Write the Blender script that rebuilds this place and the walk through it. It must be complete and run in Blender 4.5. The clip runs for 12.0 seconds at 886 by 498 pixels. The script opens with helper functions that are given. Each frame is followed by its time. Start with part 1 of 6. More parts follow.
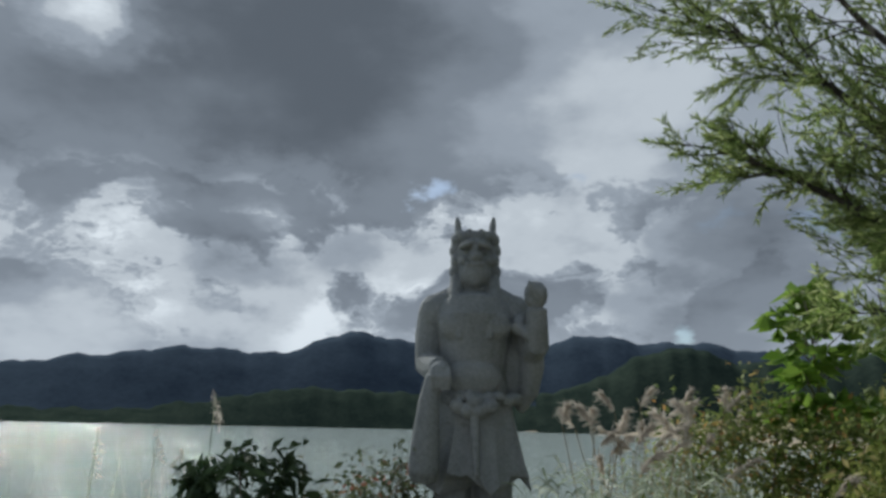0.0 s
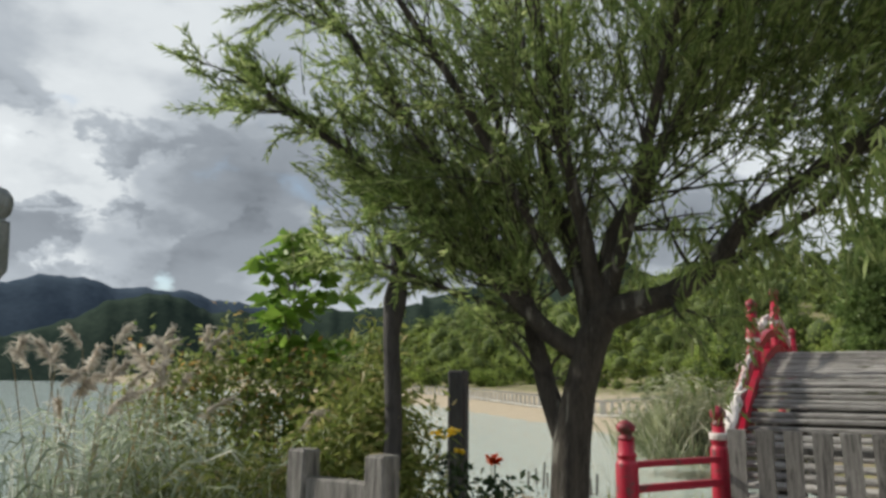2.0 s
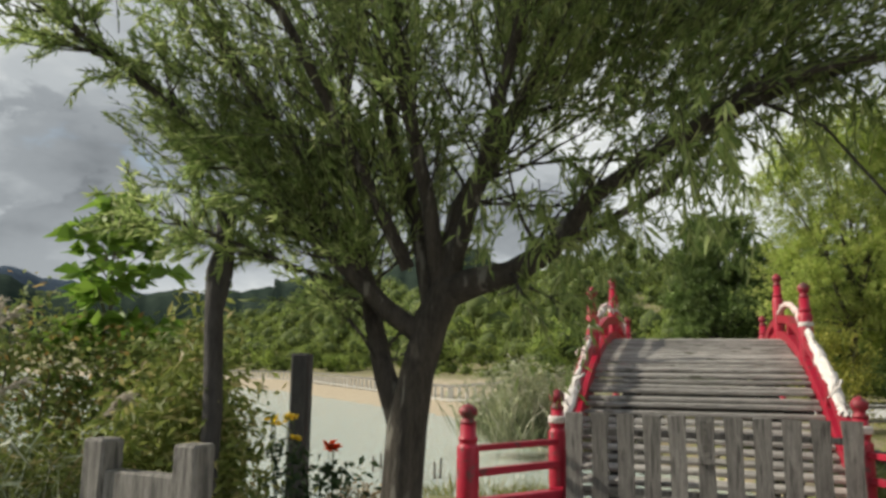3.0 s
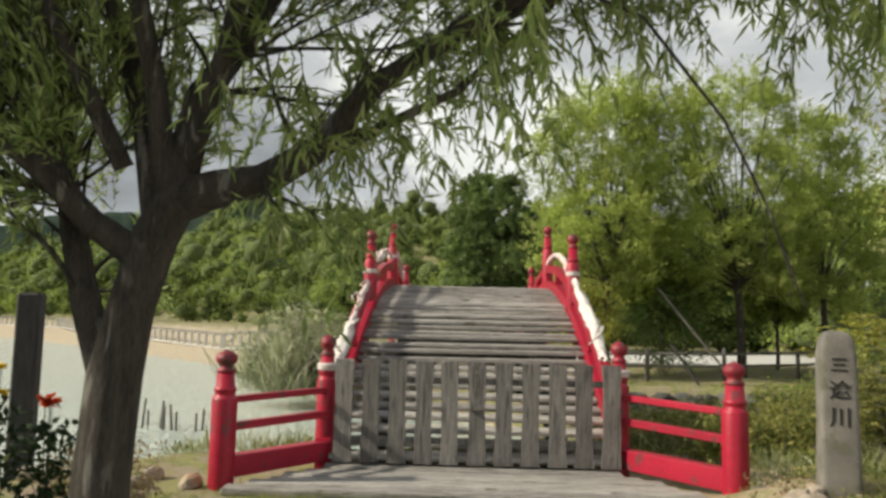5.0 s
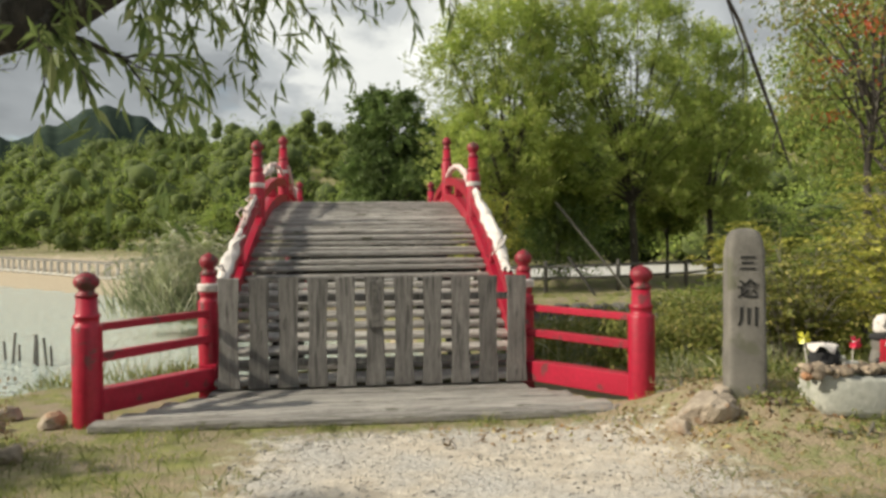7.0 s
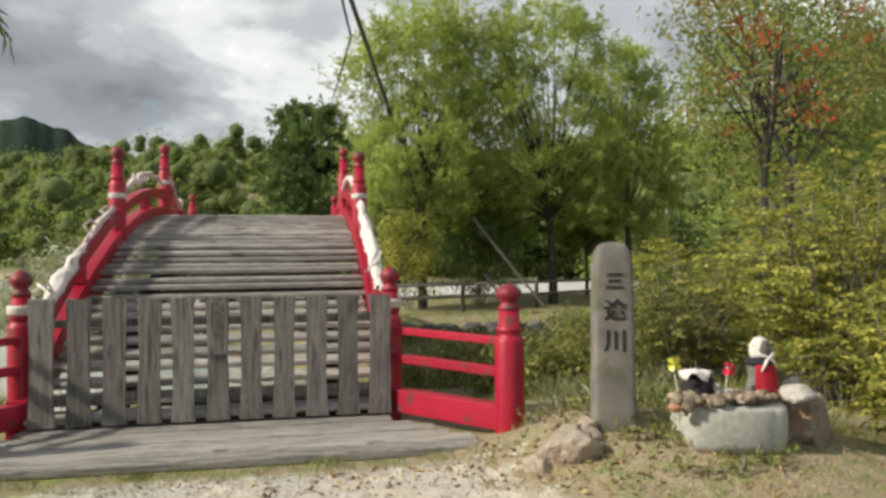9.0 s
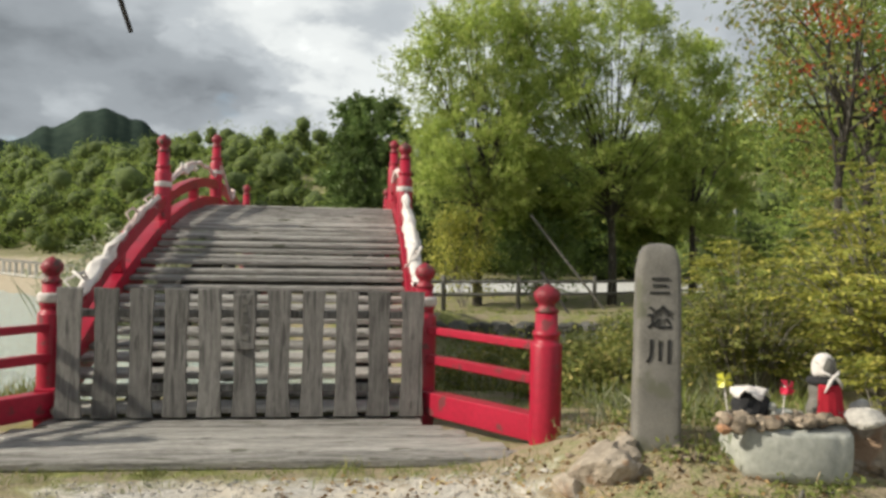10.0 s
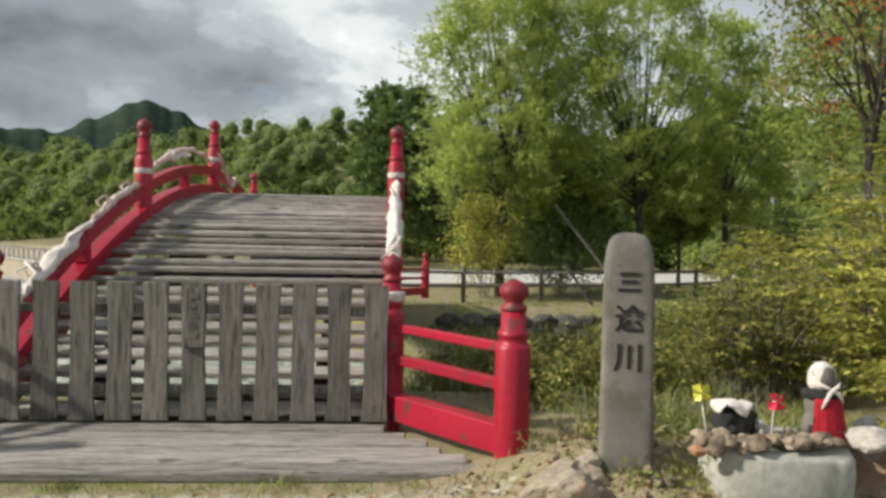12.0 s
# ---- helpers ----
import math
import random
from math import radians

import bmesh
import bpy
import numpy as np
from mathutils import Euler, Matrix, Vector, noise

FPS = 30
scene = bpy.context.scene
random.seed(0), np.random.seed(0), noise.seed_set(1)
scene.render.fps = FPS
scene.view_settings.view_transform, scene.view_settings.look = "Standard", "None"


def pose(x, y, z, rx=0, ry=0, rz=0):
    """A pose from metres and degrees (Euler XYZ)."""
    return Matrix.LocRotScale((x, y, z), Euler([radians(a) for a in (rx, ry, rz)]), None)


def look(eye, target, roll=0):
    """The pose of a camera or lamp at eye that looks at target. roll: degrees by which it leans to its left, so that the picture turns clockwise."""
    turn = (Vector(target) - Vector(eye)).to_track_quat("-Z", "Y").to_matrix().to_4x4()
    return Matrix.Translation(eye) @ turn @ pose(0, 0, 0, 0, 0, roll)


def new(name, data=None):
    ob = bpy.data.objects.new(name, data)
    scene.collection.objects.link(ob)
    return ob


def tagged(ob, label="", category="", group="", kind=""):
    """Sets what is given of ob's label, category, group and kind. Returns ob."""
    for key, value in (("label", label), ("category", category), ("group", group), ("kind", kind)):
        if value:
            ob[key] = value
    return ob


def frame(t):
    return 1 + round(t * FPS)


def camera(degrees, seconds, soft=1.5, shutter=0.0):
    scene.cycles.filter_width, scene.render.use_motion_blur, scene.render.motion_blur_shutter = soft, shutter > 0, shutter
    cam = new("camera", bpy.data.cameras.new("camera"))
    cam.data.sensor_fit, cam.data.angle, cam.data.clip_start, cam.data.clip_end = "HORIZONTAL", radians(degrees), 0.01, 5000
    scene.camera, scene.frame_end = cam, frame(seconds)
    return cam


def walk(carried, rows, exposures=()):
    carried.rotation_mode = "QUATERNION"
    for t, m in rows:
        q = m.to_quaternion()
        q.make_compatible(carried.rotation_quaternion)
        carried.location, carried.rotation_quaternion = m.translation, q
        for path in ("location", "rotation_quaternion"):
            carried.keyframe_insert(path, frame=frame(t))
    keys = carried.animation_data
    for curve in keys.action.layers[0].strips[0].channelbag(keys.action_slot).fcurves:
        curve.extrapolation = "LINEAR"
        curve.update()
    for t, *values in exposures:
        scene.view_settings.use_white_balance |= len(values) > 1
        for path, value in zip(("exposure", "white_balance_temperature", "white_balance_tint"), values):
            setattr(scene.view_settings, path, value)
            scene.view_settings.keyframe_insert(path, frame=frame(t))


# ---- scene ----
cam = camera(61.7, 12.0, soft=3.1)
PATH = [
    (0, (0.239, -9.125, 1.686), (-1.572, -8.417, 2.155), 1.2),
    (0.5, (0.179, -9.05, 1.693), (-1.492, -8.047, 2.144), 0.8),
    (1, (0.113, -9.038, 1.676), (-1.35, -7.742, 2.101), 0.5),
    (1.5, (0.005, -8.985, 1.658), (-1.216, -7.45, 2.049), 0.6),
    (2, (-0.06, -8.953, 1.641), (-1.036, -7.244, 1.994), 0.6),
    (2.5, (-0.091, -8.838, 1.618), (-0.885, -7.032, 1.945), 0.8),
    (3, (-0.108, -8.635, 1.62), (-0.734, -6.763, 1.94), 0.8),
    (3.5, (-0.126, -8.416, 1.608), (-0.562, -6.489, 1.92), 0.5),
    (5.5, (-0.158, -7.79, 1.548), (-0.182, -5.795, 1.685), 1.3),
    (6, (-0.133, -7.662, 1.516), (-0.147, -5.664, 1.591), 0.7),
    (6.5, (-0.215, -7.515, 1.48), (-0.148, -5.517, 1.508), 0.1),
    (7, (-0.1, -7.31, 1.468), (0.111, -5.321, 1.455), -0.5),
    (7.5, (0.125, -7.069, 1.449), (0.537, -5.112, 1.426), -0.7),
    (9.5, (0.823, -6.562, 1.455), (1.168, -4.593, 1.497), -0.0),
    (10, (0.953, -6.379, 1.467), (1.172, -4.392, 1.486), 1.0),
    (10.5, (1.125, -6.217, 1.494), (1.126, -4.217, 1.518), 0.9),
    (11, (1.38, -6.154, 1.51), (1.058, -4.181, 1.514), 1.6),
    (11.5, (1.499, -6.028, 1.495), (1.351, -4.034, 1.487), 2.2),
    (12, (1.565, -5.853, 1.483), (1.685, -3.856, 1.473), 1.1),
]
walk(cam, [(t, look(eye, target, roll)) for t, eye, target, roll in PATH],
     exposures=[(0.0, -0.42, 6050, 6), (0.8, -0.26, 6100, 6), (1.6, 0.02, 6350, 7), (2.6, 0.15, 6800, 6), (5.5, 0.33, 7150, 6), (7.5, 0.28, 7150, 6), (9.5, 0.29, 6850, 6), (12.0, 0.27, 6800, 6)])

# ---- light: broken cloud, sun low over the lake ----
SUN_EL, SUN_AZ = radians(33), radians(-99)        # azimuth from +y, clockwise
sun_dir = Vector((math.sin(SUN_AZ) * math.cos(SUN_EL), math.cos(SUN_AZ) * math.cos(SUN_EL), math.sin(SUN_EL)))
sun_data = bpy.data.lights.new("sun", "SUN")
sun_data.energy, sun_data.angle, sun_data.color = 4.4, radians(3.0), (1.0, 0.93, 0.82)
sun = new("sun", sun_data)
sun.matrix_world = look(sun_dir * 50, (0, 0, 0))

world = bpy.data.worlds.new("world")
scene.world = world
world.use_nodes = True
wn, wl = world.node_tree.nodes, world.node_tree.links
wn.clear()


def wnode(kind, **inputs):
    n = wn.new(kind)
    for k, v in inputs.items():
        n.inputs[k.replace("_", " ")].default_value = v
    return n


def wmath(op, a, b=None):
    n = wn.new("ShaderNodeMath")
    n.operation = op
    for i, v in enumerate((a, b)):
        if v is None:
            continue
        if isinstance(v, (int, float)):
            n.inputs[i].default_value = v
        else:
            wl.new(v, n.inputs[i])
    return n.outputs[0]


def wramp(fac, stops):
    n = wn.new("ShaderNodeValToRGB")
    n.color_ramp.interpolation = "EASE"
    while len(n.color_ramp.elements) < len(stops):
        n.color_ramp.elements.new(0.5)
    for e, (p, c) in zip(n.color_ramp.elements, stops):
        e.position, e.color = p, (*c, 1)
    wl.new(fac, n.inputs[0])
    return n.outputs[0]


def wmix(fac, a, b):
    n = wn.new("ShaderNodeMix")
    n.data_type = "RGBA"
    for sock, v in ((n.inputs[0], fac), (n.inputs[6], a), (n.inputs[7], b)):
        if isinstance(v, (int, float)):
            sock.default_value = v
        elif isinstance(v, tuple):
            sock.default_value = (*v, 1)
        else:
            wl.new(v, sock)
    return n.outputs[2]


sky = wn.new("ShaderNodeTexSky")
sky.sky_type, sky.sun_disc = "NISHITA", False
sky.sun_elevation, sky.sun_rotation = SUN_EL, SUN_AZ
sky_col = wn.new("ShaderNodeVectorMath")
sky_col.operation = "SCALE"
sky_col.inputs["Scale"].default_value = 0.11
wl.new(sky.outputs[0], sky_col.inputs[0])
coord = wn.new("ShaderNodeTexCoord")
sep = wn.new("ShaderNodeSeparateXYZ")
wl.new(coord.outputs["Generated"], sep.inputs[0])
FLAT = 1.9                                          # clouds flattened towards the horizon


def wvec(op, a, b):
    n = wn.new("ShaderNodeVectorMath")
    n.operation = op
    for i, v in enumerate((a, b)):
        if isinstance(v, tuple):
            n.inputs[i].default_value = v
        else:
            wl.new(v, n.inputs[i])
    return n.outputs[0]


def wnoise(vector, scale, detail, rough, colour=False):
    n = wnode("ShaderNodeTexNoise", Scale=scale, Detail=detail, Roughness=rough)
    wl.new(vector, n.inputs["Vector"])
    return n.outputs["Color" if colour else 0]


plain = wvec("MULTIPLY", coord.outputs["Generated"], (1.0, 1.0, FLAT))
curl = wvec("MULTIPLY", wvec("SUBTRACT", wnoise(wvec("ADD", plain, (3.3, 1.2, 0.4)), 3.4, 7, 0.56, True), (0.5, 0.5, 0.5)), (0.34, 0.34, 0.34))
bent = wvec("ADD", plain, curl)                     # billowing edges
soft_cloud = wnoise(wvec("ADD", bent, (7.3, 2.1, 0.6)), 1.7, 3, 0.42)
grain = wnoise(wvec("ADD", plain, (1.1, 4.1, 2.6)), 5.5, 6, 0.5)


def mass(x, y, z, reach):
    """One at the middle of a cloud mass, falling to nothing at its reach."""
    d = wn.new("ShaderNodeVectorMath")
    d.operation = "DISTANCE"
    d.inputs[1].default_value = (x, y, z * FLAT)
    wl.new(bent, d.inputs[0])
    m = wn.new("ShaderNodeMapRange")
    m.interpolation_type = "SMOOTHSTEP"
    for i, v in enumerate((0.0, reach, 1.0, 0.0)):
        m.inputs[1 + i].default_value = v
    wl.new(d.outputs["Value"], m.inputs[0])
    return m.outputs[0]


deep = wmath("ADD", wmath("MULTIPLY", wmath("SUBTRACT", soft_cloud, 0.5), 0.62), 0.385)
heaped = wramp(sep.outputs[2], [(0.06, (0, 0, 0)), (0.15, (1, 1, 1)), (0.26, (1, 1, 1)), (0.38, (0, 0, 0))])
deep = wmath("ADD", deep, wmath("MULTIPLY", wmath("SUBTRACT", grain, 0.5), wmath("ADD", wmath("MULTIPLY", heaped, 0.55), 0.38)))
deep = wmath("ADD", deep, wmath("MULTIPLY", wmath("MAXIMUM", wmath("SUBTRACT", sep.outputs[2], 0.42), 0.0), 0.30))
puffs = wn.new("ShaderNodeMapRange")
puffs.interpolation_type = "SMOOTHSTEP"
for i, v in enumerate((0.455, 0.545, 0.5, -0.5)):
    puffs.inputs[1 + i].default_value = v
wl.new(wnoise(wvec("ADD", bent, (2.7, 6.4, 1.9)), 4.2, 9, 0.58), puffs.inputs[0])
over_lake = wmath("ADD", wmath("MULTIPLY", mass(-0.90, 0.25, 0.19, 0.75), 0.29), 0.06)
deep = wmath("ADD", deep, wmath("MULTIPLY", wmath("MULTIPLY", puffs.outputs[0], heaped), over_lake))
# heavy banks over the lake and the hill, heaped white cloud below, thin bright cloud between them
for x, y, z, reach, weight in ((-0.92, 0.10, 0.385, 0.56, 0.30), (-0.80, -0.10, 0.62, 0.60, 0.12), (-0.86, 0.28, 0.48, 0.40, 0.12), (-0.88, -0.105, 0.465, 0.13, -0.50),
                               (-0.96, 0.06, 0.20, 0.38, -0.26), (-0.981, 0.04, 0.185, 0.17, 0.40), (-0.95, 0.20, 0.20, 0.15, 0.24), (-0.97, -0.14, 0.19, 0.14, 0.20), (-0.995, 0.03, 0.115, 0.16, 0.16),
                               (-0.76, 0.63, 0.215, 0.38, 0.30), (-0.80, 0.46, 0.38, 0.34, -0.11), (-0.68, 0.64, 0.38, 0.30, -0.05), (-0.80, 0.58, 0.12, 0.20, -0.14),
                               (-0.28, 0.94, 0.20, 0.34, 0.25), (-0.45, 0.87, 0.175, 0.26, 0.14), (-0.15, 0.96, 0.215, 0.20, 0.10), (-0.06, 0.95, 0.30, 0.40, -0.10), (-0.20, 0.97, 0.15, 0.13, -0.14), (-0.36, 0.89, 0.30, 0.26, -0.12)):
    deep = wmath("ADD", deep, wmath("MULTIPLY", mass(x, y, z, reach), weight))
shade = wramp(deep, [(0.12, (1.04, 1.07, 1.10)), (0.27, (0.70, 0.73, 0.77)), (0.40, (0.43, 0.465, 0.52)), (0.54, (0.285, 0.313, 0.358)), (0.82, (0.145, 0.163, 0.190))])
gap = wnoise(wvec("ADD", bent, (5.3, 3.2, 1.4)), 2.2, 5, 0.5)
for x, y, z, reach in ((-0.972, -0.055, 0.236, 0.13), (-0.905, 0.316, 0.288, 0.07), (-0.76, 0.64, 0.122, 0.06), (-0.40, 0.90, 0.11, 0.16)):
    gap = wmath("SUBTRACT", gap, wmath("MULTIPLY", mass(x, y, z, reach), 0.24))
cover = wramp(gap, [(0.27, (0, 0, 0)), (0.36, (1, 1, 1))])
clouds = wmix(cover, sky_col.outputs[0], shade)
low = wramp(sep.outputs[2], [(0.02, (1, 1, 1)), (0.20, (0, 0, 0))])
veil = wn.new("ShaderNodeMath")
veil.operation = "MULTIPLY"
veil.inputs[1].default_value = 0.22
wl.new(low, veil.inputs[0])
haze = wmix(veil.outputs[0], clouds, (0.68, 0.73, 0.81))
bg = wn.new("ShaderNodeBackground")
bg.inputs["Strength"].default_value = 1.0
wl.new(haze, bg.inputs["Color"])
out = wn.new("ShaderNodeOutputWorld")
wl.new(bg.outputs[0], out.inputs[0])

# ---- materials ----


def surf(name, dark, light, scale=6.0, rough=0.75, bump=0.3, stretch=(1, 1, 1), fine=8.0, metal=0.0, spots=None, bump_scale=1.0, rnd=0.25, coat=0.0, spec=0.5):
    """Two scales of noise between two colours, grain as bump, a shade of its own for each object."""
    m = bpy.data.materials.new(name)
    m.use_nodes = True
    nt = m.node_tree
    n, l = nt.nodes, nt.links
    p = n["Principled BSDF"]
    tc = n.new("ShaderNodeTexCoord")
    mp = n.new("ShaderNodeMapping")
    mp.inputs["Scale"].default_value = stretch
    l.new(tc.outputs["Object"], mp.inputs[0])
    info = n.new("ShaderNodeObjectInfo")
    jog = n.new("ShaderNodeVectorMath")
    jog.operation = "MULTIPLY_ADD"
    jog.inputs[1].default_value = (31, 17, 23)
    l.new(info.outputs["Random"], jog.inputs[0])
    l.new(mp.outputs[0], jog.inputs[2])
    a = n.new("ShaderNodeTexNoise")
    a.inputs["Scale"].default_value, a.inputs["Detail"].default_value = scale, 5
    b = n.new("ShaderNodeTexNoise")
    b.inputs["Scale"].default_value, b.inputs["Detail"].default_value, b.inputs["Roughness"].default_value = scale * fine, 6, 0.65
    for t in (a, b):
        l.new(jog.outputs[0], t.inputs["Vector"])
    mx = n.new("ShaderNodeMath")
    mx.operation = "MULTIPLY_ADD"
    mx.inputs[1].default_value = 0.5
    l.new(a.outputs[0], mx.inputs[0])
    half = n.new("ShaderNodeMath")
    half.operation = "MULTIPLY"
    half.inputs[1].default_value = 0.5
    l.new(b.outputs[0], half.inputs[0])
    l.new(half.outputs[0], mx.inputs[2])
    r = n.new("ShaderNodeValToRGB")
    r.color_ramp.elements[0].position, r.color_ramp.elements[0].color = 0.34, (*dark, 1)
    r.color_ramp.elements[1].position, r.color_ramp.elements[1].color = 0.66, (*light, 1)
    l.new(mx.outputs[0], r.inputs[0])
    col = r.outputs[0]
    if spots:
        colour, size, amount = spots
        s = n.new("ShaderNodeTexNoise")
        s.inputs["Scale"].default_value, s.inputs["Detail"].default_value = size, 6
        l.new(jog.outputs[0], s.inputs["Vector"])
        sr = n.new("ShaderNodeValToRGB")
        sr.color_ramp.elements[0].position, sr.color_ramp.elements[1].position = 1 - amount, min(1.0, 1 - amount + 0.06)
        l.new(s.outputs[0], sr.inputs[0])
        sm = n.new("ShaderNodeMix")
        sm.data_type = "RGBA"
        l.new(sr.outputs[0], sm.inputs[0])
        l.new(col, sm.inputs[6])
        sm.inputs[7].default_value = (*colour, 1)
        col = sm.outputs[2]
    hsv = n.new("ShaderNodeHueSaturation")
    va = n.new("ShaderNodeMath")
    va.operation = "MULTIPLY_ADD"
    va.inputs[1].default_value, va.inputs[2].default_value = rnd * 2, 1 - rnd
    l.new(info.outputs["Random"], va.inputs[0])
    l.new(va.outputs[0], hsv.inputs["Value"])
    l.new(col, hsv.inputs["Color"])
    l.new(hsv.outputs[0], p.inputs["Base Color"])
    p.inputs["Roughness"].default_value, p.inputs["Metallic"].default_value = rough, metal
    p.inputs["Coat Weight"].default_value = coat
    p.inputs["Specular IOR Level"].default_value = spec
    bp = n.new("ShaderNodeBump")
    bp.inputs["Strength"].default_value, bp.inputs["Distance"].default_value = bump, 0.02 * bump_scale
    l.new(mx.outputs[0], bp.inputs["Height"])
    l.new(bp.outputs[0], p.inputs["Normal"])
    return m


def leaf(name, a, b, c=None, through_light=0.35, rough=0.5, patchy=1.6, swing=(0.55, 1.30)):
    """Foliage: each leaf its own shade between the colours, partly lit through."""
    m = bpy.data.materials.new(name)
    m.use_nodes = True
    n, l = m.node_tree.nodes, m.node_tree.links
    p = n["Principled BSDF"]
    g = n.new("ShaderNodeNewGeometry")
    r = n.new("ShaderNodeValToRGB")
    r.color_ramp.elements[0].color = (*a, 1)
    r.color_ramp.elements[1].color = (*b, 1)
    if c:
        r.color_ramp.elements[1].position = 0.8
        e = r.color_ramp.elements.new(0.97)
        e.color = (*c, 1)
    l.new(g.outputs["Random Per Island"], r.inputs[0])
    tc = n.new("ShaderNodeTexCoord")
    patch = n.new("ShaderNodeTexNoise")
    patch.inputs["Scale"].default_value, patch.inputs["Detail"].default_value = patchy, 3
    l.new(tc.outputs["Object"], patch.inputs["Vector"])
    rng_ = n.new("ShaderNodeMapRange")
    for i_, v_ in enumerate((0.32, 0.68, *swing)):
        rng_.inputs[1 + i_].default_value = v_
    l.new(patch.outputs[0], rng_.inputs[0])
    hue = n.new("ShaderNodeHueSaturation")
    l.new(rng_.outputs[0], hue.inputs["Value"])
    l.new(r.outputs[0], hue.inputs["Color"])
    l.new(hue.outputs[0], p.inputs["Base Color"])
    p.inputs["Roughness"].default_value = rough
    p.inputs["Specular IOR Level"].default_value = 0.3
    tr = n.new("ShaderNodeBsdfTranslucent")
    l.new(hue.outputs[0], tr.inputs[0])
    mx = n.new("ShaderNodeMixShader")
    mx.inputs[0].default_value = through_light
    l.new(p.outputs[0], mx.inputs[1])
    l.new(tr.outputs[0], mx.inputs[2])
    l.new(mx.outputs[0], n["Material Output"].inputs[0])
    return m


RED = surf("red_paint", (0.27, 0.006, 0.024), (0.42, 0.010, 0.040), 3, 0.42, 0.25, spots=((0.16, 0.035, 0.04), 7, 0.40), rnd=0.08)
WOOD_GREY = surf("weathered_board", (0.070, 0.066, 0.064), (0.29, 0.277, 0.262), 3, 0.85, 0.9, (9, 9, 0.9), 6, rnd=0.22, spots=((0.085, 0.082, 0.078), 2.5, 0.42))
WOOD_DECK = surf("weathered_plank", (0.13, 0.123, 0.115), (0.60, 0.575, 0.545), 2.6, 0.85, 1.0, (1.0, 9, 9), 7, spots=((0.11, 0.11, 0.08), 3, 0.40), rnd=0.24, bump_scale=1.6)
WOOD_RAIL = surf("grey_rail", (0.09, 0.085, 0.08), (0.22, 0.21, 0.19), 3, 0.85, 0.6, (1, 1, 6), 6)
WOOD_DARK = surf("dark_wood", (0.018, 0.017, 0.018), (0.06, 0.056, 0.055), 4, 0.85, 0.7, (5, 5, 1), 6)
BARK = surf("willow_bark", (0.016, 0.014, 0.012), (0.105, 0.090, 0.075), 5, 0.9, 1.0, (4, 4, 0.7), 6, bump_scale=3.0, rnd=0, spots=((0.20, 0.19, 0.165), 4, 0.40))
BARK_PALE = surf("pale_bark", (0.10, 0.09, 0.075), (0.30, 0.28, 0.25), 6, 0.9, 0.8, (3, 3, 0.8), 5, rnd=0)
STATUE = surf("carved_stone", (0.145, 0.164, 0.174), (0.285, 0.312, 0.326), 3, 0.9, 0.5, fine=14, rnd=0)
GRANITE = surf("granite", (0.095, 0.09, 0.082), (0.225, 0.213, 0.193), 5, 0.85, 0.5, fine=18, spots=((0.12, 0.12, 0.09), 3, 0.42), rnd=0.05)
ROCK = surf("rock", (0.20, 0.165, 0.13), (0.54, 0.455, 0.37), 3.5, 0.9, 1.0, fine=6, bump_scale=2.5, spots=((0.36, 0.24, 0.16), 4, 0.42), rnd=0.3)
ROCK_DARK = surf("dark_block", (0.05, 0.05, 0.048), (0.16, 0.155, 0.145), 3, 0.9, 1.0, fine=6, bump_scale=2, rnd=0.3)
BASIN = surf("cast_stone", (0.30, 0.31, 0.28), (0.52, 0.52, 0.48), 2.5, 0.9, 0.5, fine=8, spots=((0.16, 0.18, 0.12), 3, 0.40), rnd=0.05)
PEBBLE = surf("pebble", (0.20, 0.19, 0.18), (0.55, 0.52, 0.48), 3, 0.85, 0.4, rnd=0.35)
CLOTH_WHITE = surf("white_cloth", (0.50, 0.46, 0.44), (0.76, 0.72, 0.70), 12, 0.9, 0.4, rnd=0.06)
CLOTH_RED = surf("red_cloth", (0.30, 0.005, 0.018), (0.44, 0.008, 0.028), 14, 0.85, 0.4, rnd=0.05)
CLOTH_PINK = surf("faded_rope", (0.50, 0.36, 0.34), (0.78, 0.66, 0.64), 18, 0.9, 0.6, rnd=0.1)
OFFERING = surf("offering_rock", (0.07, 0.056, 0.042), (0.36, 0.29, 0.22), 4, 0.9, 0.9, fine=6, spots=((0.30, 0.16, 0.09), 5, 0.42), rnd=0.45)
CLOTH_DARK = surf("dark_cloth", (0.010, 0.010, 0.012), (0.03, 0.03, 0.033), 14, 0.9, 0.4, rnd=0)
RED_WORN = surf("worn_red_paint", (0.13, 0.008, 0.018), (0.33, 0.014, 0.034), 6, 0.5, 0.5, spots=((0.10, 0.04, 0.035), 9, 0.46), rnd=0.1)
INK = surf("black_ink", (0.006, 0.006, 0.006), (0.018, 0.018, 0.018), 10, 0.8, 0.1, rnd=0)
YELLOW = surf("yellow_plastic", (0.60, 0.58, 0.05), (0.75, 0.72, 0.10), 6, 0.4, 0.1, rnd=0)
PINWHEEL_RED = surf("red_plastic", (0.62, 0.015, 0.06), (0.75, 0.03, 0.09), 6, 0.4, 0.1, rnd=0)
METAL_PALE = surf("galvanised", (0.42, 0.43, 0.43), (0.62, 0.63, 0.62), 5, 0.5, 0.1, metal=0.3, rnd=0.05)
CONCRETE = surf("pale_concrete", (0.40, 0.39, 0.36), (0.58, 0.57, 0.54), 1.2, 0.9, 0.4, rnd=0.1)
ASPHALT = surf("road_asphalt", (0.46, 0.46, 0.455), (0.62, 0.615, 0.605), 0.8, 0.9, 0.3, rnd=0)
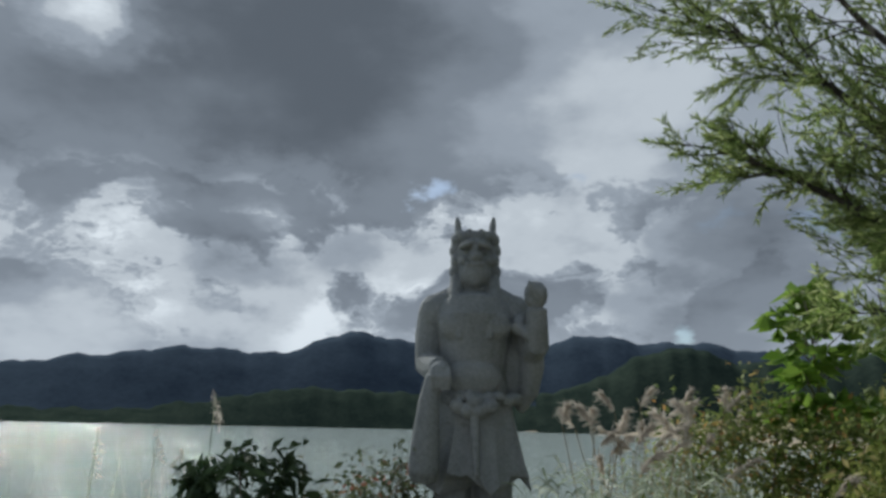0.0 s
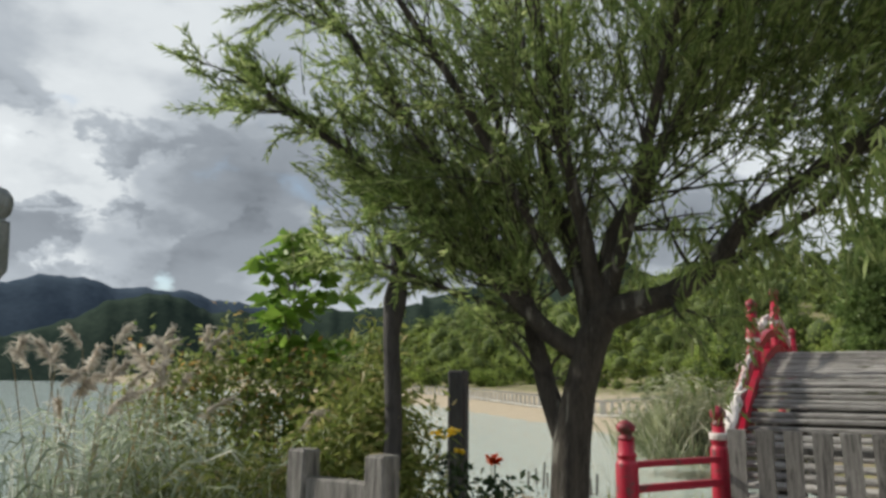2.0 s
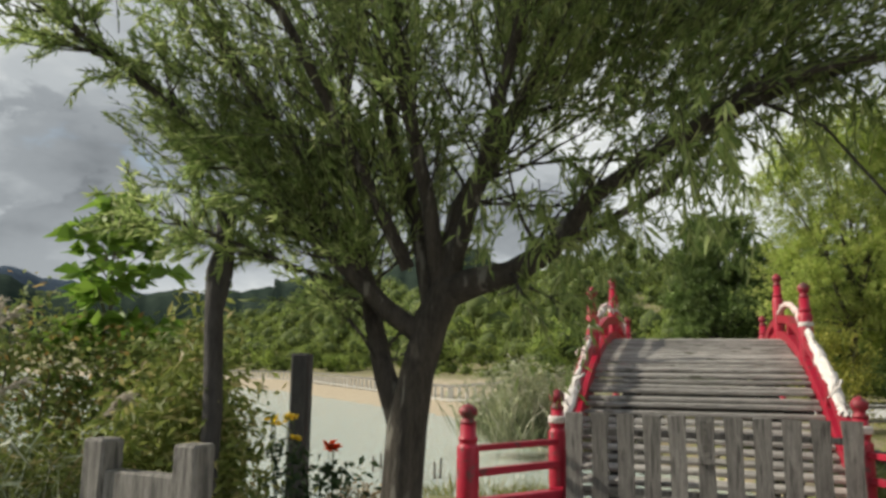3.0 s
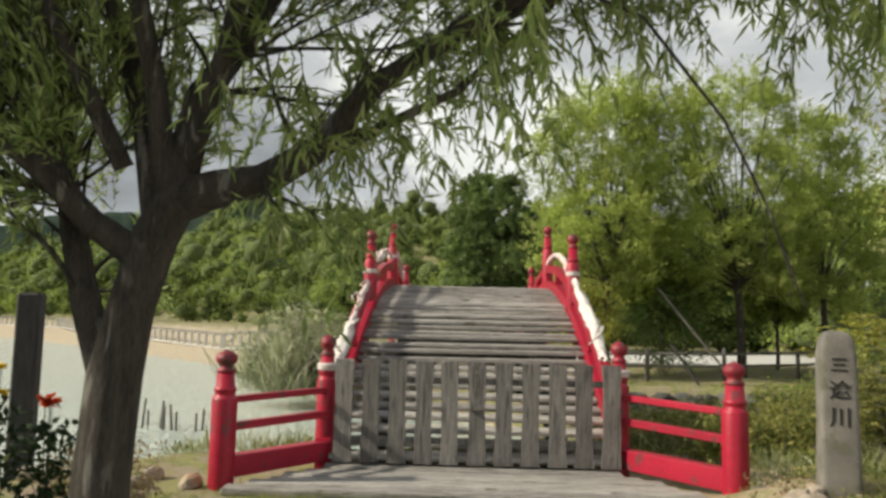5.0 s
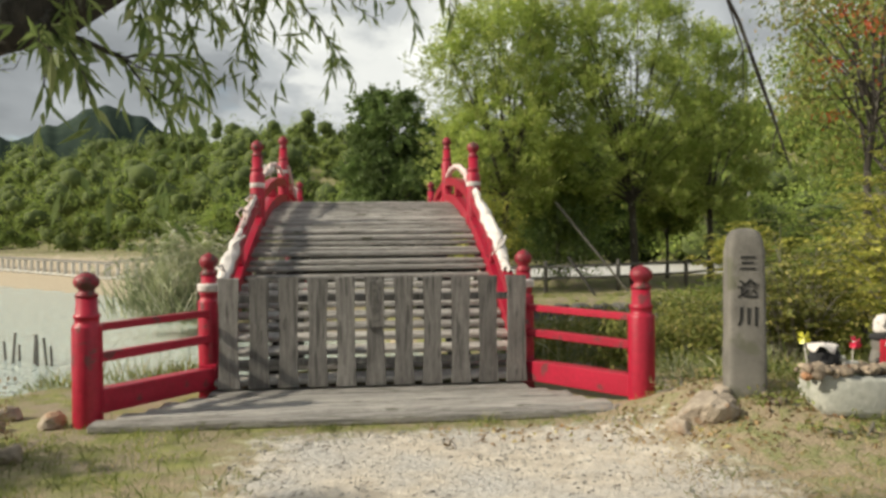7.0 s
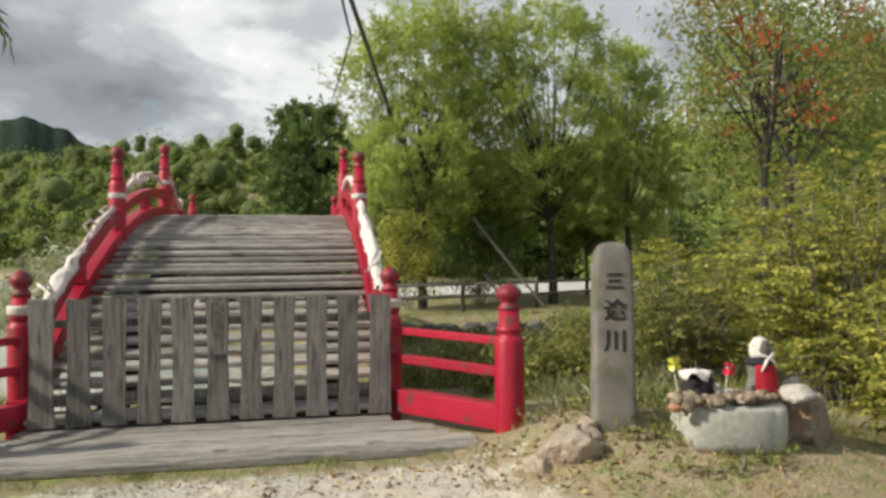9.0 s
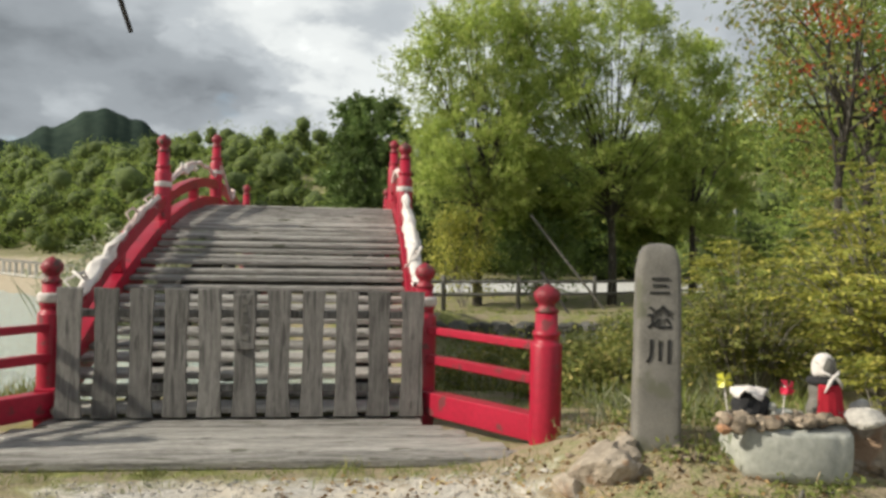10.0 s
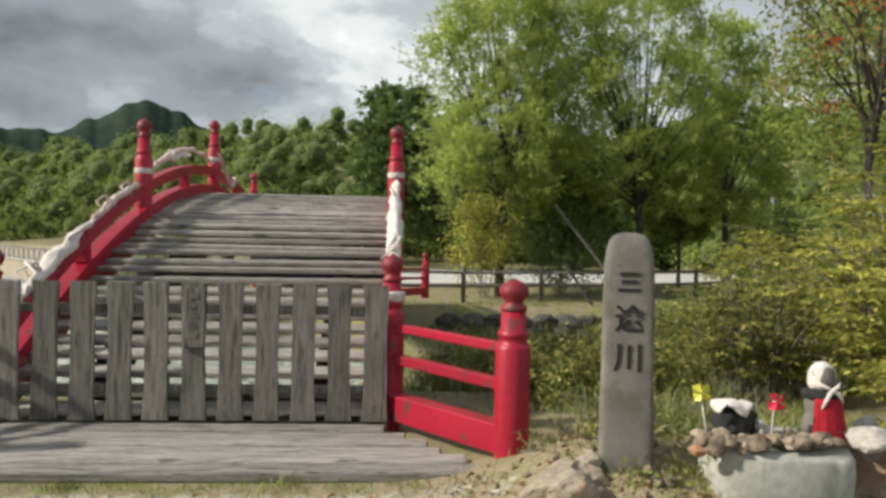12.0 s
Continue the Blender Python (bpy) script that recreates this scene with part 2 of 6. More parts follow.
# far range: the blue-grey base colour includes painted distance haze
FOREST_HAZY = surf("far_forest", (0.036, 0.052, 0.076), (0.066, 0.090, 0.122), 0.012, 0.95, 0.0, fine=7, rnd=0, spec=0.0)
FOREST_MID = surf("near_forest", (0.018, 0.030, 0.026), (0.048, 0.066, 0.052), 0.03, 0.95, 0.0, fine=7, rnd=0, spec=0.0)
# dark green for the crown cores: shade between the leaves, painted as colour
CROWN_SHADE = surf("undergrowth", (0.04, 0.06, 0.018), (0.12, 0.155, 0.045), 0.45, 0.95, 1.0, fine=7, rnd=0)

L_WILLOW = leaf("willow_leaf", (0.17, 0.25, 0.085), (0.39, 0.48, 0.18), (0.54, 0.60, 0.29), 0.58)
L_BIG = leaf("bright_crown_leaf", (0.24, 0.32, 0.085), (0.47, 0.55, 0.16), (0.62, 0.62, 0.24), 0.58, 0.6, 0.35, (0.7, 1.3))
L_DARK = leaf("dark_crown_leaf", (0.085, 0.14, 0.04), (0.20, 0.275, 0.085), None, 0.35, 0.5, 0.6)
L_FOREST = leaf("forest_leaf", (0.13, 0.20, 0.045), (0.30, 0.38, 0.09), (0.44, 0.45, 0.13), 0.45, 0.6, 0.16, (0.42, 1.55))
L_MAG = leaf("broad_leaf", (0.11, 0.21, 0.03), (0.27, 0.42, 0.07), None, 0.45)
L_SHRUB = leaf("yellow_shrub_leaf", (0.20, 0.24, 0.055), (0.50, 0.49, 0.115), (0.70, 0.63, 0.18), 0.5, 0.6, 1.8)
L_RUST = leaf("rusty_leaf", (0.13, 0.18, 0.055), (0.31, 0.32, 0.10), (0.40, 0.27, 0.10), 0.5, 0.6)
L_BERRY = leaf("rowan_red", (0.42, 0.06, 0.03), (0.62, 0.15, 0.07), None, 0.4, 0.6)
L_RHODO = leaf("leathery_leaf", (0.018, 0.04, 0.018), (0.05, 0.085, 0.035), None, 0.2, 0.7)
L_GRASS = leaf("grass_blade", (0.13, 0.18, 0.04), (0.30, 0.34, 0.10), (0.50, 0.43, 0.21), 0.4)
L_REED = leaf("reed_blade", (0.20, 0.24, 0.12), (0.44, 0.46, 0.29), (0.70, 0.67, 0.54), 0.4)
L_WEED = leaf("weed_leaf", (0.12, 0.18, 0.05), (0.31, 0.36, 0.12), (0.46, 0.27, 0.10), 0.5, 0.6, 2.5)
L_SILVER = leaf("silvery_blade", (0.26, 0.33, 0.22), (0.50, 0.56, 0.44), (0.84, 0.84, 0.78), 0.5)
L_WOODS = leaf("hillside_leaf", (0.17, 0.24, 0.055), (0.28, 0.36, 0.09), (0.38, 0.42, 0.12), 0.45, 0.7, 0.14, (0.45, 1.6))
L_OLIVE = leaf("olive_leaf", (0.15, 0.19, 0.05), (0.36, 0.37, 0.11), (0.56, 0.48, 0.18), 0.5, 0.6, 1.2)
L_REDDISH = leaf("reddish_leaf", (0.055, 0.08, 0.04), (0.15, 0.18, 0.09), (0.30, 0.13, 0.09), 0.35, 0.6)
L_STRAW = leaf("dry_blade", (0.30, 0.22, 0.12), (0.48, 0.38, 0.22), None, 0.3)
L_PLUME = leaf("pampas_plume", (0.50, 0.45, 0.39), (0.80, 0.75, 0.68), None, 0.5, 0.9)
L_REDFLOWER = leaf("red_petal", (0.70, 0.05, 0.015), (0.88, 0.13, 0.03), None, 0.4)
L_YELFLOWER = leaf("yellow_petal", (0.72, 0.50, 0.03), (0.85, 0.62, 0.05), None, 0.4)


# ---- building helpers ----
def mesh_from(name, verts, faces, material, parent=None, label="", smooth=False):
    me = bpy.data.meshes.new(name)
    v = np.asarray(verts, dtype=np.float32)
    f = np.asarray(faces, dtype=np.int32)
    k = f.shape[1]
    me.vertices.add(len(v))
    me.vertices.foreach_set("co", v.ravel())
    me.loops.add(f.size)
    me.loops.foreach_set("vertex_index", f.ravel())
    me.polygons.add(len(f))
    me.polygons.foreach_set("loop_start", np.arange(len(f), dtype=np.int32) * k)
    me.polygons.foreach_set("use_smooth", np.full(len(f), smooth))
    me.update(calc_edges=True)
    me.materials.append(material)
    ob = new(name, me)
    if parent:
        ob.parent = parent
    if label:
        tagged(ob, label)
    return ob


def part(name, bm, material, parent=None, label="", smooth=False):
    me = bpy.data.meshes.new(name)
    bm.to_mesh(me)
    bm.free()
    for p in me.polygons:
        p.use_smooth = smooth
    me.materials.append(material)
    ob = new(name, me)
    if parent:
        ob.parent = parent
    if label:
        tagged(ob, label)
    return ob


def again(ob, m, parent=None):
    """Another object on the same mesh."""
    o = new(ob.name.split(".")[0], ob.data)
    o.parent = parent or ob.parent
    o.matrix_basis = m
    return o


def add_box(bm, size, m=Matrix(), bevel=0.0, taper=1.0):
    r = bmesh.ops.create_cube(bm, size=1.0)
    vs = r["verts"]
    for v in vs:
        v.co.x *= size[0] * (taper if v.co.z > 0 else 1)
        v.co.y *= size[1] * (taper if v.co.z > 0 else 1)
        v.co.z *= size[2]
    if bevel:
        es = list({e for v in vs for e in v.link_edges})
        g = bmesh.ops.bevel(bm, geom=es, offset=bevel, segments=1, affect="EDGES")
        vs = list({v for v in g["verts"]} | {v for v in vs if v.is_valid})
    bmesh.ops.transform(bm, matrix=m, verts=vs)
    return vs


def box(size, m=Matrix(), bevel=0.01, taper=1.0):
    bm = bmesh.new()
    add_box(bm, size, m, bevel, taper)
    return bm


def between(a, b):
    """Pose whose x axis runs from a to b, at the middle."""
    a, b = Vector(a), Vector(b)
    d = b - a
    return Matrix.Translation((a + b) / 2) @ d.to_track_quat("X", "Z").to_matrix().to_4x4()


def lathe(profile, seg=24, m=Matrix(), bm=None):
    bm = bm or bmesh.new()
    rings = []
    for r, z in profile:
        rings.append([bm.verts.new(m @ Vector((r * math.cos(2 * math.pi * i / seg), r * math.sin(2 * math.pi * i / seg), z))) for i in range(seg)])
    for a, b in zip(rings, rings[1:]):
        for i in range(seg):
            bm.faces.new((a[i], a[(i + 1) % seg], b[(i + 1) % seg], b[i]))
    bm.faces.new(list(reversed(rings[0])))
    bm.faces.new(rings[-1])
    return bm


def tube_arrays(points, radii, seg=8):
    """A bent tapering tube as arrays of vertices and quads."""
    pts = [Vector(p) for p in points]
    verts, faces = [], []
    side = None
    for i, p in enumerate(pts):
        d = (pts[min(i + 1, len(pts) - 1)] - pts[max(i - 1, 0)]).normalized()
        if side is None:
            side = d.orthogonal().normalized()
        side = (side - d * side.dot(d)).normalized()
        other = d.cross(side)
        for k in range(seg):
            a = 2 * math.pi * k / seg
            verts.append(p + (side * math.cos(a) + other * math.sin(a)) * radii[i])
    for i in range(len(pts) - 1):
        for k in range(seg):
            faces.append((i * seg + k, i * seg + (k + 1) % seg, (i + 1) * seg + (k + 1) % seg, (i + 1) * seg + k))
    return verts, faces


class Heap:
    """Gathers quads of many tubes or leaves into one mesh."""

    def __init__(self):
        self.v, self.f, self.n = [], [], 0

    def add(self, verts, faces):
        v = np.asarray([tuple(p) for p in verts] if not isinstance(verts, np.ndarray) else verts, dtype=np.float32)
        self.v.append(v)
        self.f.append(np.asarray(faces, dtype=np.int32) + self.n)
        self.n += len(v)

    def tube(self, points, radii, seg=8):
        self.add(*tube_arrays(points, radii, seg))

    def leaves(self, base, way, length, width, droop=0.0, rng=None, facing=None):
        base, way = np.asarray(base, float), np.asarray(way, float)
        n = len(base)
        way = way / np.maximum(np.linalg.norm(way, axis=1, keepdims=True), 1e-6)
        ref = rng.normal(size=(n, 3))
        if facing is not None:                       # blades lie along the crown's surface
            ref = facing + ref * 0.45
            ref /= np.maximum(np.linalg.norm(ref, axis=1, keepdims=True), 1e-6)
            way = way - ref * (way * ref).sum(1, keepdims=True) * 0.75
            way /= np.maximum(np.linalg.norm(way, axis=1, keepdims=True), 1e-6)
        side = np.cross(way, ref)
        side /= np.maximum(np.linalg.norm(side, axis=1, keepdims=True), 1e-6)
        L = (length * rng.uniform(0.65, 1.25, n))[:, None]
        W = (width * rng.uniform(0.7, 1.2, n))[:, None]
        nor = np.cross(side, way)
        mid = base + way * L * 0.45 + nor * L * 0.06
        tip = base + way * L + np.array([0, 0, -1.0]) * L * droop
        v = np.stack([base, mid + side * W / 2, tip, mid - side * W / 2], 1).reshape(-1, 3)
        self.add(v, np.arange(4 * n).reshape(-1, 4))

    def out(self, name, material, parent=None, label="", smooth=False):
        return mesh_from(name, np.concatenate(self.v), np.concatenate(self.f), material, parent, label, smooth)


def empty(name, m=Matrix(), label="", category="", group="", kind=""):
    e = new(name)
    e.matrix_basis = m
    e.empty_display_size = 0.2
    return tagged(e, label, category, group, kind)


def unit(rng, n):
    d = rng.normal(size=(n, 3))
    return d / np.linalg.norm(d, axis=1, keepdims=True)


def smooth01(x):
    x = np.clip(x, 0, 1)
    return x * x * (3 - 2 * x)


# ---- ground, lake and stream ----
WATER_Z = -0.8
SHORE = np.array([(-6.6, -400), (-6.6, -4), (-5.6, -0.5), (-4.2, 1.9), (-1.5, 2.6), (0.5, 4.5), (1.2, 7.5), (0.2, 10.8),
                  (-2.5, 13.2), (-6, 17.5), (-12, 28), (-41, 58.6), (-71, 80), (-200, 172), (-620, 420), (-1100, 430), (-1100, -400)], float)


def shore_distance(x, y):
    """Metres from the waterline: negative over water."""
    best = np.full(x.shape, 1e9)
    inside = np.zeros(x.shape, bool)
    n = len(SHORE)
    for i in range(n):
        a, b = SHORE[i], SHORE[(i + 1) % n]
        ab = b - a
        t = np.clip(((x - a[0]) * ab[0] + (y - a[1]) * ab[1]) / (ab @ ab), 0, 1)
        best = np.minimum(best, np.hypot(x - a[0] - t * ab[0], y - a[1] - t * ab[1]))
        if a[1] != b[1]:
            cross = ((a[1] > y) != (b[1] > y)) & (x < (b[0] - a[0]) * (y - a[1]) / (b[1] - a[1]) + a[0])
            inside ^= cross
    return np.where(inside, -best, best)


def far_side(x, y):
    """How far beyond the water, seen from the path: 0 on this bank, 1 on the other."""
    return smooth01((y - 7.5 + 0.0 * x) / 3.0)


def wave(x, y, s):
    return (np.sin(x * s * 1.3 + 1.7) * np.cos(y * s * 0.9 - x * s * 0.4) + 0.6 * np.sin(x * s * 2.7 - y * s * 2.1 + 0.5)) / 1.6


def height(x, y):
    x, y = np.asarray(x, float), np.asarray(y, float)
    d = shore_distance(x, y)
    far = far_side(x, y)
    left = smooth01((-x - 5) / 10) * far
    rise = np.where(left > 0.02, 1.3 + 10.0 * left, 1.3 - 0.9 * far)
    top = 0.0 + 0.95 * left
    land = WATER_Z + (top - WATER_Z) * smooth01(d / rise)
    land += 0.03 * wave(x, y, 0.9) * smooth01((d - 1) / 3) * smooth01((np.hypot(x - 0.4, y + 4) - 4.5) / 3)
    lag = 24 + 26 * smooth01((x + 2) / 10)
    land += far * 17.5 * smooth01((d - lag) / 75) + far * 0.8 * wave(x, y, 0.05) * smooth01((d - lag - 6) / 30)
    gully = smooth01((y - 1.6) / 1.6) * smooth01((13.2 - y) / 0.9) * smooth01((x + 3) / 4)
    land = land - 0.62 * gully * np.where(d > 0, smooth01(d / 1.5), 0)
    land -= 0.33 * smooth01((y - 12.8) / 1.5) * smooth01((x + 3) / 5) * smooth01((24 - y) / 6)
    land += smooth01((x - 6) / 25) * (1 - far) * 1.2
    mound = np.exp(-(((x - 3.5) / 1.25) ** 2 + ((y + 1.65) / 0.90) ** 2) ** 1.4)
    land = land + 0.27 * mound + 0.13 * np.exp(-((x - 2.72) / 0.62) ** 2 - ((y + 1.45) / 0.60) ** 2)
    sea = WATER_Z - np.minimum(1.2, -d * 0.35)
    return np.where(d > 0, land, sea)


def axis(fine, step, reach):
    a = [0.0]
    while a[-1] < reach:
        a.append(a[-1] + (step if a[-1] < fine else step + (a[-1] - fine) * 0.13))
    return np.array(a)


gx = axis(11, 0.16, 4200)
gx = np.concatenate([-gx[:0:-1], gx])
gy = axis(13, 0.16, 4200)
gy = np.concatenate([-gy[:0:-1], gy]) + 2.0
GX, GY = np.meshgrid(gx, gy)
GZ = height(GX, GY)
nx, ny = len(gx), len(gy)
idx = np.arange(nx * ny).reshape(ny, nx)
quads = np.stack([idx[:-1, :-1], idx[:-1, 1:], idx[1:, 1:], idx[1:, :-1]], -1).reshape(-1, 4)


def ground_material():
    m = bpy.data.materials.new("ground_cover")
    m.use_nodes = True
    n, l = m.node_tree.nodes, m.node_tree.links
    p = n["Principled BSDF"]
    at = n.new("ShaderNodeVertexColor")
    at.layer_name = "cover"
    sp = n.new("ShaderNodeSeparateColor")
    l.new(at.outputs[0], sp.inputs[0])
    tc = n.new("ShaderNodeTexCoord")

    def noise_of(scale, detail=6, rough=0.6):
        t = n.new("ShaderNodeTexNoise")
        t.inputs["Scale"].default_value, t.inputs["Detail"].default_value, t.inputs["Roughness"].default_value = scale, detail, rough
        l.new(tc.outputs["Object"], t.inputs["Vector"])
        return t.outputs[0]

    def ramp(f, a, b, lo=0.35, hi=0.65):
        r = n.new("ShaderNodeValToRGB")
        r.color_ramp.elements[0].position, r.color_ramp.elements[0].color = lo, (*a, 1)
        r.color_ramp.elements[1].position, r.color_ramp.elements[1].color = hi, (*b, 1)
        l.new(f, r.inputs[0])
        return r.outputs[0]

    def mix(f, a, b):
        x = n.new("ShaderNodeMix")
        x.data_type = "RGBA"
        for s, v in ((x.inputs[0], f), (x.inputs[6], a), (x.inputs[7], b)):
            l.new(v, s)
        return x.outputs[2]

    def edge(channel, soft):
        a = n.new("ShaderNodeMath")
        a.operation = "ADD"
        l.new(channel, a.inputs[0])
        l.new(soft, a.inputs[1])
        r = n.new("ShaderNodeMapRange")
        r.inputs[1].default_value, r.inputs[2].default_value = 0.88, 1.12
        l.new(a.outputs[0], r.inputs[0])
        return r.outputs[0]

    coarse, mid, fine = noise_of(1.1), noise_of(7), noise_of(55, 4, 0.7)
    vor = n.new("ShaderNodeTexVoronoi")
    vor.inputs["Scale"].default_value = 46
    l.new(tc.outputs["Object"], vor.inputs["Vector"])
    stone = ramp(vor.outputs["Color"], (0.33, 0.315, 0.30), (0.58, 0.56, 0.53), 0.1, 0.9)
    sandy = ramp(mid, (0.44, 0.385, 0.32), (0.64, 0.58, 0.50))
    gravel = mix(ramp(coarse, (0, 0, 0), (1, 1, 1), 0.38, 0.56), stone, sandy)
    bare = ramp(fine, (0.15, 0.125, 0.085), (0.40, 0.34, 0.25))
    grass = mix(ramp(noise_of(2.6, 7, 0.65), (0, 0, 0), (1, 1, 1), 0.44, 0.56), bare, ramp(mid, (0.11, 0.14, 0.04), (0.29, 0.29, 0.11)))
    straw = mix(ramp(mid, (0, 0, 0), (1, 1, 1), 0.45, 0.60), ramp(fine, (0.22, 0.17, 0.11), (0.42, 0.35, 0.25)), ramp(fine, (0.13, 0.15, 0.06), (0.32, 0.31, 0.16)))
    beach = ramp(mid, (0.36, 0.30, 0.22), (0.50, 0.43, 0.33))
    col = mix(edge(sp.outputs[2], coarse), grass, straw)
    col = mix(edge(sp.outputs[0], mid), col, gravel)
    col = mix(edge(sp.outputs[1], coarse), col, beach)
    l.new(col, p.inputs["Base Color"])
    p.inputs["Roughness"].default_value = 0.95
    p.inputs["Specular IOR Level"].default_value = 0.2
    b1 = n.new("ShaderNodeBump")
    b1.inputs["Strength"].default_value, b1.inputs["Distance"].default_value = 0.5, 0.015
    l.new(vor.outputs["Distance"], b1.inputs["Height"])
    b2 = n.new("ShaderNodeBump")
    b2.inputs["Strength"].default_value, b2.inputs["Distance"].default_value = 0.6, 0.04
    l.new(mid, b2.inputs["Height"])
    l.new(b1.outputs[0], b2.inputs["Normal"])
    l.new(b2.outputs[0], p.inputs["Normal"])
    return m


ground = mesh_from("ground", np.stack([GX, GY, GZ], -1).reshape(-1, 3), quads, ground_material(), smooth=True)
tagged(ground, "gravel path with grassy edges beside a pale lake", "ground", kind="structure")
path_edge = np.minimum(np.minimum((GX + 1.35 - 0.10 * (GY + 7)) / 1.0, (2.3 + 0.25 * (-GY - 3) - GX) / 1.0), (-1.55 - GY) / 0.5)
cover_rgb = np.zeros((ny, nx, 4), np.float32)
cover_rgb[..., 0] = np.clip(0.5 + path_edge * 0.6, 0, 1)
D = shore_distance(GX, GY)
cover_rgb[..., 1] = np.where(GY > 12, np.clip(1.3 - D / 12, 0, 1) * smooth01((-GX - 3) / 4), 0) + np.where(D < 0, 1, 0)
cover_rgb[..., 2] = np.clip(0.62 - 0.10 * np.abs(GX - 3.2) - 0.14 * np.abs(GY + 2.9), 0, 1) + 0.42
cover_rgb[..., 3] = 1
layer = ground.data.color_attributes.new("cover", "FLOAT_COLOR", "POINT")
layer.data.foreach_set("color", cover_rgb.reshape(-1))

wm = bpy.data.materials.new("lake_water")
wm.use_nodes = True
n_, l_ = wm.node_tree.nodes, wm.node_tree.links
pw = n_["Principled BSDF"]
pw.inputs["Base Color"].default_value = (0.50, 0.59, 0.56, 1)
pw.inputs["Roughness"].default_value, pw.inputs["IOR"].default_value = 0.07, 1.33
tcw = n_.new("ShaderNodeTexCoord")
nw = n_.new("ShaderNodeTexNoise")
nw.inputs["Scale"].default_value, nw.inputs["Detail"].default_value = 5.0, 8
l_.new(tcw.outputs["Object"], nw.inputs["Vector"])
bw = n_.new("ShaderNodeBump")
bw.inputs["Strength"].default_value, bw.inputs["Distance"].default_value = 0.9, 0.22
l_.new(nw.outputs[0], bw.inputs["Height"])
l_.new(bw.outputs[0], pw.inputs["Normal"])
water = mesh_from("water", [(-1600, -1200, WATER_Z), (62, -1200, WATER_Z), (62, 700, WATER_Z), (-1600, 700, WATER_Z)], [(0, 1, 2, 3)], wm)
tagged(water, "milky pale green lake water with small ripples", "water", kind="structure")


def ridge(name, dist, az0, az1, profile, material, rough_h, label, depth=400, seed=3):
    """A range of hills: rows of rising ground from the shore to the crest, by bearing."""
    rng = np.random.default_rng(seed)
    az = np.radians(np.linspace(az0, az1, 260))
    crest = np.array([profile(math.degrees(a)) for a in az])
    tops = rough_h * (rng.normal(size=crest.shape) * 0.5 + np.sin(np.arange(260) * 0.9) * 0.3)
    rows = []
    for k, f in enumerate((0.0, 0.25, 0.5, 0.75, 1.0, 1.15)):
        d = dist + depth * f
        z = (crest + (tops if f == 1.0 else 0)) * (math.sin(min(f, 1) * math.pi / 2) if f <= 1 else 0.8) * (d / dist if f > 0 else 1)
        rows.append(np.stack([np.sin(az) * d, np.cos(az) * d, z - 1.0], -1))
    v = np.stack(rows)
    ids = np.arange(v.shape[0] * 260).reshape(-1, 260)
    q = np.stack([ids[:-1, :-1], ids[1:, :-1], ids[1:, 1:], ids[:-1, 1:]], -1).reshape(-1, 4)
    return tagged(mesh_from(name, v.reshape(-1, 3), q, material, smooth=True), label, "mountains", kind="structure")


def crest(dist, *points):
    """Crest height by bearing, from (bearing, elevation) points in degrees, eased between them."""
    def at(a):
        a = min(max(a, points[0][0]), points[-1][0])
        for (a0, e0), (a1, e1) in zip(points, points[1:]):
            if a <= a1:
                f = (a - a0) / (a1 - a0)
                e = e0 + (e1 - e0) * f * f * (3 - 2 * f)
                return dist * math.tan(radians(e + 0.10 * math.sin(a * 1.9) + 0.05 * math.sin(a * 4.7 + 1))) + 2.0
    return at


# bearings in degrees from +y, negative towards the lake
ridge("backdrop_mountains", 1500, -150, -30, crest(1500, (-150, 4.5), (-140, 5.2), (-130, 4.2), (-120, 4.8), (-108, 3.6), (-99, 3.7), (-94, 4.5), (-87.5, 5.4), (-81.5, 5.2), (-75.6, 7.0), (-70.4, 6.3), (-64, 5.9), (-57, 7.0), (-53.3, 6.4), (-50, 6.4), (-45, 5.6), (-38, 5.0), (-30, 5.5)), FOREST_HAZY, 1.0, "forested mountains beyond the lake, blue-grey haze painted into their colour")
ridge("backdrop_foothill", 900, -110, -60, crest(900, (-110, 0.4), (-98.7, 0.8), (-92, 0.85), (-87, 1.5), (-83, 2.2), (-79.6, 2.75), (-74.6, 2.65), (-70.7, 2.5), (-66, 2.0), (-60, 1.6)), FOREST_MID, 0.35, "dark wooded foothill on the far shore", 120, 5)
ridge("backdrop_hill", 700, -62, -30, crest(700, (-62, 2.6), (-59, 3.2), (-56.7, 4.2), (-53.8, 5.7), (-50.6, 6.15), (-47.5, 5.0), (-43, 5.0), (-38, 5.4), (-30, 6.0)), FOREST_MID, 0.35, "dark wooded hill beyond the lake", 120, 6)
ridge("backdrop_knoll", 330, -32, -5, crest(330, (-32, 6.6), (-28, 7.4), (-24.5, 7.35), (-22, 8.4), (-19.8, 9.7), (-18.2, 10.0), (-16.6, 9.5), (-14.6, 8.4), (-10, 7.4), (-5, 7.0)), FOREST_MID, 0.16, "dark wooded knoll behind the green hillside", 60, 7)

# ---- the arched bridge ----
XL, XR, CREST_Y, CREST_Z, BEND = -1.62, 1.52, 7.1, 2.22, 0.0425


def deck_z(y):
    return CREST_Z - BEND * (y - CREST_Y) ** 2


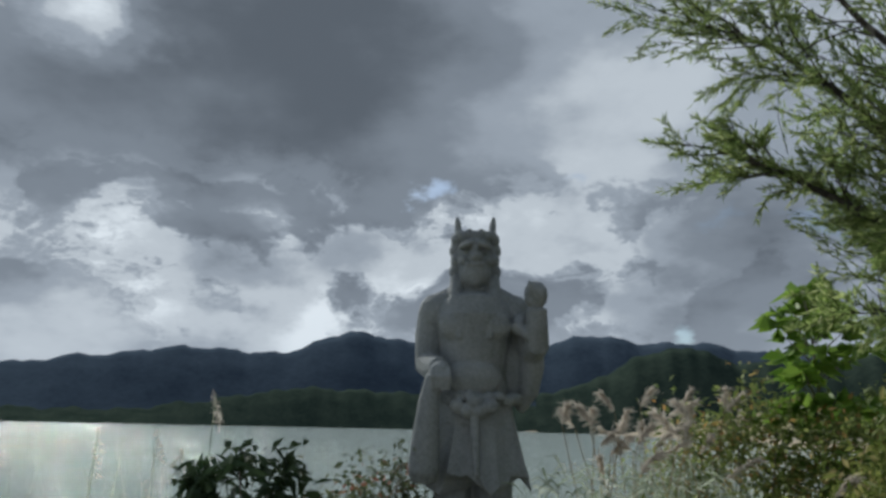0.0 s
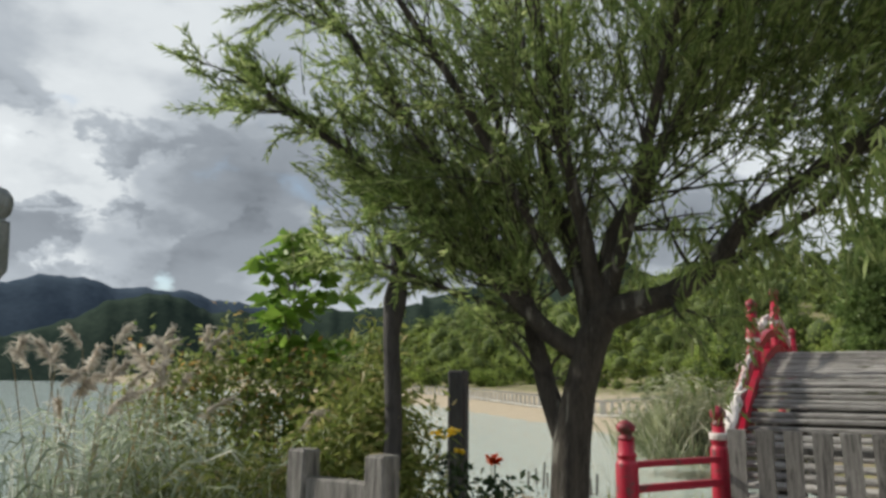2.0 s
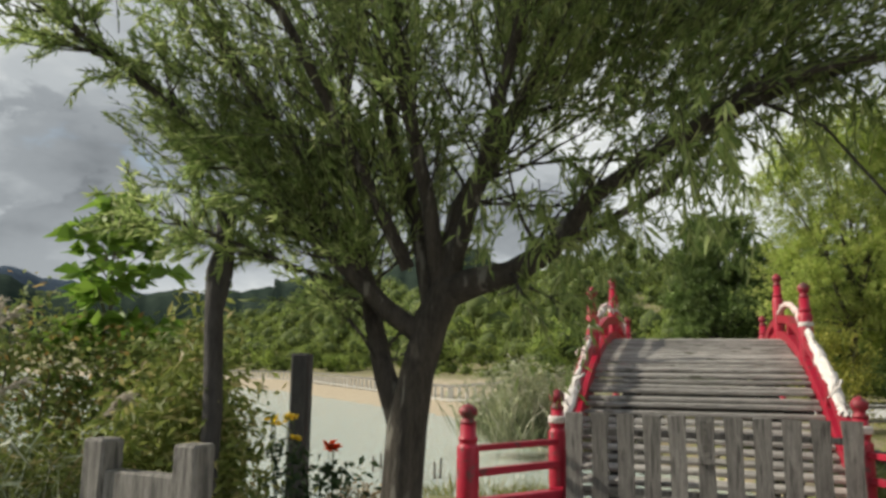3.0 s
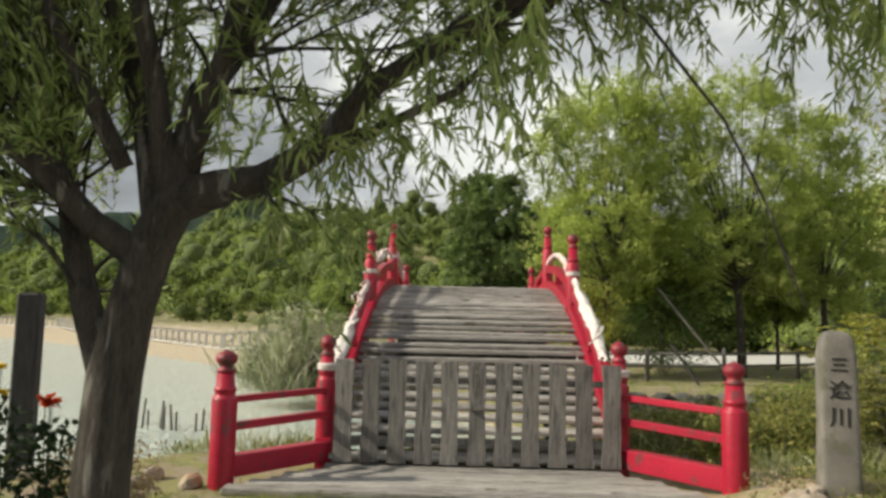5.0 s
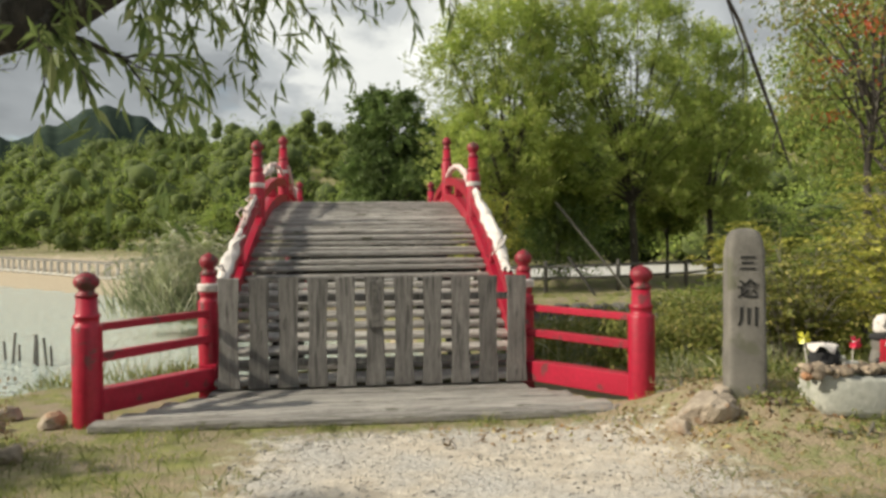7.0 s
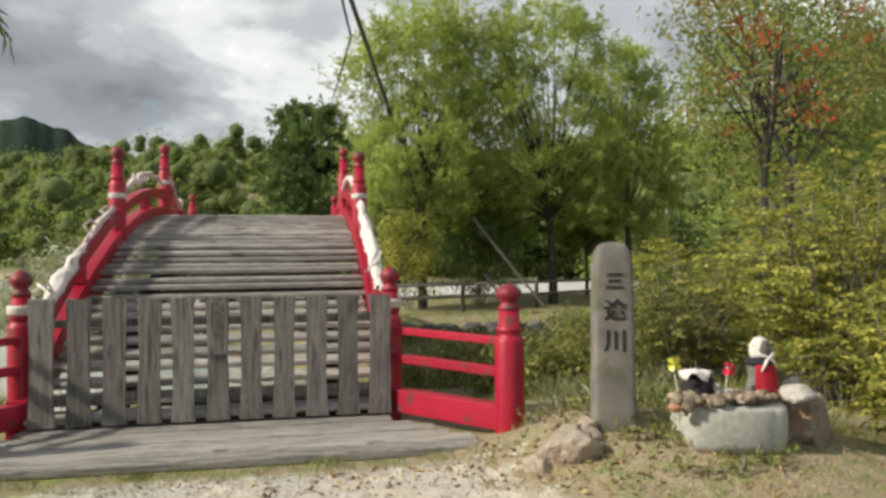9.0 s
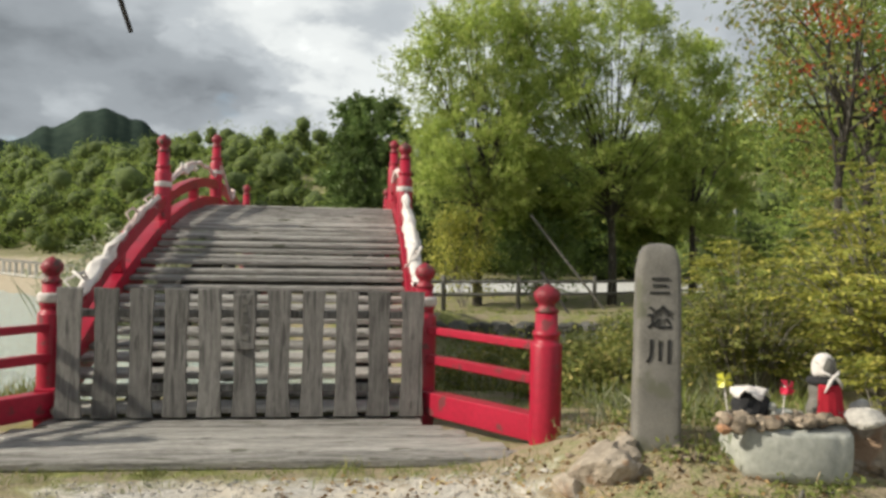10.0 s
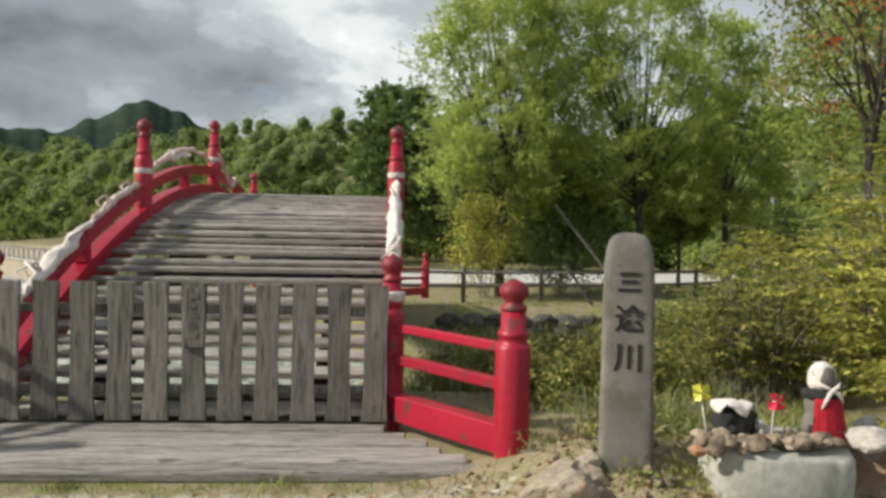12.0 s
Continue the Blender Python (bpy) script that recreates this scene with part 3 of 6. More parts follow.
def post_profile(h, r):
    """Turned post with a necking and an onion-shaped cap."""
    b = h * 0.66
    shaft = [(r * 0.98, 0), (r, 0.02), (r, b - 0.02), (r * 0.94, b), (r * 0.80, b + 0.006), (r * 0.80, b + 0.05), (r * 0.88, b + 0.056), (r * 0.88, b + 0.085),
             (r * 0.74, b + 0.09), (r * 0.70, h * 0.835)]
    cap = [(r * 0.74, h * 0.835), (r * 0.78, h * 0.85), (r * 0.55, h * 0.868), (r * 0.52, h * 0.885), (r * 0.76, h * 0.905), (r * 0.86, h * 0.928), (r * 0.82, h * 0.953),
           (r * 0.56, h * 0.978), (r * 0.22, h * 0.992), (r * 0.06, h)]
    return shaft, cap


def turned_post(parent, x, y, z, h, r, lean=0.0):
    shaft, cap = post_profile(h, r)
    p = part("post", lathe(shaft, 20), RED, parent, smooth=True)
    p.matrix_basis = pose(x, y, z, lean, 0, 0)
    part("cap", lathe(cap, 20), RED_WORN, p, "onion-shaped cap in worn dark red paint", smooth=True)
    return p


def arch_bar(x, y0, y1, low, high, width, steps=30):
    """A bar that follows the bridge's curve."""
    v, f = [], []
    for i in range(steps + 1):
        y = y0 + (y1 - y0) * i / steps
        z = deck_z(y)
        for dx, dz in ((-width / 2, low), (width / 2, low), (width / 2, high), (-width / 2, high)):
            v.append((x + dx, y, z + dz))
    for i in range(steps):
        for k in range(4):
            f.append((4 * i + k, 4 * i + (k + 1) % 4, 4 * i + 4 + (k + 1) % 4, 4 * i + 4 + k))
    f += [(3, 2, 1, 0), (4 * steps, 4 * steps + 1, 4 * steps + 2, 4 * steps + 3)]
    return v, f


bridge = empty("arched_bridge", label="steep red arched wooden footbridge with weathered grey plank deck", category="bridge")
for x in (XL, XR):
    mesh_from("side_beam", *arch_bar(x, 0.05, 14.15, -0.22, 0.20, 0.16), RED, bridge)
    mesh_from("handrail", *arch_bar(x, 0.20, 14.0, 0.36, 0.50, 0.12), RED, bridge)
    for y in (0.17, 3.6, 7.1, 10.6, 14.03):
        turned_post(bridge, x, y, deck_z(y) - 0.15, 1.38 if y in (0.17, 14.03) else 1.49 if y == 7.1 else 1.44, 0.105)
    strut = part("strut", box((0.13, 0.12, 0.20)), RED, bridge)
    for i, y in enumerate((1.85, 5.35, 8.85, 12.35)):
        if i:
            strut = again(strut, Matrix())
        strut.matrix_basis = pose(x, y, deck_z(y) + 0.29)
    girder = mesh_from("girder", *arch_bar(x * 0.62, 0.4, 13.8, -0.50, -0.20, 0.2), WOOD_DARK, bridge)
rng = np.random.default_rng(11)
plank_sizes = [part("plank", box((2.98, w, 0.055), bevel=0.012), WOOD_DECK, bridge) for w in (0.214, 0.219, 0.209)]
span, y, i = 0.225, 0.10, 0
while y < 13.95:
    slope = math.degrees(math.atan(-2 * BEND * (y - CREST_Y)))
    m = pose((XL + XR) / 2 + rng.uniform(-0.015, 0.015), y, deck_z(y) + rng.uniform(-0.018, 0.018) + 0.02, slope * 0.22 + rng.uniform(-3.0, 3.0), rng.uniform(-0.25, 0.25), rng.uniform(-0.35, 0.35))
    if i < 3:
        plank_sizes[i].matrix_basis = m
    else:
        again(plank_sizes[i % 3], m)
    y += span * math.cos(math.radians(slope))
    i += 1

# trestles under the span
for y in (3.6, 7.1, 10.6):
    for x in (XL + 0.25, XR - 0.25):
        g = float(height(x, y))
        top = deck_z(y) - 0.45
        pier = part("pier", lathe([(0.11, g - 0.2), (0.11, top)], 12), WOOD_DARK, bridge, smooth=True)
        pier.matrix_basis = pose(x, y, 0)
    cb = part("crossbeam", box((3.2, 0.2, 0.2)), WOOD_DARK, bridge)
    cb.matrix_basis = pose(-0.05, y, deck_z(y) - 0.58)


# ---- wing railings at both ends ----
def wing(parent_name, inner, outer, label):
    w = empty(parent_name, pose(outer[0], outer[1], 0), label, "railing", "wing railings of the bridge")
    a = Vector((inner[0] - outer[0], inner[1] - outer[1], 0))
    turned_post(w, 0, 0, -0.02, 1.29, 0.118)
    for name, z, hz, th in (("top_rail", 0.80, 0.065, 0.07), ("middle_rail", 0.55, 0.078, 0.08), ("sill_beam", 0.19, 0.20, 0.15)):
        d = a.normalized()
        p, q = d * 0.05, a - d * 0.03
        r = part(name, box(((q - p).length, th, hz), bevel=0.008), RED, w)
        r.matrix_basis = between((p.x, p.y, z), (q.x, q.y, z + (0.02 if z > 0.3 else 0.0)))
    return w


wing("wing_railing", (XL + 0.06, 0.17), (-2.37, -0.95), "splayed red railing with turned post beside the lake")
wing("wing_railing", (XR - 0.02, 0.17), (2.34, -0.95), "splayed red railing with turned post beside the stone marker")
wing("wing_railing", (XL, 14.03), (-2.37, 15.15), "splayed red railing at the far end of the bridge")
wing("wing_railing", (XR, 14.03), (2.34, 15.15), "splayed red railing at the far end of the bridge")

# ---- plank platform in front of the gate ----
platform = empty("entrance_platform", pose(0, 0, 0), "pale weathered plank platform at the foot of the bridge", "platform")
for k in range(7):
    y0 = -1.16 + k * 0.20
    half_l = -1.58 - max(0, (-y0 - 0.1)) * 0.66
    half_r = 1.50 + max(0, (-y0 - 0.1)) * 0.66
    b = part("plank", box((half_r - half_l - 0.05 * (k % 3), 0.184, 0.07), bevel=0.014), WOOD_DECK, platform)
    b.matrix_basis = pose((half_l + half_r) / 2, y0, 0.036 + 0.009 * (k % 2), rng.uniform(-1.6, 1.6), 0, rng.uniform(-0.3, 0.3))

# ---- picket gate that closes the bridge ----
gate = empty("picket_gate", pose(0, 0, 0.09), "weathered grey wooden picket barrier closing the bridge", "gate")


def picket_board(w, h, seed):
    """A board with slightly waisted, worn sides."""
    r = random.Random(seed)
    bm = bmesh.new()
    rows = []
    for k in range(7):
        f = k / 6
        hw = w / 2 * (1 - 0.13 * math.sin(f * math.pi) + r.uniform(-0.025, 0.025)) * (1.04 if k == 0 else 1)
        o = r.uniform(-0.004, 0.004)
        rows.append([bm.verts.new((sx * hw + o, sy * 0.016, f * h + (r.uniform(-0.008, 0.008) if k == 6 else 0))) for sx, sy in ((-1, -1), (1, -1), (1, 1), (-1, 1))])
    for a, b in zip(rows, rows[1:]):
        for k in range(4):
            bm.faces.new((a[k], a[(k + 1) % 4], b[(k + 1) % 4], b[k]))
    bm.faces.new(rows[0][::-1])
    bm.faces.new(rows[-1])
    return bm


for k in range(11):
    end = k in (0, 10)
    p = part("picket", picket_board(0.20 if end else 0.195, 1.06, k), WOOD_GREY, gate)
    p.matrix_basis = pose(-1.40 + k * 0.28, -0.02 if not end else -0.03, 0.005, rng.uniform(-0.4, 0.4), rng.uniform(-0.5, 0.5), 0)
for z in (0.22, 0.84):
    c = part("crossbar", box((2.9, 0.04, 0.07)), WOOD_GREY, gate)
    c.matrix_basis = pose(0, 0.03, z + 0.02)
plate = part("notice_board", box((0.17, 0.018, 0.46), bevel=0.004), WOOD_GREY, gate, "faded wooden notice board")
plate.matrix_basis = pose(0.0, -0.048, 0.80)
for k in range(5):
    bar = part("writing", box((0.05, 0.002, 0.045), bevel=0), WOOD_RAIL, plate)
    bar.matrix_basis = pose(0.0 + 0.008 * (-1) ** k, -0.0115, 0.17 - k * 0.075)

# ---- stone marker ----
marker = empty("stone_marker", pose(2.845, -1.80, -0.05, 0, 0, -14), "square granite marker pillar with rounded top and black writing", "marker")
bm = bmesh.new()
rows = []
for z, w, d in ((0, 0.325, 0.25), (0.3, 0.318, 0.246), (0.6, 0.311, 0.241), (0.9, 0.303, 0.236), (1.2, 0.295, 0.23), (1.44, 0.288, 0.225), (1.50, 0.280, 0.218), (1.545, 0.262, 0.205),
                (1.58, 0.232, 0.18), (1.605, 0.185, 0.14), (1.617, 0.12, 0.09), (1.622, 0.05, 0.04)):
    ring = []
    for i in range(28):
        a = 2 * math.pi * (i + 0.5) / 28
        k = 0.22 if z < 1.5 else 0.35
        wob = 0.003 * math.sin(z * 9 + i * 1.3)
        ring.append(bm.verts.new(((w * 0.46 + wob) * math.copysign(abs(math.cos(a)) ** k, math.cos(a)), (d / 2) * math.copysign(abs(math.sin(a)) ** k, math.sin(a)), z)))
    rows.append(ring)
for a, b in zip(rows, rows[1:]):
    for k in range(28):
        bm.faces.new((a[k], a[(k + 1) % 28], b[(k + 1) % 28], b[k]))
bm.faces.new(rows[0][::-1])
bm.faces.new(rows[-1])
part("pillar", bm, GRANITE, marker, smooth=True)
for text, z, s in (("三", 1.345, 0.13), ("途", 1.145, 0.155), ("川", 0.935, 0.165)):
    cu = bpy.data.curves.new("writing", "FONT")
    cu.body, cu.size, cu.extrude, cu.align_x, cu.align_y, cu.offset = text, s, 0.004, "CENTER", "CENTER", 0.003
    tmp = new("writing_source", cu)
    me = bpy.data.meshes.new_from_object(tmp.evaluated_get(bpy.context.evaluated_depsgraph_get()))
    bpy.data.objects.remove(tmp)
    me.materials.clear()
    me.materials.append(INK)
    w = new("writing", me)
    w.parent = marker
    w.matrix_basis = pose(0, -0.1165 - 0.003 * (1.27 - z) / 0.4, z, 90.6, 0, 0)
    tagged(w, "black painted character " + text)


# ---- rocks ----
def rock_mesh(name, size, seed, material, squash=0.7, parent=None):
    bm = bmesh.new()
    bmesh.ops.create_icosphere(bm, subdivisions=5 if size[0] > 0.2 else 3 if size[0] > 0.07 else 2, radius=1.0)
    off = Vector((seed * 3.1, seed * 1.7, seed * 0.9))
    for v in bm.verts:
        d = v.co.normalized()
        k = 1 + 0.32 * noise.noise(d * 1.3 + off) + 0.16 * noise.noise(d * 3.1 + off) + 0.07 * noise.noise(d * 8.0 + off)
        for q in range(9):
            a = Vector((math.sin(seed * 2 + q * 2.4), math.cos(seed * 3 + q * 1.9), math.sin(seed + q * 4.1) * 0.8)).normalized()
            k = min(k, (0.74 + 0.05 * (q % 3)) / max(0.05, d.dot(a))) if d.dot(a) > 0.6 else k
        k += 0.018 * noise.noise(d * 17.0 + off)
        v.co = Vector((d.x * k * size[0], d.y * k * size[1], d.z * k * size[2]))
    return part(name, bm, material, parent)


boulder = rock_mesh("boulder", (0.27, 0.22, 0.17), 2, ROCK)
boulder.matrix_basis = pose(2.48, -1.95, 0.18, 0, 0, 20)
tagged(boulder, "pale brownish boulder at the foot of the marker", "boulder")
for k, (x, y, z, w, turn) in enumerate(((2.66, -2.02, 0.10, 0.12, 40), (2.62, -1.86, 0.30, 0.075, 10), (2.22, -2.02, 0.08, 0.11, 75), (2.78, -2.10, 0.07, 0.085, 120), (2.52, -1.78, 0.27, 0.06, 200), (2.40, -2.20, 0.05, 0.07, 160))):
    chunk = rock_mesh("rock", (w * 1.3, w, w * 0.8), 210 + k, ROCK)
    chunk.matrix_basis = pose(x, y, z, 0, 0, turn)
    tagged(chunk, "rough tan rock beside the boulder", "rock", "rocks at the marker")

# ---- the guardian statue by the lake: one plain mesh ----
def blob(bm, c, r, rot=(0, 0, 0), sub=2):
    m = pose(*c, *rot) @ Matrix.Diagonal((*r, 1))
    bmesh.ops.create_icosphere(bm, subdivisions=sub, radius=1.0, matrix=m)


def limb(bm, pts, radii, seg=12):
    v, f = tube_arrays(pts, radii, seg)
    vs = [bm.verts.new(p) for p in v]
    for q in f:
        bm.faces.new([vs[i] for i in q])
    bm.faces.new([vs[i] for i in range(seg)][::-1])
    bm.faces.new([vs[len(vs) - seg + i] for i in range(seg)])


bm = bmesh.new()
# legs and feet
for s in (-1, 1):
    limb(bm, [(s * 0.15, 0.02, 1.55), (s * 0.16, 0, 1.2), (s * 0.165, 0.02, 0.95), (s * 0.17, 0.0, 0.70)], [0.16, 0.14, 0.125, 0.10])
    blob(bm, (s * 0.18, -0.10, 0.72), (0.10, 0.20, 0.08))
# torso
limb(bm, [(0, 0.02, 1.75), (0, 0.0, 1.92), (0, 0.0, 2.05), (0, 0, 2.25), (0, 0, 2.42), (0, 0.02, 2.53), (0, 0.03, 2.60)], [0.30, 0.262, 0.245, 0.275, 0.31, 0.27, 0.15], 20)
for s in (-1, 1):
    blob(bm, (s * 0.13, -0.195, 2.37), (0.155, 0.085, 0.115))
    blob(bm, (s * 0.31, 0.02, 2.47), (0.14, 0.15, 0.15))
    limb(bm, [(s * 0.04, 0.04, 2.66), (s * 0.16, 0.03, 2.55), (s * 0.32, 0.02, 2.49)], [0.10, 0.13, 0.115])
blob(bm, (0, -0.18, 2.02), (0.22, 0.12, 0.14))
# neck, head, jaw and face
limb(bm, [(0, 0.02, 2.52), (0, 0, 2.72)], [0.13, 0.12])
blob(bm, (0, -0.02, 2.87), (0.150, 0.17, 0.20), sub=3)
blob(bm, (0, -0.105, 2.745), (0.125, 0.12, 0.105), sub=3)
blob(bm, (0, -0.205, 2.845), (0.058, 0.055, 0.042))
blob(bm, (0, -0.205, 2.890), (0.030, 0.045, 0.055))
for s in (-1, 1):
    blob(bm, (s * 0.062, -0.195, 2.928), (0.080, 0.065, 0.026), (0, s * 20, 0))
    blob(bm, (s * 0.088, -0.155, 2.825), (0.045, 0.05, 0.036))
    blob(bm, (s * 0.062, -0.165, 2.882), (0.026, 0.022, 0.017))
    blob(bm, (s * 0.138, -0.03, 3.075), (0.030, 0.030, 0.105), (0, s * 6, 0))
    for k in range(5):
        blob(bm, (s * (0.155 + 0.012 * (k % 2)), -0.02 + 0.02 * (k % 2), 3.0 - 0.075 * k), (0.045, 0.07, 0.055))
    limb(bm, [(s * 0.14, 0.0, 2.72), (s * 0.15, -0.10, 2.60), (s * 0.13, -0.22, 2.45), (s * 0.115, -0.265, 2.27)], [0.06, 0.055, 0.045, 0.02])
blob(bm, (0, -0.205, 2.790), (0.08, 0.035, 0.017))
blob(bm, (0, -0.19, 2.735), (0.06, 0.03, 0.018))
blob(bm, (0, -0.16, 2.70), (0.06, 0.05, 0.06))
for k in range(9):
    a = radians(-80 + 20 * k)
    blob(bm, (0.14 * math.sin(a), -0.09 * math.cos(a) - 0.03, 3.015 + 0.012 * (k % 2)), (0.035, 0.045, 0.04))
blob(bm, (0, 0.10, 2.80), (0.17, 0.12, 0.24))
# the arm that hangs and holds the robe
limb(bm, [(-0.33, 0.02, 2.47), (-0.36, 0.02, 2.30), (-0.355, -0.03, 2.12), (-0.30, -0.20, 2.07), (-0.26, -0.30, 2.06)], [0.12, 0.112, 0.105, 0.095, 0.085])
blob(bm, (-0.25, -0.33, 2.05), (0.085, 0.08, 0.07))
for k in range(4):
    limb(bm, [(-0.31 + 0.04 * k, -0.37, 2.06), (-0.31 + 0.04 * k, -0.41, 2.01), (-0.305 + 0.038 * k, -0.395, 1.93)], [0.024, 0.023, 0.017], 8)
limb(bm, [(-0.30, -0.33, 2.02), (-0.33, -0.33, 1.85), (-0.35, -0.32, 1.6), (-0.36, -0.31, 1.42), (-0.36, -0.30, 1.36)], [0.06, 0.08, 0.105, 0.115, 0.09], 14)
# the raised arm, sleeve and fist
limb(bm, [(0.33, 0.02, 2.47), (0.40, -0.02, 2.33), (0.46, -0.10, 2.20), (0.475, -0.19, 2.24), (0.47, -0.25, 2.37), (0.465, -0.27, 2.48)], [0.12, 0.105, 0.10, 0.095, 0.085, 0.08])
blob(bm, (0.46, -0.28, 2.57), (0.095, 0.075, 0.10))
for k in range(4):
    blob(bm, (0.41 + 0.032 * k, -0.34, 2.61 - 0.012 * k), (0.022, 0.035, 0.055))
limb(bm, [(0.44, -0.05, 2.30), (0.45, -0.02, 2.12), (0.42, 0.02, 1.95), (0.36, 0.08, 1.82)], [0.09, 0.10, 0.085, 0.04], 14)
blob(bm, (0.30, 0.06, 2.18), (0.15, 0.10, 0.34))
limb(bm, [(0.36, -0.12, 2.42), (0.33, -0.20, 2.36), (0.40, -0.24, 2.30), (0.46, -0.26, 2.40)], [0.06, 0.055, 0.05, 0.04], 10)
# kilt with folds and a ragged hem
seg, levels = 44, 10
ring = []
for j in range(levels):
    f = j / (levels - 1)
    ring.append([])
    for i in range(seg):
        a = 2 * math.pi * i / seg
        fold = 1 + (0.03 + 0.085 * f) * math.sin(9 * a + 1.2 * math.sin(3 * a)) + 0.02 * f * math.sin(21 * a)
        r = (0.285 + 0.125 * f ** 1.2) * fold
        z = 1.86 - 0.50 * f - (0.055 * math.sin(5 * a + 1) + 0.045 * math.sin(13 * a)) * f * f
        ring[-1].append(bm.verts.new((r * math.cos(a) * 1.02, r * math.sin(a) * 0.82, z)))
for a_, b_ in zip(ring, ring[1:]):
    for i in range(seg):
        bm.faces.new((a_[i], b_[i], b_[(i + 1) % seg], a_[(i + 1) % seg]))
bm.faces.new(ring[0])
bm.faces.new(ring[-1][::-1])
# belt, knot and sash ends
for k in range(26):
    a = 2 * math.pi * k / 26
    blob(bm, (0.325 * math.cos(a), 0.275 * math.sin(a), 1.885 + 0.014 * math.sin(k * 2.1)), (0.06, 0.05, 0.042), sub=1)
for x, z in ((-0.10, 1.83), (-0.04, 1.80), (0.03, 1.80), (0.10, 1.83), (0.0, 1.86)):
    blob(bm, (x * 1.25, -0.31, z), (0.06, 0.05, 0.05))
limb(bm, [(0.0, -0.29, 1.82), (0.01, -0.33, 1.62), (0.02, -0.36, 1.40)], [0.04, 0.035, 0.02], 8)
# robe down the back
limb(bm, [(0, 0.20, 2.45), (0, 0.24, 2.0), (0, 0.24, 1.5), (0, 0.22, 0.75)], [0.24, 0.26, 0.27, 0.22], 16)
statue = part("guardian_statue", bm, STATUE, smooth=True)
statue.matrix_basis = pose(-4.42, -7.06, 0.02, 0, 0, 67) @ Matrix.Diagonal((0.87, 0.87, 0.985, 1))
tagged(statue, "grey stone horned guardian statue with kilt and raised fist", "statue")
rm = statue.modifiers.new("merge", "REMESH")
rm.mode, rm.voxel_size, rm.use_smooth_shade = "VOXEL", 0.0085, True
sm = statue.modifiers.new("soften", "SMOOTH")
sm.factor, sm.iterations = 0.5, 1
plinth = part("stone_plinth", box((1.1, 1.0, 0.69), bevel=0.03), GRANITE)
plinth.matrix_basis = pose(-4.42, -7.06, 0.325, 0, 0, 67)
tagged(plinth, "rough granite plinth under the statue", "plinth")


# ---- the willow ----
def grow(heap, tips, start, way, length, radius, depth, rng, sag=0.0, spread=0.5):
    """A limb that bends, thins and splits; its twigs' ends go to tips."""
    n = 6
    pts, p, d = [np.array(start)], np.array(start, float), np.array(way, float)
    d /= np.linalg.norm(d)
    for i in range(n):
        d = d + rng.normal(size=3) * 0.10 + np.array([0, 0, -sag * (i / n)])
        d /= np.linalg.norm(d)
        p = p + d * length / n
        pts.append(p.copy())
    heap.tube(pts, [max(0.0018, radius * (1 - 0.8 * i / n)) for i in range(n + 1)], 8 if radius > 0.03 else 5)
    if depth == 0:
        tips.append((np.array(pts), d))
        return
    kids = rng.integers(3, 6)
    for k in range(kids):
        i = rng.integers(2, n + 1)
        nd = d + rng.normal(size=3) * spread
        grow(heap, tips, pts[i], nd, length * rng.uniform(0.5, 0.75), radius * (1 - 0.75 * i / n) * 0.72, depth - 1, rng, sag + 0.04, spread)


willow = empty("willow_tree", pose(-1.45, -5.3, 0), "old willow with forked dark trunk and drooping narrow leaves", "tree")
rng = np.random.default_rng(21)
wood, tips = Heap(), []
W0 = np.array([-1.45, -5.3, 0.0])
BOLE = [(-1.43, -5.30, -0.1), (-1.42, -5.30, 0.5), (-1.42, -5.28, 1.0), (-1.405, -5.26, 1.35), (-1.355, -5.27, 1.6), (-1.28, -5.28, 1.85), (-1.20, -5.27, 2.02)]
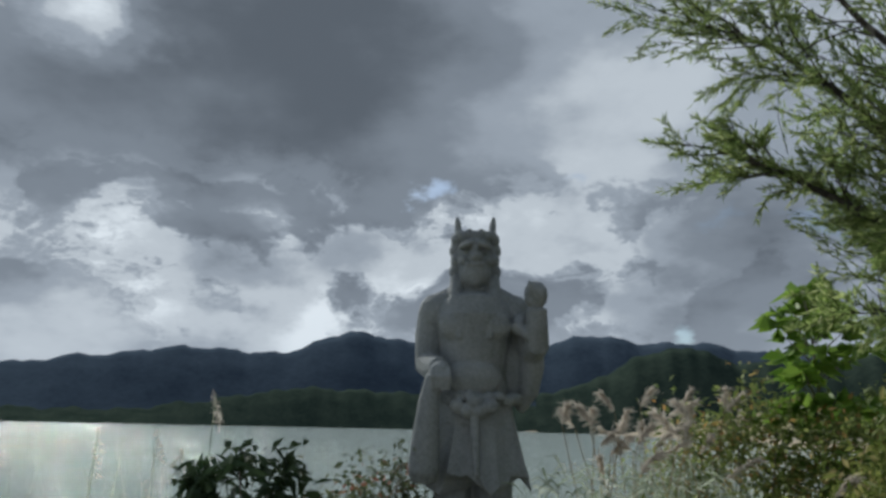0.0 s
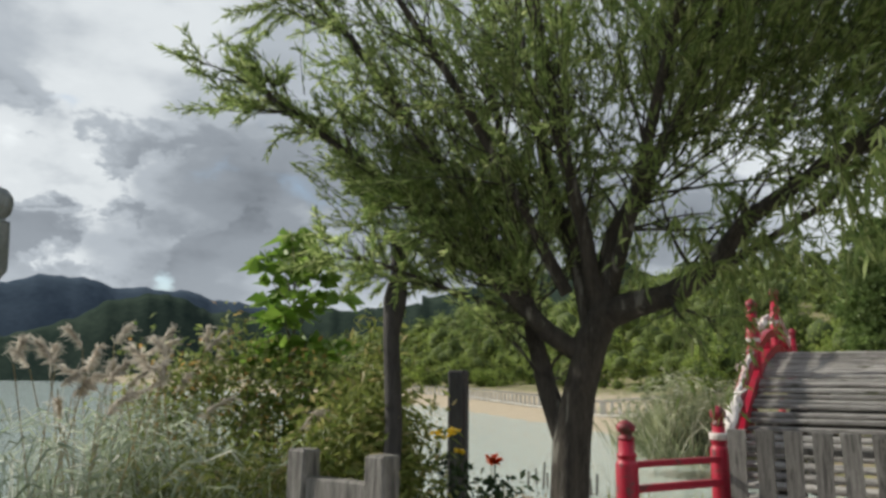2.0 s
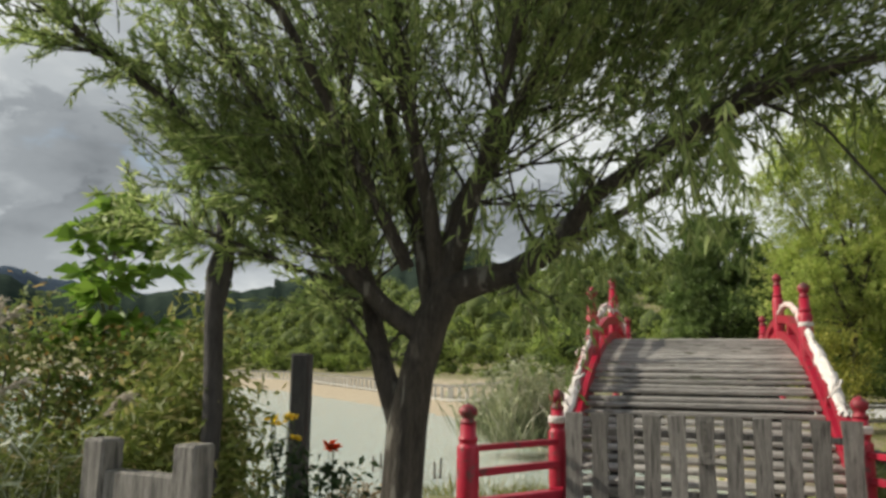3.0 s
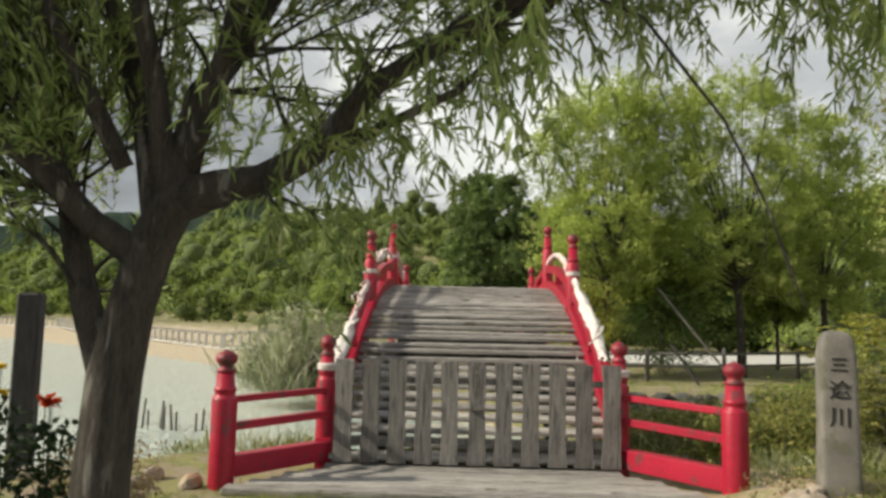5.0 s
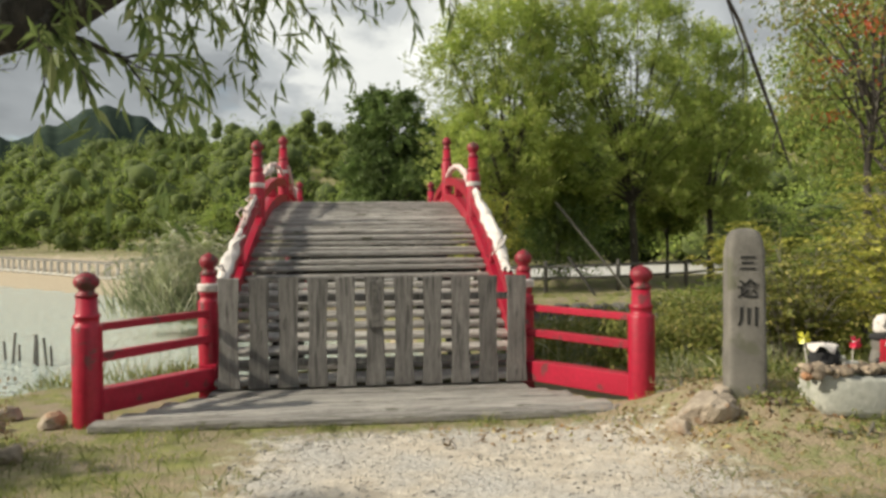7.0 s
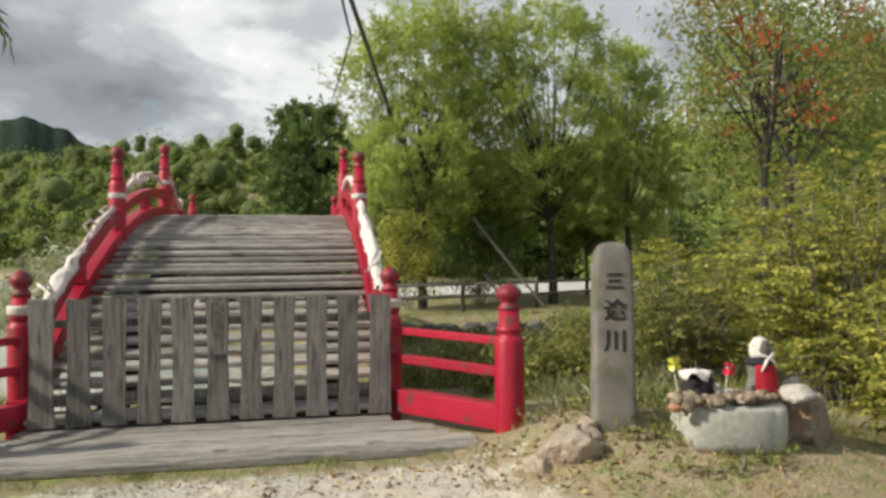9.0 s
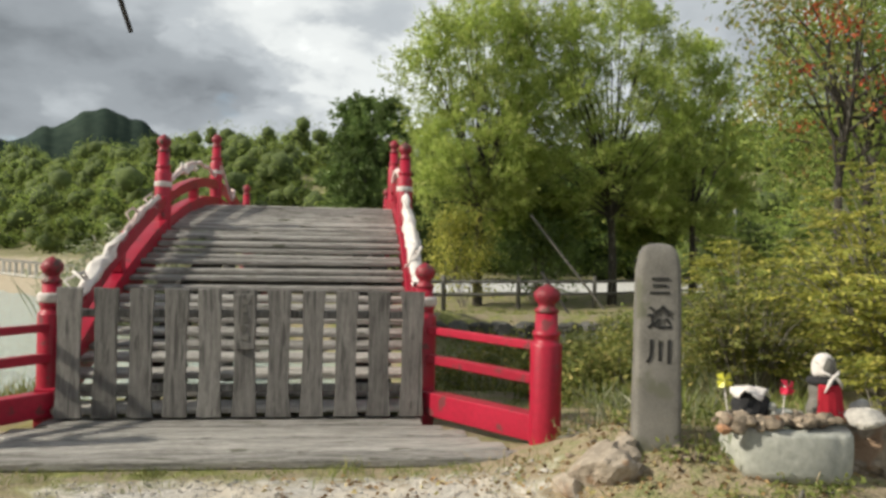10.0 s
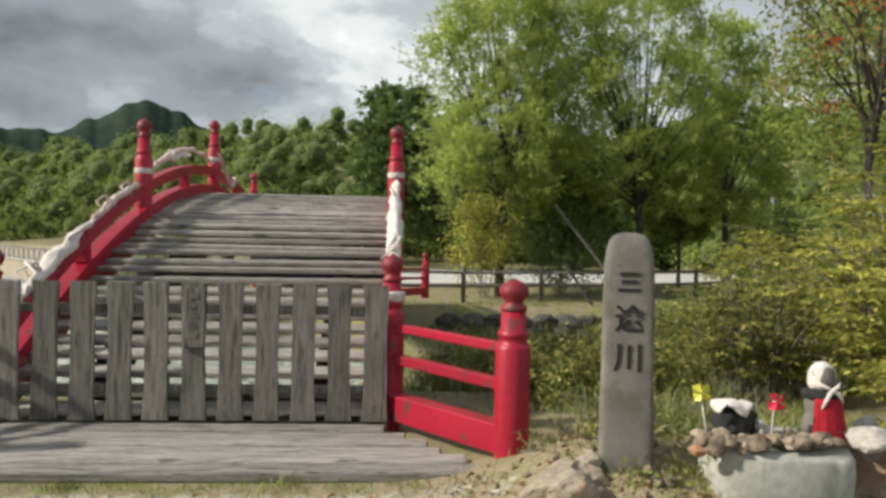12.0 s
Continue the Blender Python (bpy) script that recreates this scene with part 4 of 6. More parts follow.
# points of each bough, its thickness, the length of its twigs, and how much they hang
BOUGHS = [
    ([(-1.45, -5.24, 1.36), (-1.55, -5.21, 1.60), (-1.64, -5.18, 1.90), (-1.70, -5.15, 2.15), (-1.80, -5.05, 2.6), (-1.95, -4.95, 3.2), (-2.1, -4.9, 3.8)], 0.078, 0.6, 0.0),
    ([(-1.33, -5.28, 1.78), (-1.50, -5.32, 1.90), (-1.62, -5.35, 2.03), (-1.82, -5.42, 2.22), (-2.15, -5.5, 2.54), (-2.52, -5.6, 2.86), (-2.85, -5.75, 3.16), (-3.1, -5.95, 3.36)], 0.068, 0.34, 0.0),
    ([(-1.60, -5.30, 2.0), (-1.95, -5.32, 2.1), (-2.3, -5.4, 2.24), (-2.6, -5.5, 2.36)], 0.024, 0.34, 0.0),
    ([(-1.60, -5.35, 2.05), (-1.85, -5.45, 2.5), (-2.15, -5.6, 3.0), (-2.45, -5.75, 3.5), (-2.75, -5.9, 3.9), (-3.05, -6.05, 4.15)], 0.045, 0.5, 0.0),
    ([(-1.28, -5.27, 1.92), (-1.38, -5.2, 2.3), (-1.58, -5.1, 2.8), (-1.70, -5.0, 3.3), (-1.85, -4.9, 4.0)], 0.07, 0.7, 0.0),
    ([(-1.40, -5.30, 2.1), (-1.60, -5.5, 2.6), (-1.85, -5.75, 3.2), (-2.1, -6.0, 3.7), (-2.3, -6.2, 4.2)], 0.045, 0.6, 0.0),
    ([(-1.22, -5.27, 2.0), (-1.17, -5.2, 2.4), (-1.05, -5.1, 2.65), (-0.85, -5.0, 3.1), (-0.60, -4.9, 3.7), (-0.4, -4.9, 4.4)], 0.085, 0.8, 0.1),
    ([(-1.22, -5.27, 1.98), (-1.05, -5.30, 2.03), (-0.88, -5.32, 2.06), (-0.70, -5.35, 2.16), (-0.48, -5.38, 2.40), (-0.15, -5.42, 2.60), (0.15, -5.45, 2.78)], 0.100, 0.45, 0.55),
    ([(-1.25, -5.27, 2.0), (-1.28, -5.35, 2.4), (-1.36, -5.5, 2.9), (-1.4, -5.7, 3.6), (-1.5, -5.9, 4.3)], 0.06, 0.7, 0.0),
    ([(-1.20, -5.27, 2.02), (-1.0, -5.45, 2.5), (-0.8, -5.65, 3.0), (-0.6, -5.85, 3.5), (-0.4, -6.0, 4.0)], 0.05, 0.7, 0.1),
    ([(-0.70, -5.35, 2.16), (-0.55, -5.25, 2.24), (-0.2, -5.0, 2.5), (0.2, -4.8, 2.95), (0.5, -4.6, 3.4)], 0.035, 0.5, 0.45),
    ([(-0.15, -5.42, 2.60), (0.35, -5.30, 2.85), (0.9, -5.2, 3.0), (1.5, -5.1, 3.1)], 0.04, 0.5, 0.5),
    ([(-0.60, -4.9, 3.7), (-0.1, -5.2, 3.75), (0.5, -5.6, 3.7), (1.1, -6.0, 3.5)], 0.04, 0.6, 0.35),
    ([(-0.40, -6.0, 4.0), (0.1, -6.2, 3.9), (0.6, -6.4, 3.7), (1.0, -6.5, 3.5)], 0.03, 0.55, 0.3),
    ([(0.15, -5.45, 2.78), (0.45, -5.6, 2.80), (0.8, -5.75, 2.78), (1.15, -5.85, 2.70)], 0.024, 0.32, 0.45),
    ([(-0.85, -5.0, 3.1), (-0.4, -4.7, 3.4), (0.1, -4.5, 3.6), (0.7, -4.4, 3.7)], 0.04, 0.6, 0.5),
]
wood.tube(BOLE, [0.14, 0.11, 0.098, 0.096, 0.082, 0.082, 0.078], 14)
sprays = []
for pts, r, reach, hang in BOUGHS:
    k = len(pts)
    wood.tube(pts, [r * 0.82 * (1 - 0.78 * i / (k - 1)) for i in range(k)], 10)
    P = np.array(pts, float)
    for i in range(2, k):
        for _ in range((10 if i < k - 1 else 14) if hang < 0.4 else 4):
            d = P[i] - P[i - 1]
            d = d / np.linalg.norm(d) + rng.normal(size=3) * 0.50 + np.array([0, 0, 0.15])
            grow(wood, tips, P[i - 1] + (P[i] - P[i - 1]) * rng.uniform(), d, rng.uniform(0.7, 1.2) * reach, max(0.004, r * 0.13), 1, rng, 0.12 * hang, 0.5)
    sprays += [hang] * (len(tips) - len(sprays))
# a bare dead twig that hangs from the outermost bough
wood.tube([(0.12, -5.45, 2.77), (0.40, -5.62, 2.55), (0.60, -5.76, 2.18), (0.69, -5.82, 1.93), (0.745, -5.84, 1.75), (0.79, -5.84, 1.62)], [0.008, 0.006, 0.005, 0.004, 0.0032, 0.0016], 6)
wood.tube([(0.715, -5.83, 1.84), (0.742, -5.87, 1.70), (0.722, -5.88, 1.63)], [0.0022, 0.0016, 0.0008], 4)
wood.tube([(0.66, -5.80, 2.02), (0.665, -5.88, 1.86), (0.655, -5.90, 1.74)], [0.002, 0.0015, 0.0008], 4)
wood.v = [v - W0 for v in wood.v]
wood.out("trunk", BARK, willow, smooth=True)
foliage = Heap()
for (pts, d), hang in zip(tips, sprays):
    # leaves all along the twig, then a few hanging sprays
    n = 34 if hang < 0.4 else 20
    t = rng.uniform(0.05, 1, n) * (len(pts) - 1)
    i = np.minimum(t.astype(int), len(pts) - 2)
    base = pts[i] + (pts[i + 1] - pts[i]) * (t - i)[:, None]
    way = (pts[i + 1] - pts[i]) / (np.linalg.norm(pts[i + 1] - pts[i], axis=1, keepdims=True) + 1e-6) + rng.normal(size=(n, 3)) * 0.42 + np.array([0, 0, -0.6 * hang])
    foliage.leaves(base, way, 0.064 if hang < 0.4 else 0.078, 0.0115 if hang < 0.4 else 0.0145, 0.12 * hang, rng)
    for s in range(2 if rng.uniform() < hang else 0):
        o = pts[rng.integers(2, len(pts))]
        m = 12
        steps = np.linspace(0, 1, m)[:, None]
        line = o + rng.normal(size=3) * 0.10 * steps + np.array([0, 0, -1.0]) * steps * rng.uniform(0.10, 0.30)
        foliage.leaves(line, rng.normal(size=(m, 3)) * 0.5 + np.array([0, 0, -0.8]), 0.08, 0.015, 0.1, rng)
# the thick of the crown: upright whips
twigs = Heap()
for c, rad, count in (((-1.45, -5.25, 3.15), (1.05, 0.8, 0.85), 260), ((-0.35, -5.15, 3.45), (1.0, 0.8, 0.7), 300), ((0.55, -5.4, 3.45), (0.95, 0.7, 0.5), 260), ((-0.45, -4.6, 3.3), (0.8, 0.5, 0.7), 180), ((0.1, -5.3, 2.9), (0.7, 0.4, 0.3), 110), ((-0.3, -5.2, 3.2), (0.75, 0.5, 0.5), 200), ((-2.35, -5.45, 2.75), (0.4, 0.3, 0.3), 80), ((-2.05, -5.35, 2.5), (0.45, 0.3, 0.28), 120), ((-2.2, -5.5, 3.35), (0.75, 0.6, 0.6), 70), ((-1.75, -5.2, 2.45), (0.6, 0.5, 0.35), 130), ((-1.85, -4.5, 2.45), (0.8, 0.5, 0.40), 150)):
    d = unit(rng, count) * (rng.uniform(0, 1, count) ** 0.45)[:, None]
    for o in np.array(c) + d * np.array(rad):
        way = (o - np.array([-1.3, -5.27, 1.7])) / np.linalg.norm(o - np.array([-1.3, -5.27, 1.7])) + rng.normal(size=3) * 0.28 + np.array([0, 0, 0.2])
        e = o + way / np.linalg.norm(way) * rng.uniform(0.28, 0.58)
        twigs.tube([o, (o + e) / 2 + rng.normal(size=3) * 0.018, e], [0.0026, 0.002, 0.001], 4)
        q = rng.uniform(0.0, 1, 30)[:, None]
        foliage.leaves(o + (e - o) * q, way + rng.normal(size=(30, 3)) * 0.5, 0.064, 0.0125, 0.05, rng)
# long weeping whips under the outer boughs
for k in range(34):
    x = rng.uniform(-0.2, 1.25) if k < 20 else rng.uniform(-1.0, 0.1)
    y = -5.45 + rng.normal() * 0.22 - 0.12 * max(0.0, x)
    top_z = 2.16 + 0.36 * smooth01((x + 0.7) / 1.2) + 0.25
    low_z = (1.93 + 0.50 * smooth01((x + 0.25) / 0.8)) + abs(rng.normal()) * 0.16
    if low_z > top_z - 0.1:
        continue
    sway = rng.normal(size=3) * 0.07
    line = np.array([(x, y, top_z), (x + sway[0] * 0.3, y + sway[1] * 0.3, (top_z + low_z) / 2), (x + sway[0], y + sway[1], low_z)])
    twigs.tube(line, [0.003, 0.002, 0.001], 4)
    m = int(12 + 46 * (top_z - low_z))
    q = rng.uniform(0.15, 1, m)[:, None] * 2
    i = np.minimum(q[:, 0].astype(int), 1)
    foliage.leaves(line[i] + (line[i + 1] - line[i]) * (q - i[:, None]), rng.normal(size=(m, 3)) * 0.45 + np.array([0, 0, -0.85]), 0.085, 0.0155, 0.12, rng)
twigs.v = [v - W0 for v in twigs.v]
twigs.out("twig", BARK, willow, smooth=True)
foliage.v = [v - W0 for v in foliage.v]
foliage.out("crown", L_WILLOW, willow)



# ---- trees, hillside and thickets ----
def crown_points(rng, centre, radii, clumps, per, sigma, low=-0.9):
    """Leaf places in clumps through an uneven crown."""
    d = unit(rng, clumps * 2)
    d = d[d[:, 2] > low][:clumps]
    r = rng.uniform(0.35, 1.0, len(d)) ** 0.5
    c = np.asarray(centre) + d * r[:, None] * np.asarray(radii) * (1 + 0.16 * np.sin(d[:, :1] * 5 + d[:, 1:2] * 4))
    pts = np.repeat(c, per, 0) + rng.normal(size=(len(d) * per, 3)) * sigma
    return c, pts


def leafy_tree(name, base, centre, radii, clumps, per, sigma, size, material, bark, label, seed, trunk_r=0.12, droop=0.1, slim=0.45, boughs=14, group=""):
    rng = np.random.default_rng(seed)
    root = empty(name, pose(*base), label, "tree", group)
    c, pts = crown_points(rng, np.array(centre) - np.array(base), radii, clumps, per, sigma)
    wood = Heap()
    top = np.array(centre) - np.array(base)
    fork = np.array([top[0] * 0.3, top[1] * 0.3, max(0.3, (top[2] - radii[2]) * 0.9 + 0.3)])
    wood.tube([(0, 0, -0.15), fork * 0.5 + rng.normal(size=3) * 0.05, fork, (fork + top) / 2, top + np.array([0, 0, radii[2] * 0.5])], [trunk_r * 1.25, trunk_r, trunk_r * 0.85, trunk_r * 0.55, trunk_r * 0.15], 8)
    for k in range(boughs):
        e = c[rng.integers(len(c))]
        a = fork + (top - fork) * rng.uniform(0, 0.8)
        m = (a + e) / 2 + np.array([0, 0, 0.12 * radii[2]]) + rng.normal(size=3) * 0.1 * radii[0]
        wood.tube([a, m, e], [trunk_r * 0.45, trunk_r * 0.25, trunk_r * 0.06], 6)
    wood.out("trunk", bark, root, smooth=True)
    h = Heap()
    out_ = (pts - top) / np.array(radii)
    h.leaves(pts, unit(rng, len(pts)) + np.array([0, 0, -droop * 3]), size, size * slim, droop, rng, out_ * 0.8 + np.array([0, 0, 0.35]))
    h.out("crown", material, root)
    return root


def scrub(name, centre, radii, clumps, per, sigma, size, material, label, seed, stems=10, slim=0.5, bark=None, category="shrub", droop=0.05, group=""):
    rng = np.random.default_rng(seed)
    z0 = float(height(centre[0], centre[1]))
    root = empty(name, pose(centre[0], centre[1], z0), label, category, group)
    mid = np.array([0, 0, centre[2] - z0])
    c, pts = crown_points(rng, mid, radii, clumps, per, sigma, -0.8)
    pts = pts[pts[:, 2] > 0.02]
    wood = Heap()
    for k in range(stems):
        e = c[rng.integers(len(c))]
        a = np.array([rng.normal() * 0.1 * radii[0], rng.normal() * 0.1 * radii[1], -0.05])
        wood.tube([a, (a * 0.4 + e * 0.6) + rng.normal(size=3) * 0.05, e], [0.016, 0.011, 0.004], 5)
    wood.out("stem", bark or BARK_PALE, root, smooth=True)
    h = Heap()
    h.leaves(pts, unit(rng, len(pts)) + np.array([0, 0, 0.1]), size, size * slim, droop, rng, (pts - mid) / np.array(radii) * 0.5 + np.array([0, 0, 0.3]))
    h.out("foliage", material, root)
    return root


def airy_tree(name, base, spread, low, high, lobes, label, seed, material, bark=None, trunk_r=0.14, leaf_len=0.19, slim=0.24, twigs=40, per=22, droop=0.12, top=0.5, group="", lean=(0.0, 0.0)):
    """Limbs rising from a short trunk, each ending in a loose plume of leafy twigs, with gaps between the plumes."""
    rng = np.random.default_rng(seed)
    z0 = float(height(base[0], base[1]))
    root = empty(name, pose(base[0], base[1], z0), label, "tree", group)
    low, high = low - z0, high - z0
    wood, crown = Heap(), Heap()
    fork = np.array([lean[0] * 0.25, lean[1] * 0.25, low + 0.12 * (high - low)])
    wood.tube([(0, 0, -0.2), fork * 0.45 + rng.normal(size=3) * 0.06, fork], [trunk_r * 1.3, trunk_r, trunk_r * 0.85], 9)
    for k in range(lobes):
        f = (k + rng.uniform(0.1, 0.9)) / lobes
        wide = (0.72 + 0.75 * f if f < 0.4 else 1.02 - (1.02 - top) * ((f - 0.4) / 0.6) ** 1.6)
        a = k * 2.4 + rng.uniform(-0.5, 0.5)
        r = math.sqrt(rng.uniform(0.12, 1.0)) * wide
        size = rng.uniform(0.24, 0.38) * min(spread[0], spread[1] * 1.2)
        c = np.array([lean[0] + math.cos(a) * r * (spread[0] - size * 0.6), lean[1] + math.sin(a) * r * (spread[1] - size * 0.6), low + size * 0.5 + (high - low - size * 1.3) * f])
        m = fork * 0.5 + c * 0.5 + np.array([-c[0] * 0.12, -c[1] * 0.12, 0.1]) + rng.normal(size=3) * 0.12
        if k % 3 == 2:
            start = fork * 0.3 + m * 0.7
        else:
            start = fork + np.array([rng.normal() * 0.05, rng.normal() * 0.05, rng.uniform(-0.12, 0.25) * (high - low) * f])
        wood.tube([start, m, c, c + np.array([c[0] * 0.05, 0, size * 0.8])], [trunk_r * 0.34, trunk_r * 0.20, trunk_r * 0.10, 0.006], 6)
        d = unit(rng, twigs)
        d[:, 2] = np.where(d[:, 2] < -0.35, -d[:, 2], d[:, 2])
        o = c + d * (rng.uniform(0.05, 1.0, twigs) ** 0.6)[:, None] * size * np.array([1, 1, 0.8])
        way = d * 0.65 + np.array([0, 0, 0.55]) + rng.normal(size=(twigs, 3)) * 0.35
        length = size * rng.uniform(0.35, 0.75, twigs)
        t = rng.uniform(0, 1, (twigs, per))
        pts = o[:, None] + way[:, None] * (t * length[:, None])[..., None]
        pts[..., 2] -= 0.30 * t * t * length[:, None]
        pts = pts.reshape(-1, 3) + rng.normal(size=(twigs * per, 3)) * size * 0.055
        w = np.repeat(way, per, 0) + rng.normal(size=(twigs * per, 3)) * 0.75 + np.array([0, 0, -droop * 2])
        crown.leaves(pts, w, leaf_len, leaf_len * slim, droop, rng)
    wood.out("trunk", bark or BARK, root, smooth=True)
    crown.out("crown", material, root)
    return root


# bright soft crowns beyond the fence
FAR = "trees beyond the fence"
airy_tree("broadleaf_tree", (5.1, 19.8), (3.5, 2.6), 2.1, 11.0, 46, "tall bright green feathery tree beyond the fence", 31, L_BIG, trunk_r=0.15, twigs=54, per=26, group=FAR, lean=(0.25, 0.4), top=0.62)
airy_tree("broadleaf_tree", (10.2, 20.2), (3.9, 2.8), 2.0, 11.4, 52, "broad soft green feathery tree beyond the fence", 32, L_BIG, trunk_r=0.15, twigs=46, per=25, group=FAR, lean=(-0.2, 0.4), top=0.68)
airy_tree("broadleaf_tree", (13.9, 21.6), (2.4, 2.2), 1.8, 10.4, 22, "slender green feathery tree beside the road", 33, L_BIG, trunk_r=0.12, twigs=48, per=24, group=FAR, top=0.55)
airy_tree("broadleaf_tree", (16.5, 27), (2.9, 2.6), 1.5, 8.6, 16, "green tree across the road", 30, L_FOREST, trunk_r=0.14, leaf_len=0.22, slim=0.45, twigs=46, per=24, group=FAR)
airy_tree("dark_tree", (1.6, 40), (4.1, 3.0), 1.2, 11.3, 28, "dark green tree across the road behind the bridge", 34, L_DARK, trunk_r=0.18, leaf_len=0.28, slim=0.5, twigs=56, per=24)
airy_tree("dark_tree", (7.0, 40), (4.2, 3.0), 0.5, 8.6, 26, "dark green tree across the road", 35, L_DARK, trunk_r=0.18, leaf_len=0.28, slim=0.5, twigs=56, per=24)
airy_tree("dark_tree", (13.0, 42), (4.2, 3.0), 0.5, 8.2, 24, "dark green tree across the road", 39, L_DARK, trunk_r=0.18, leaf_len=0.28, slim=0.5, twigs=56, per=24)
airy_tree("dark_tree", (19.5, 43), (4.2, 3.0), 0.5, 8.0, 22, "dark green tree across the road", 38, L_DARK, trunk_r=0.18, leaf_len=0.28, slim=0.5, twigs=50, per=24)
for x, y, r, low, high, seed in ((7.7, 22.0, 2.1, 1.1, 4.2, 301), (12.6, 22.8, 1.7, 1.6, 4.2, 302)):
    airy_tree("understorey_tree", (x, y), (r, r * 0.8), low, high, 18, "low green tree filling the gap between taller ones", seed, L_FOREST, trunk_r=0.07, leaf_len=0.17, slim=0.42, twigs=46, per=24, group=FAR)
scrub("sapling", (4.5, 19.2, 1.7), (1.15, 0.9, 1.5), 60, 70, 0.25, 0.13, L_SHRUB, "light green bushy sapling by the fence", 36, 10)
scrub("sapling", (7.4, 20.5, 1.7), (1.5, 1.0, 1.7), 60, 90, 0.3, 0.14, L_DARK, "dark green bush under the trees", 37, 10)

# wooded hillside: too many crowns to count
rng = np.random.default_rng(41)
woods, inner = Heap(), Heap()
ico = bmesh.new()
bmesh.ops.create_icosphere(ico, subdivisions=1, radius=1.0)
ico.verts.ensure_lookup_table()
IV = np.array([v.co[:] for v in ico.verts])
IF = np.array([[v.index for v in f.verts] + [f.verts[0].index] for f in ico.faces])
ico.free()
spots = []
while len(spots) < 1000:
    x, y = rng.uniform(-190, 95), rng.uniform(18, 215)
    d = float(shore_distance(np.array([x]), np.array([y]))[0])
    if y < 12 or d < 17 or (x > -4 and y < 45 and not (x > 16 and y > 30)):
        continue
    if rng.uniform() > 0.25 + 50 / (abs(y) + 30):
        continue
    if -0.15 < x / (y + 6) < -0.045 and 30 < y < 86:     # an open grassy slope
        continue
    spots.append((x, y))
for x, y in spots:
    z = float(height(x, y))
    off = float(shore_distance(np.array([x]), np.array([y]))[0])
    s = rng.uniform(1.7, 3.7) * (1 + y / 420) * (0.7 if off < 22 else 1.05 if off < 30 else 1.3)
    lobes = 7
    n = int(180 if y < 60 else 118 if y < 100 else 70)
    for k in range(lobes):
        a = rng.uniform(0, 6.28)
        q = s * rng.uniform(0.30, 0.60)
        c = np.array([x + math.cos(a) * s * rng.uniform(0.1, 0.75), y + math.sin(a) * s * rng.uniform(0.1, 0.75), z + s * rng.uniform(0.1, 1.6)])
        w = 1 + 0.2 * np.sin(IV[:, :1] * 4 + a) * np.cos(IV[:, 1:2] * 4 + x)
        # added solid core, closes the lobe and stands for its inner shade
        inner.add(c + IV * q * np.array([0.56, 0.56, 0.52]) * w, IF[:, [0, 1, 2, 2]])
        d = unit(rng, n)
        d[:, 2] = np.abs(d[:, 2]) * 1.2 - 0.45
        woods.leaves(c + d * q * rng.uniform(0.45, 1.4, (n, 1)), unit(rng, n) + d * 0.5 + np.array([0, 0, 0.1]), 0.20 * (1 + y / 120), 0.125 * (1 + y / 120), 0.1, rng, d * 0.7 + np.array([0, 0, 0.25]))
tagged(woods.out("woodland", L_WOODS), "green mixed woodland covering the hillside", "woodland", kind="stuff")
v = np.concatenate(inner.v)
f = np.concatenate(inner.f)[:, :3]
tagged(mesh_from("woodland_shade", v, f, CROWN_SHADE, smooth=True), "dark filler lumps painted as shade inside the woodland crowns", "woodland", kind="stuff")

def layered_shrub(name, centre, spread, tall, stems, material, label, seed, leaf_len=0.075, slim=0.52, twigs=13, per=13, group="thicket", reach=0.34):
    """Arching stems with flat side sprays of leaves in tiers."""
    rng = np.random.default_rng(seed)
    z0 = float(height(centre[0], centre[1]))
    root = empty(name, pose(centre[0], centre[1], z0), label, "shrub", group)
    wood, crown = Heap(), Heap()
    for k in range(stems):
        a, u = rng.uniform(0, 6.28), math.sqrt(rng.uniform(0.03, 1))
        foot = np.array([math.cos(a) * spread * 0.18, math.sin(a) * spread * 0.18, -0.04]) + rng.normal(size=3) * np.array([0.06, 0.06, 0])
        end = np.array([math.cos(a) * spread * u, math.sin(a) * spread * u, tall * rng.uniform(0.72, 1.08) * (1 - 0.42 * u * u)])
        mid = foot * 0.45 + end * 0.55 + np.array([-math.cos(a) * spread * 0.14 * u, -math.sin(a) * spread * 0.14 * u, tall * 0.12])
        t = np.linspace(0, 1, 7)[:, None]
        line = foot * (1 - t) ** 2 + 2 * mid * t * (1 - t) + end * t * t
        wood.tube(line, np.linspace(0.014, 0.003, 7), 5)
        for q in range(twigs):
            f = rng.uniform(0.22, 1.0) * 6
            i = min(int(f), 5)
            o = line[i] + (line[i + 1] - line[i]) * (f - i)
            b = rng.uniform(0, 6.28)
            way = np.array([math.cos(b), math.sin(b), rng.uniform(-0.1, 0.35)]) + np.array([math.cos(a), math.sin(a), 0]) * 0.4
            L = reach * rng.uniform(0.5, 1.15)
            s_ = np.linspace(0.15, 1, per)[:, None]
            pts = o + way * L * s_ + np.array([0, 0, -0.10]) * s_ * s_ * L
            side = np.cross(way, [0, 0, 1.0])
            turn = np.where(np.arange(per) % 2, 1.0, -1.0)[:, None]
            crown.leaves(pts, way * 0.7 + side * turn * 0.8 + rng.normal(size=(per, 3)) * 0.25, leaf_len, leaf_len * slim, 0.18, rng, np.tile([0.0, 0.0, 1.0], (per, 1)))
            if q % 4 == 0:
                wood.tube([o, pts[per // 2], pts[-1]], [0.004, 0.003, 0.0012], 4)
    wood.out("stem", BARK_PALE, root, smooth=True)
    crown.out("foliage", material, root)
    return root


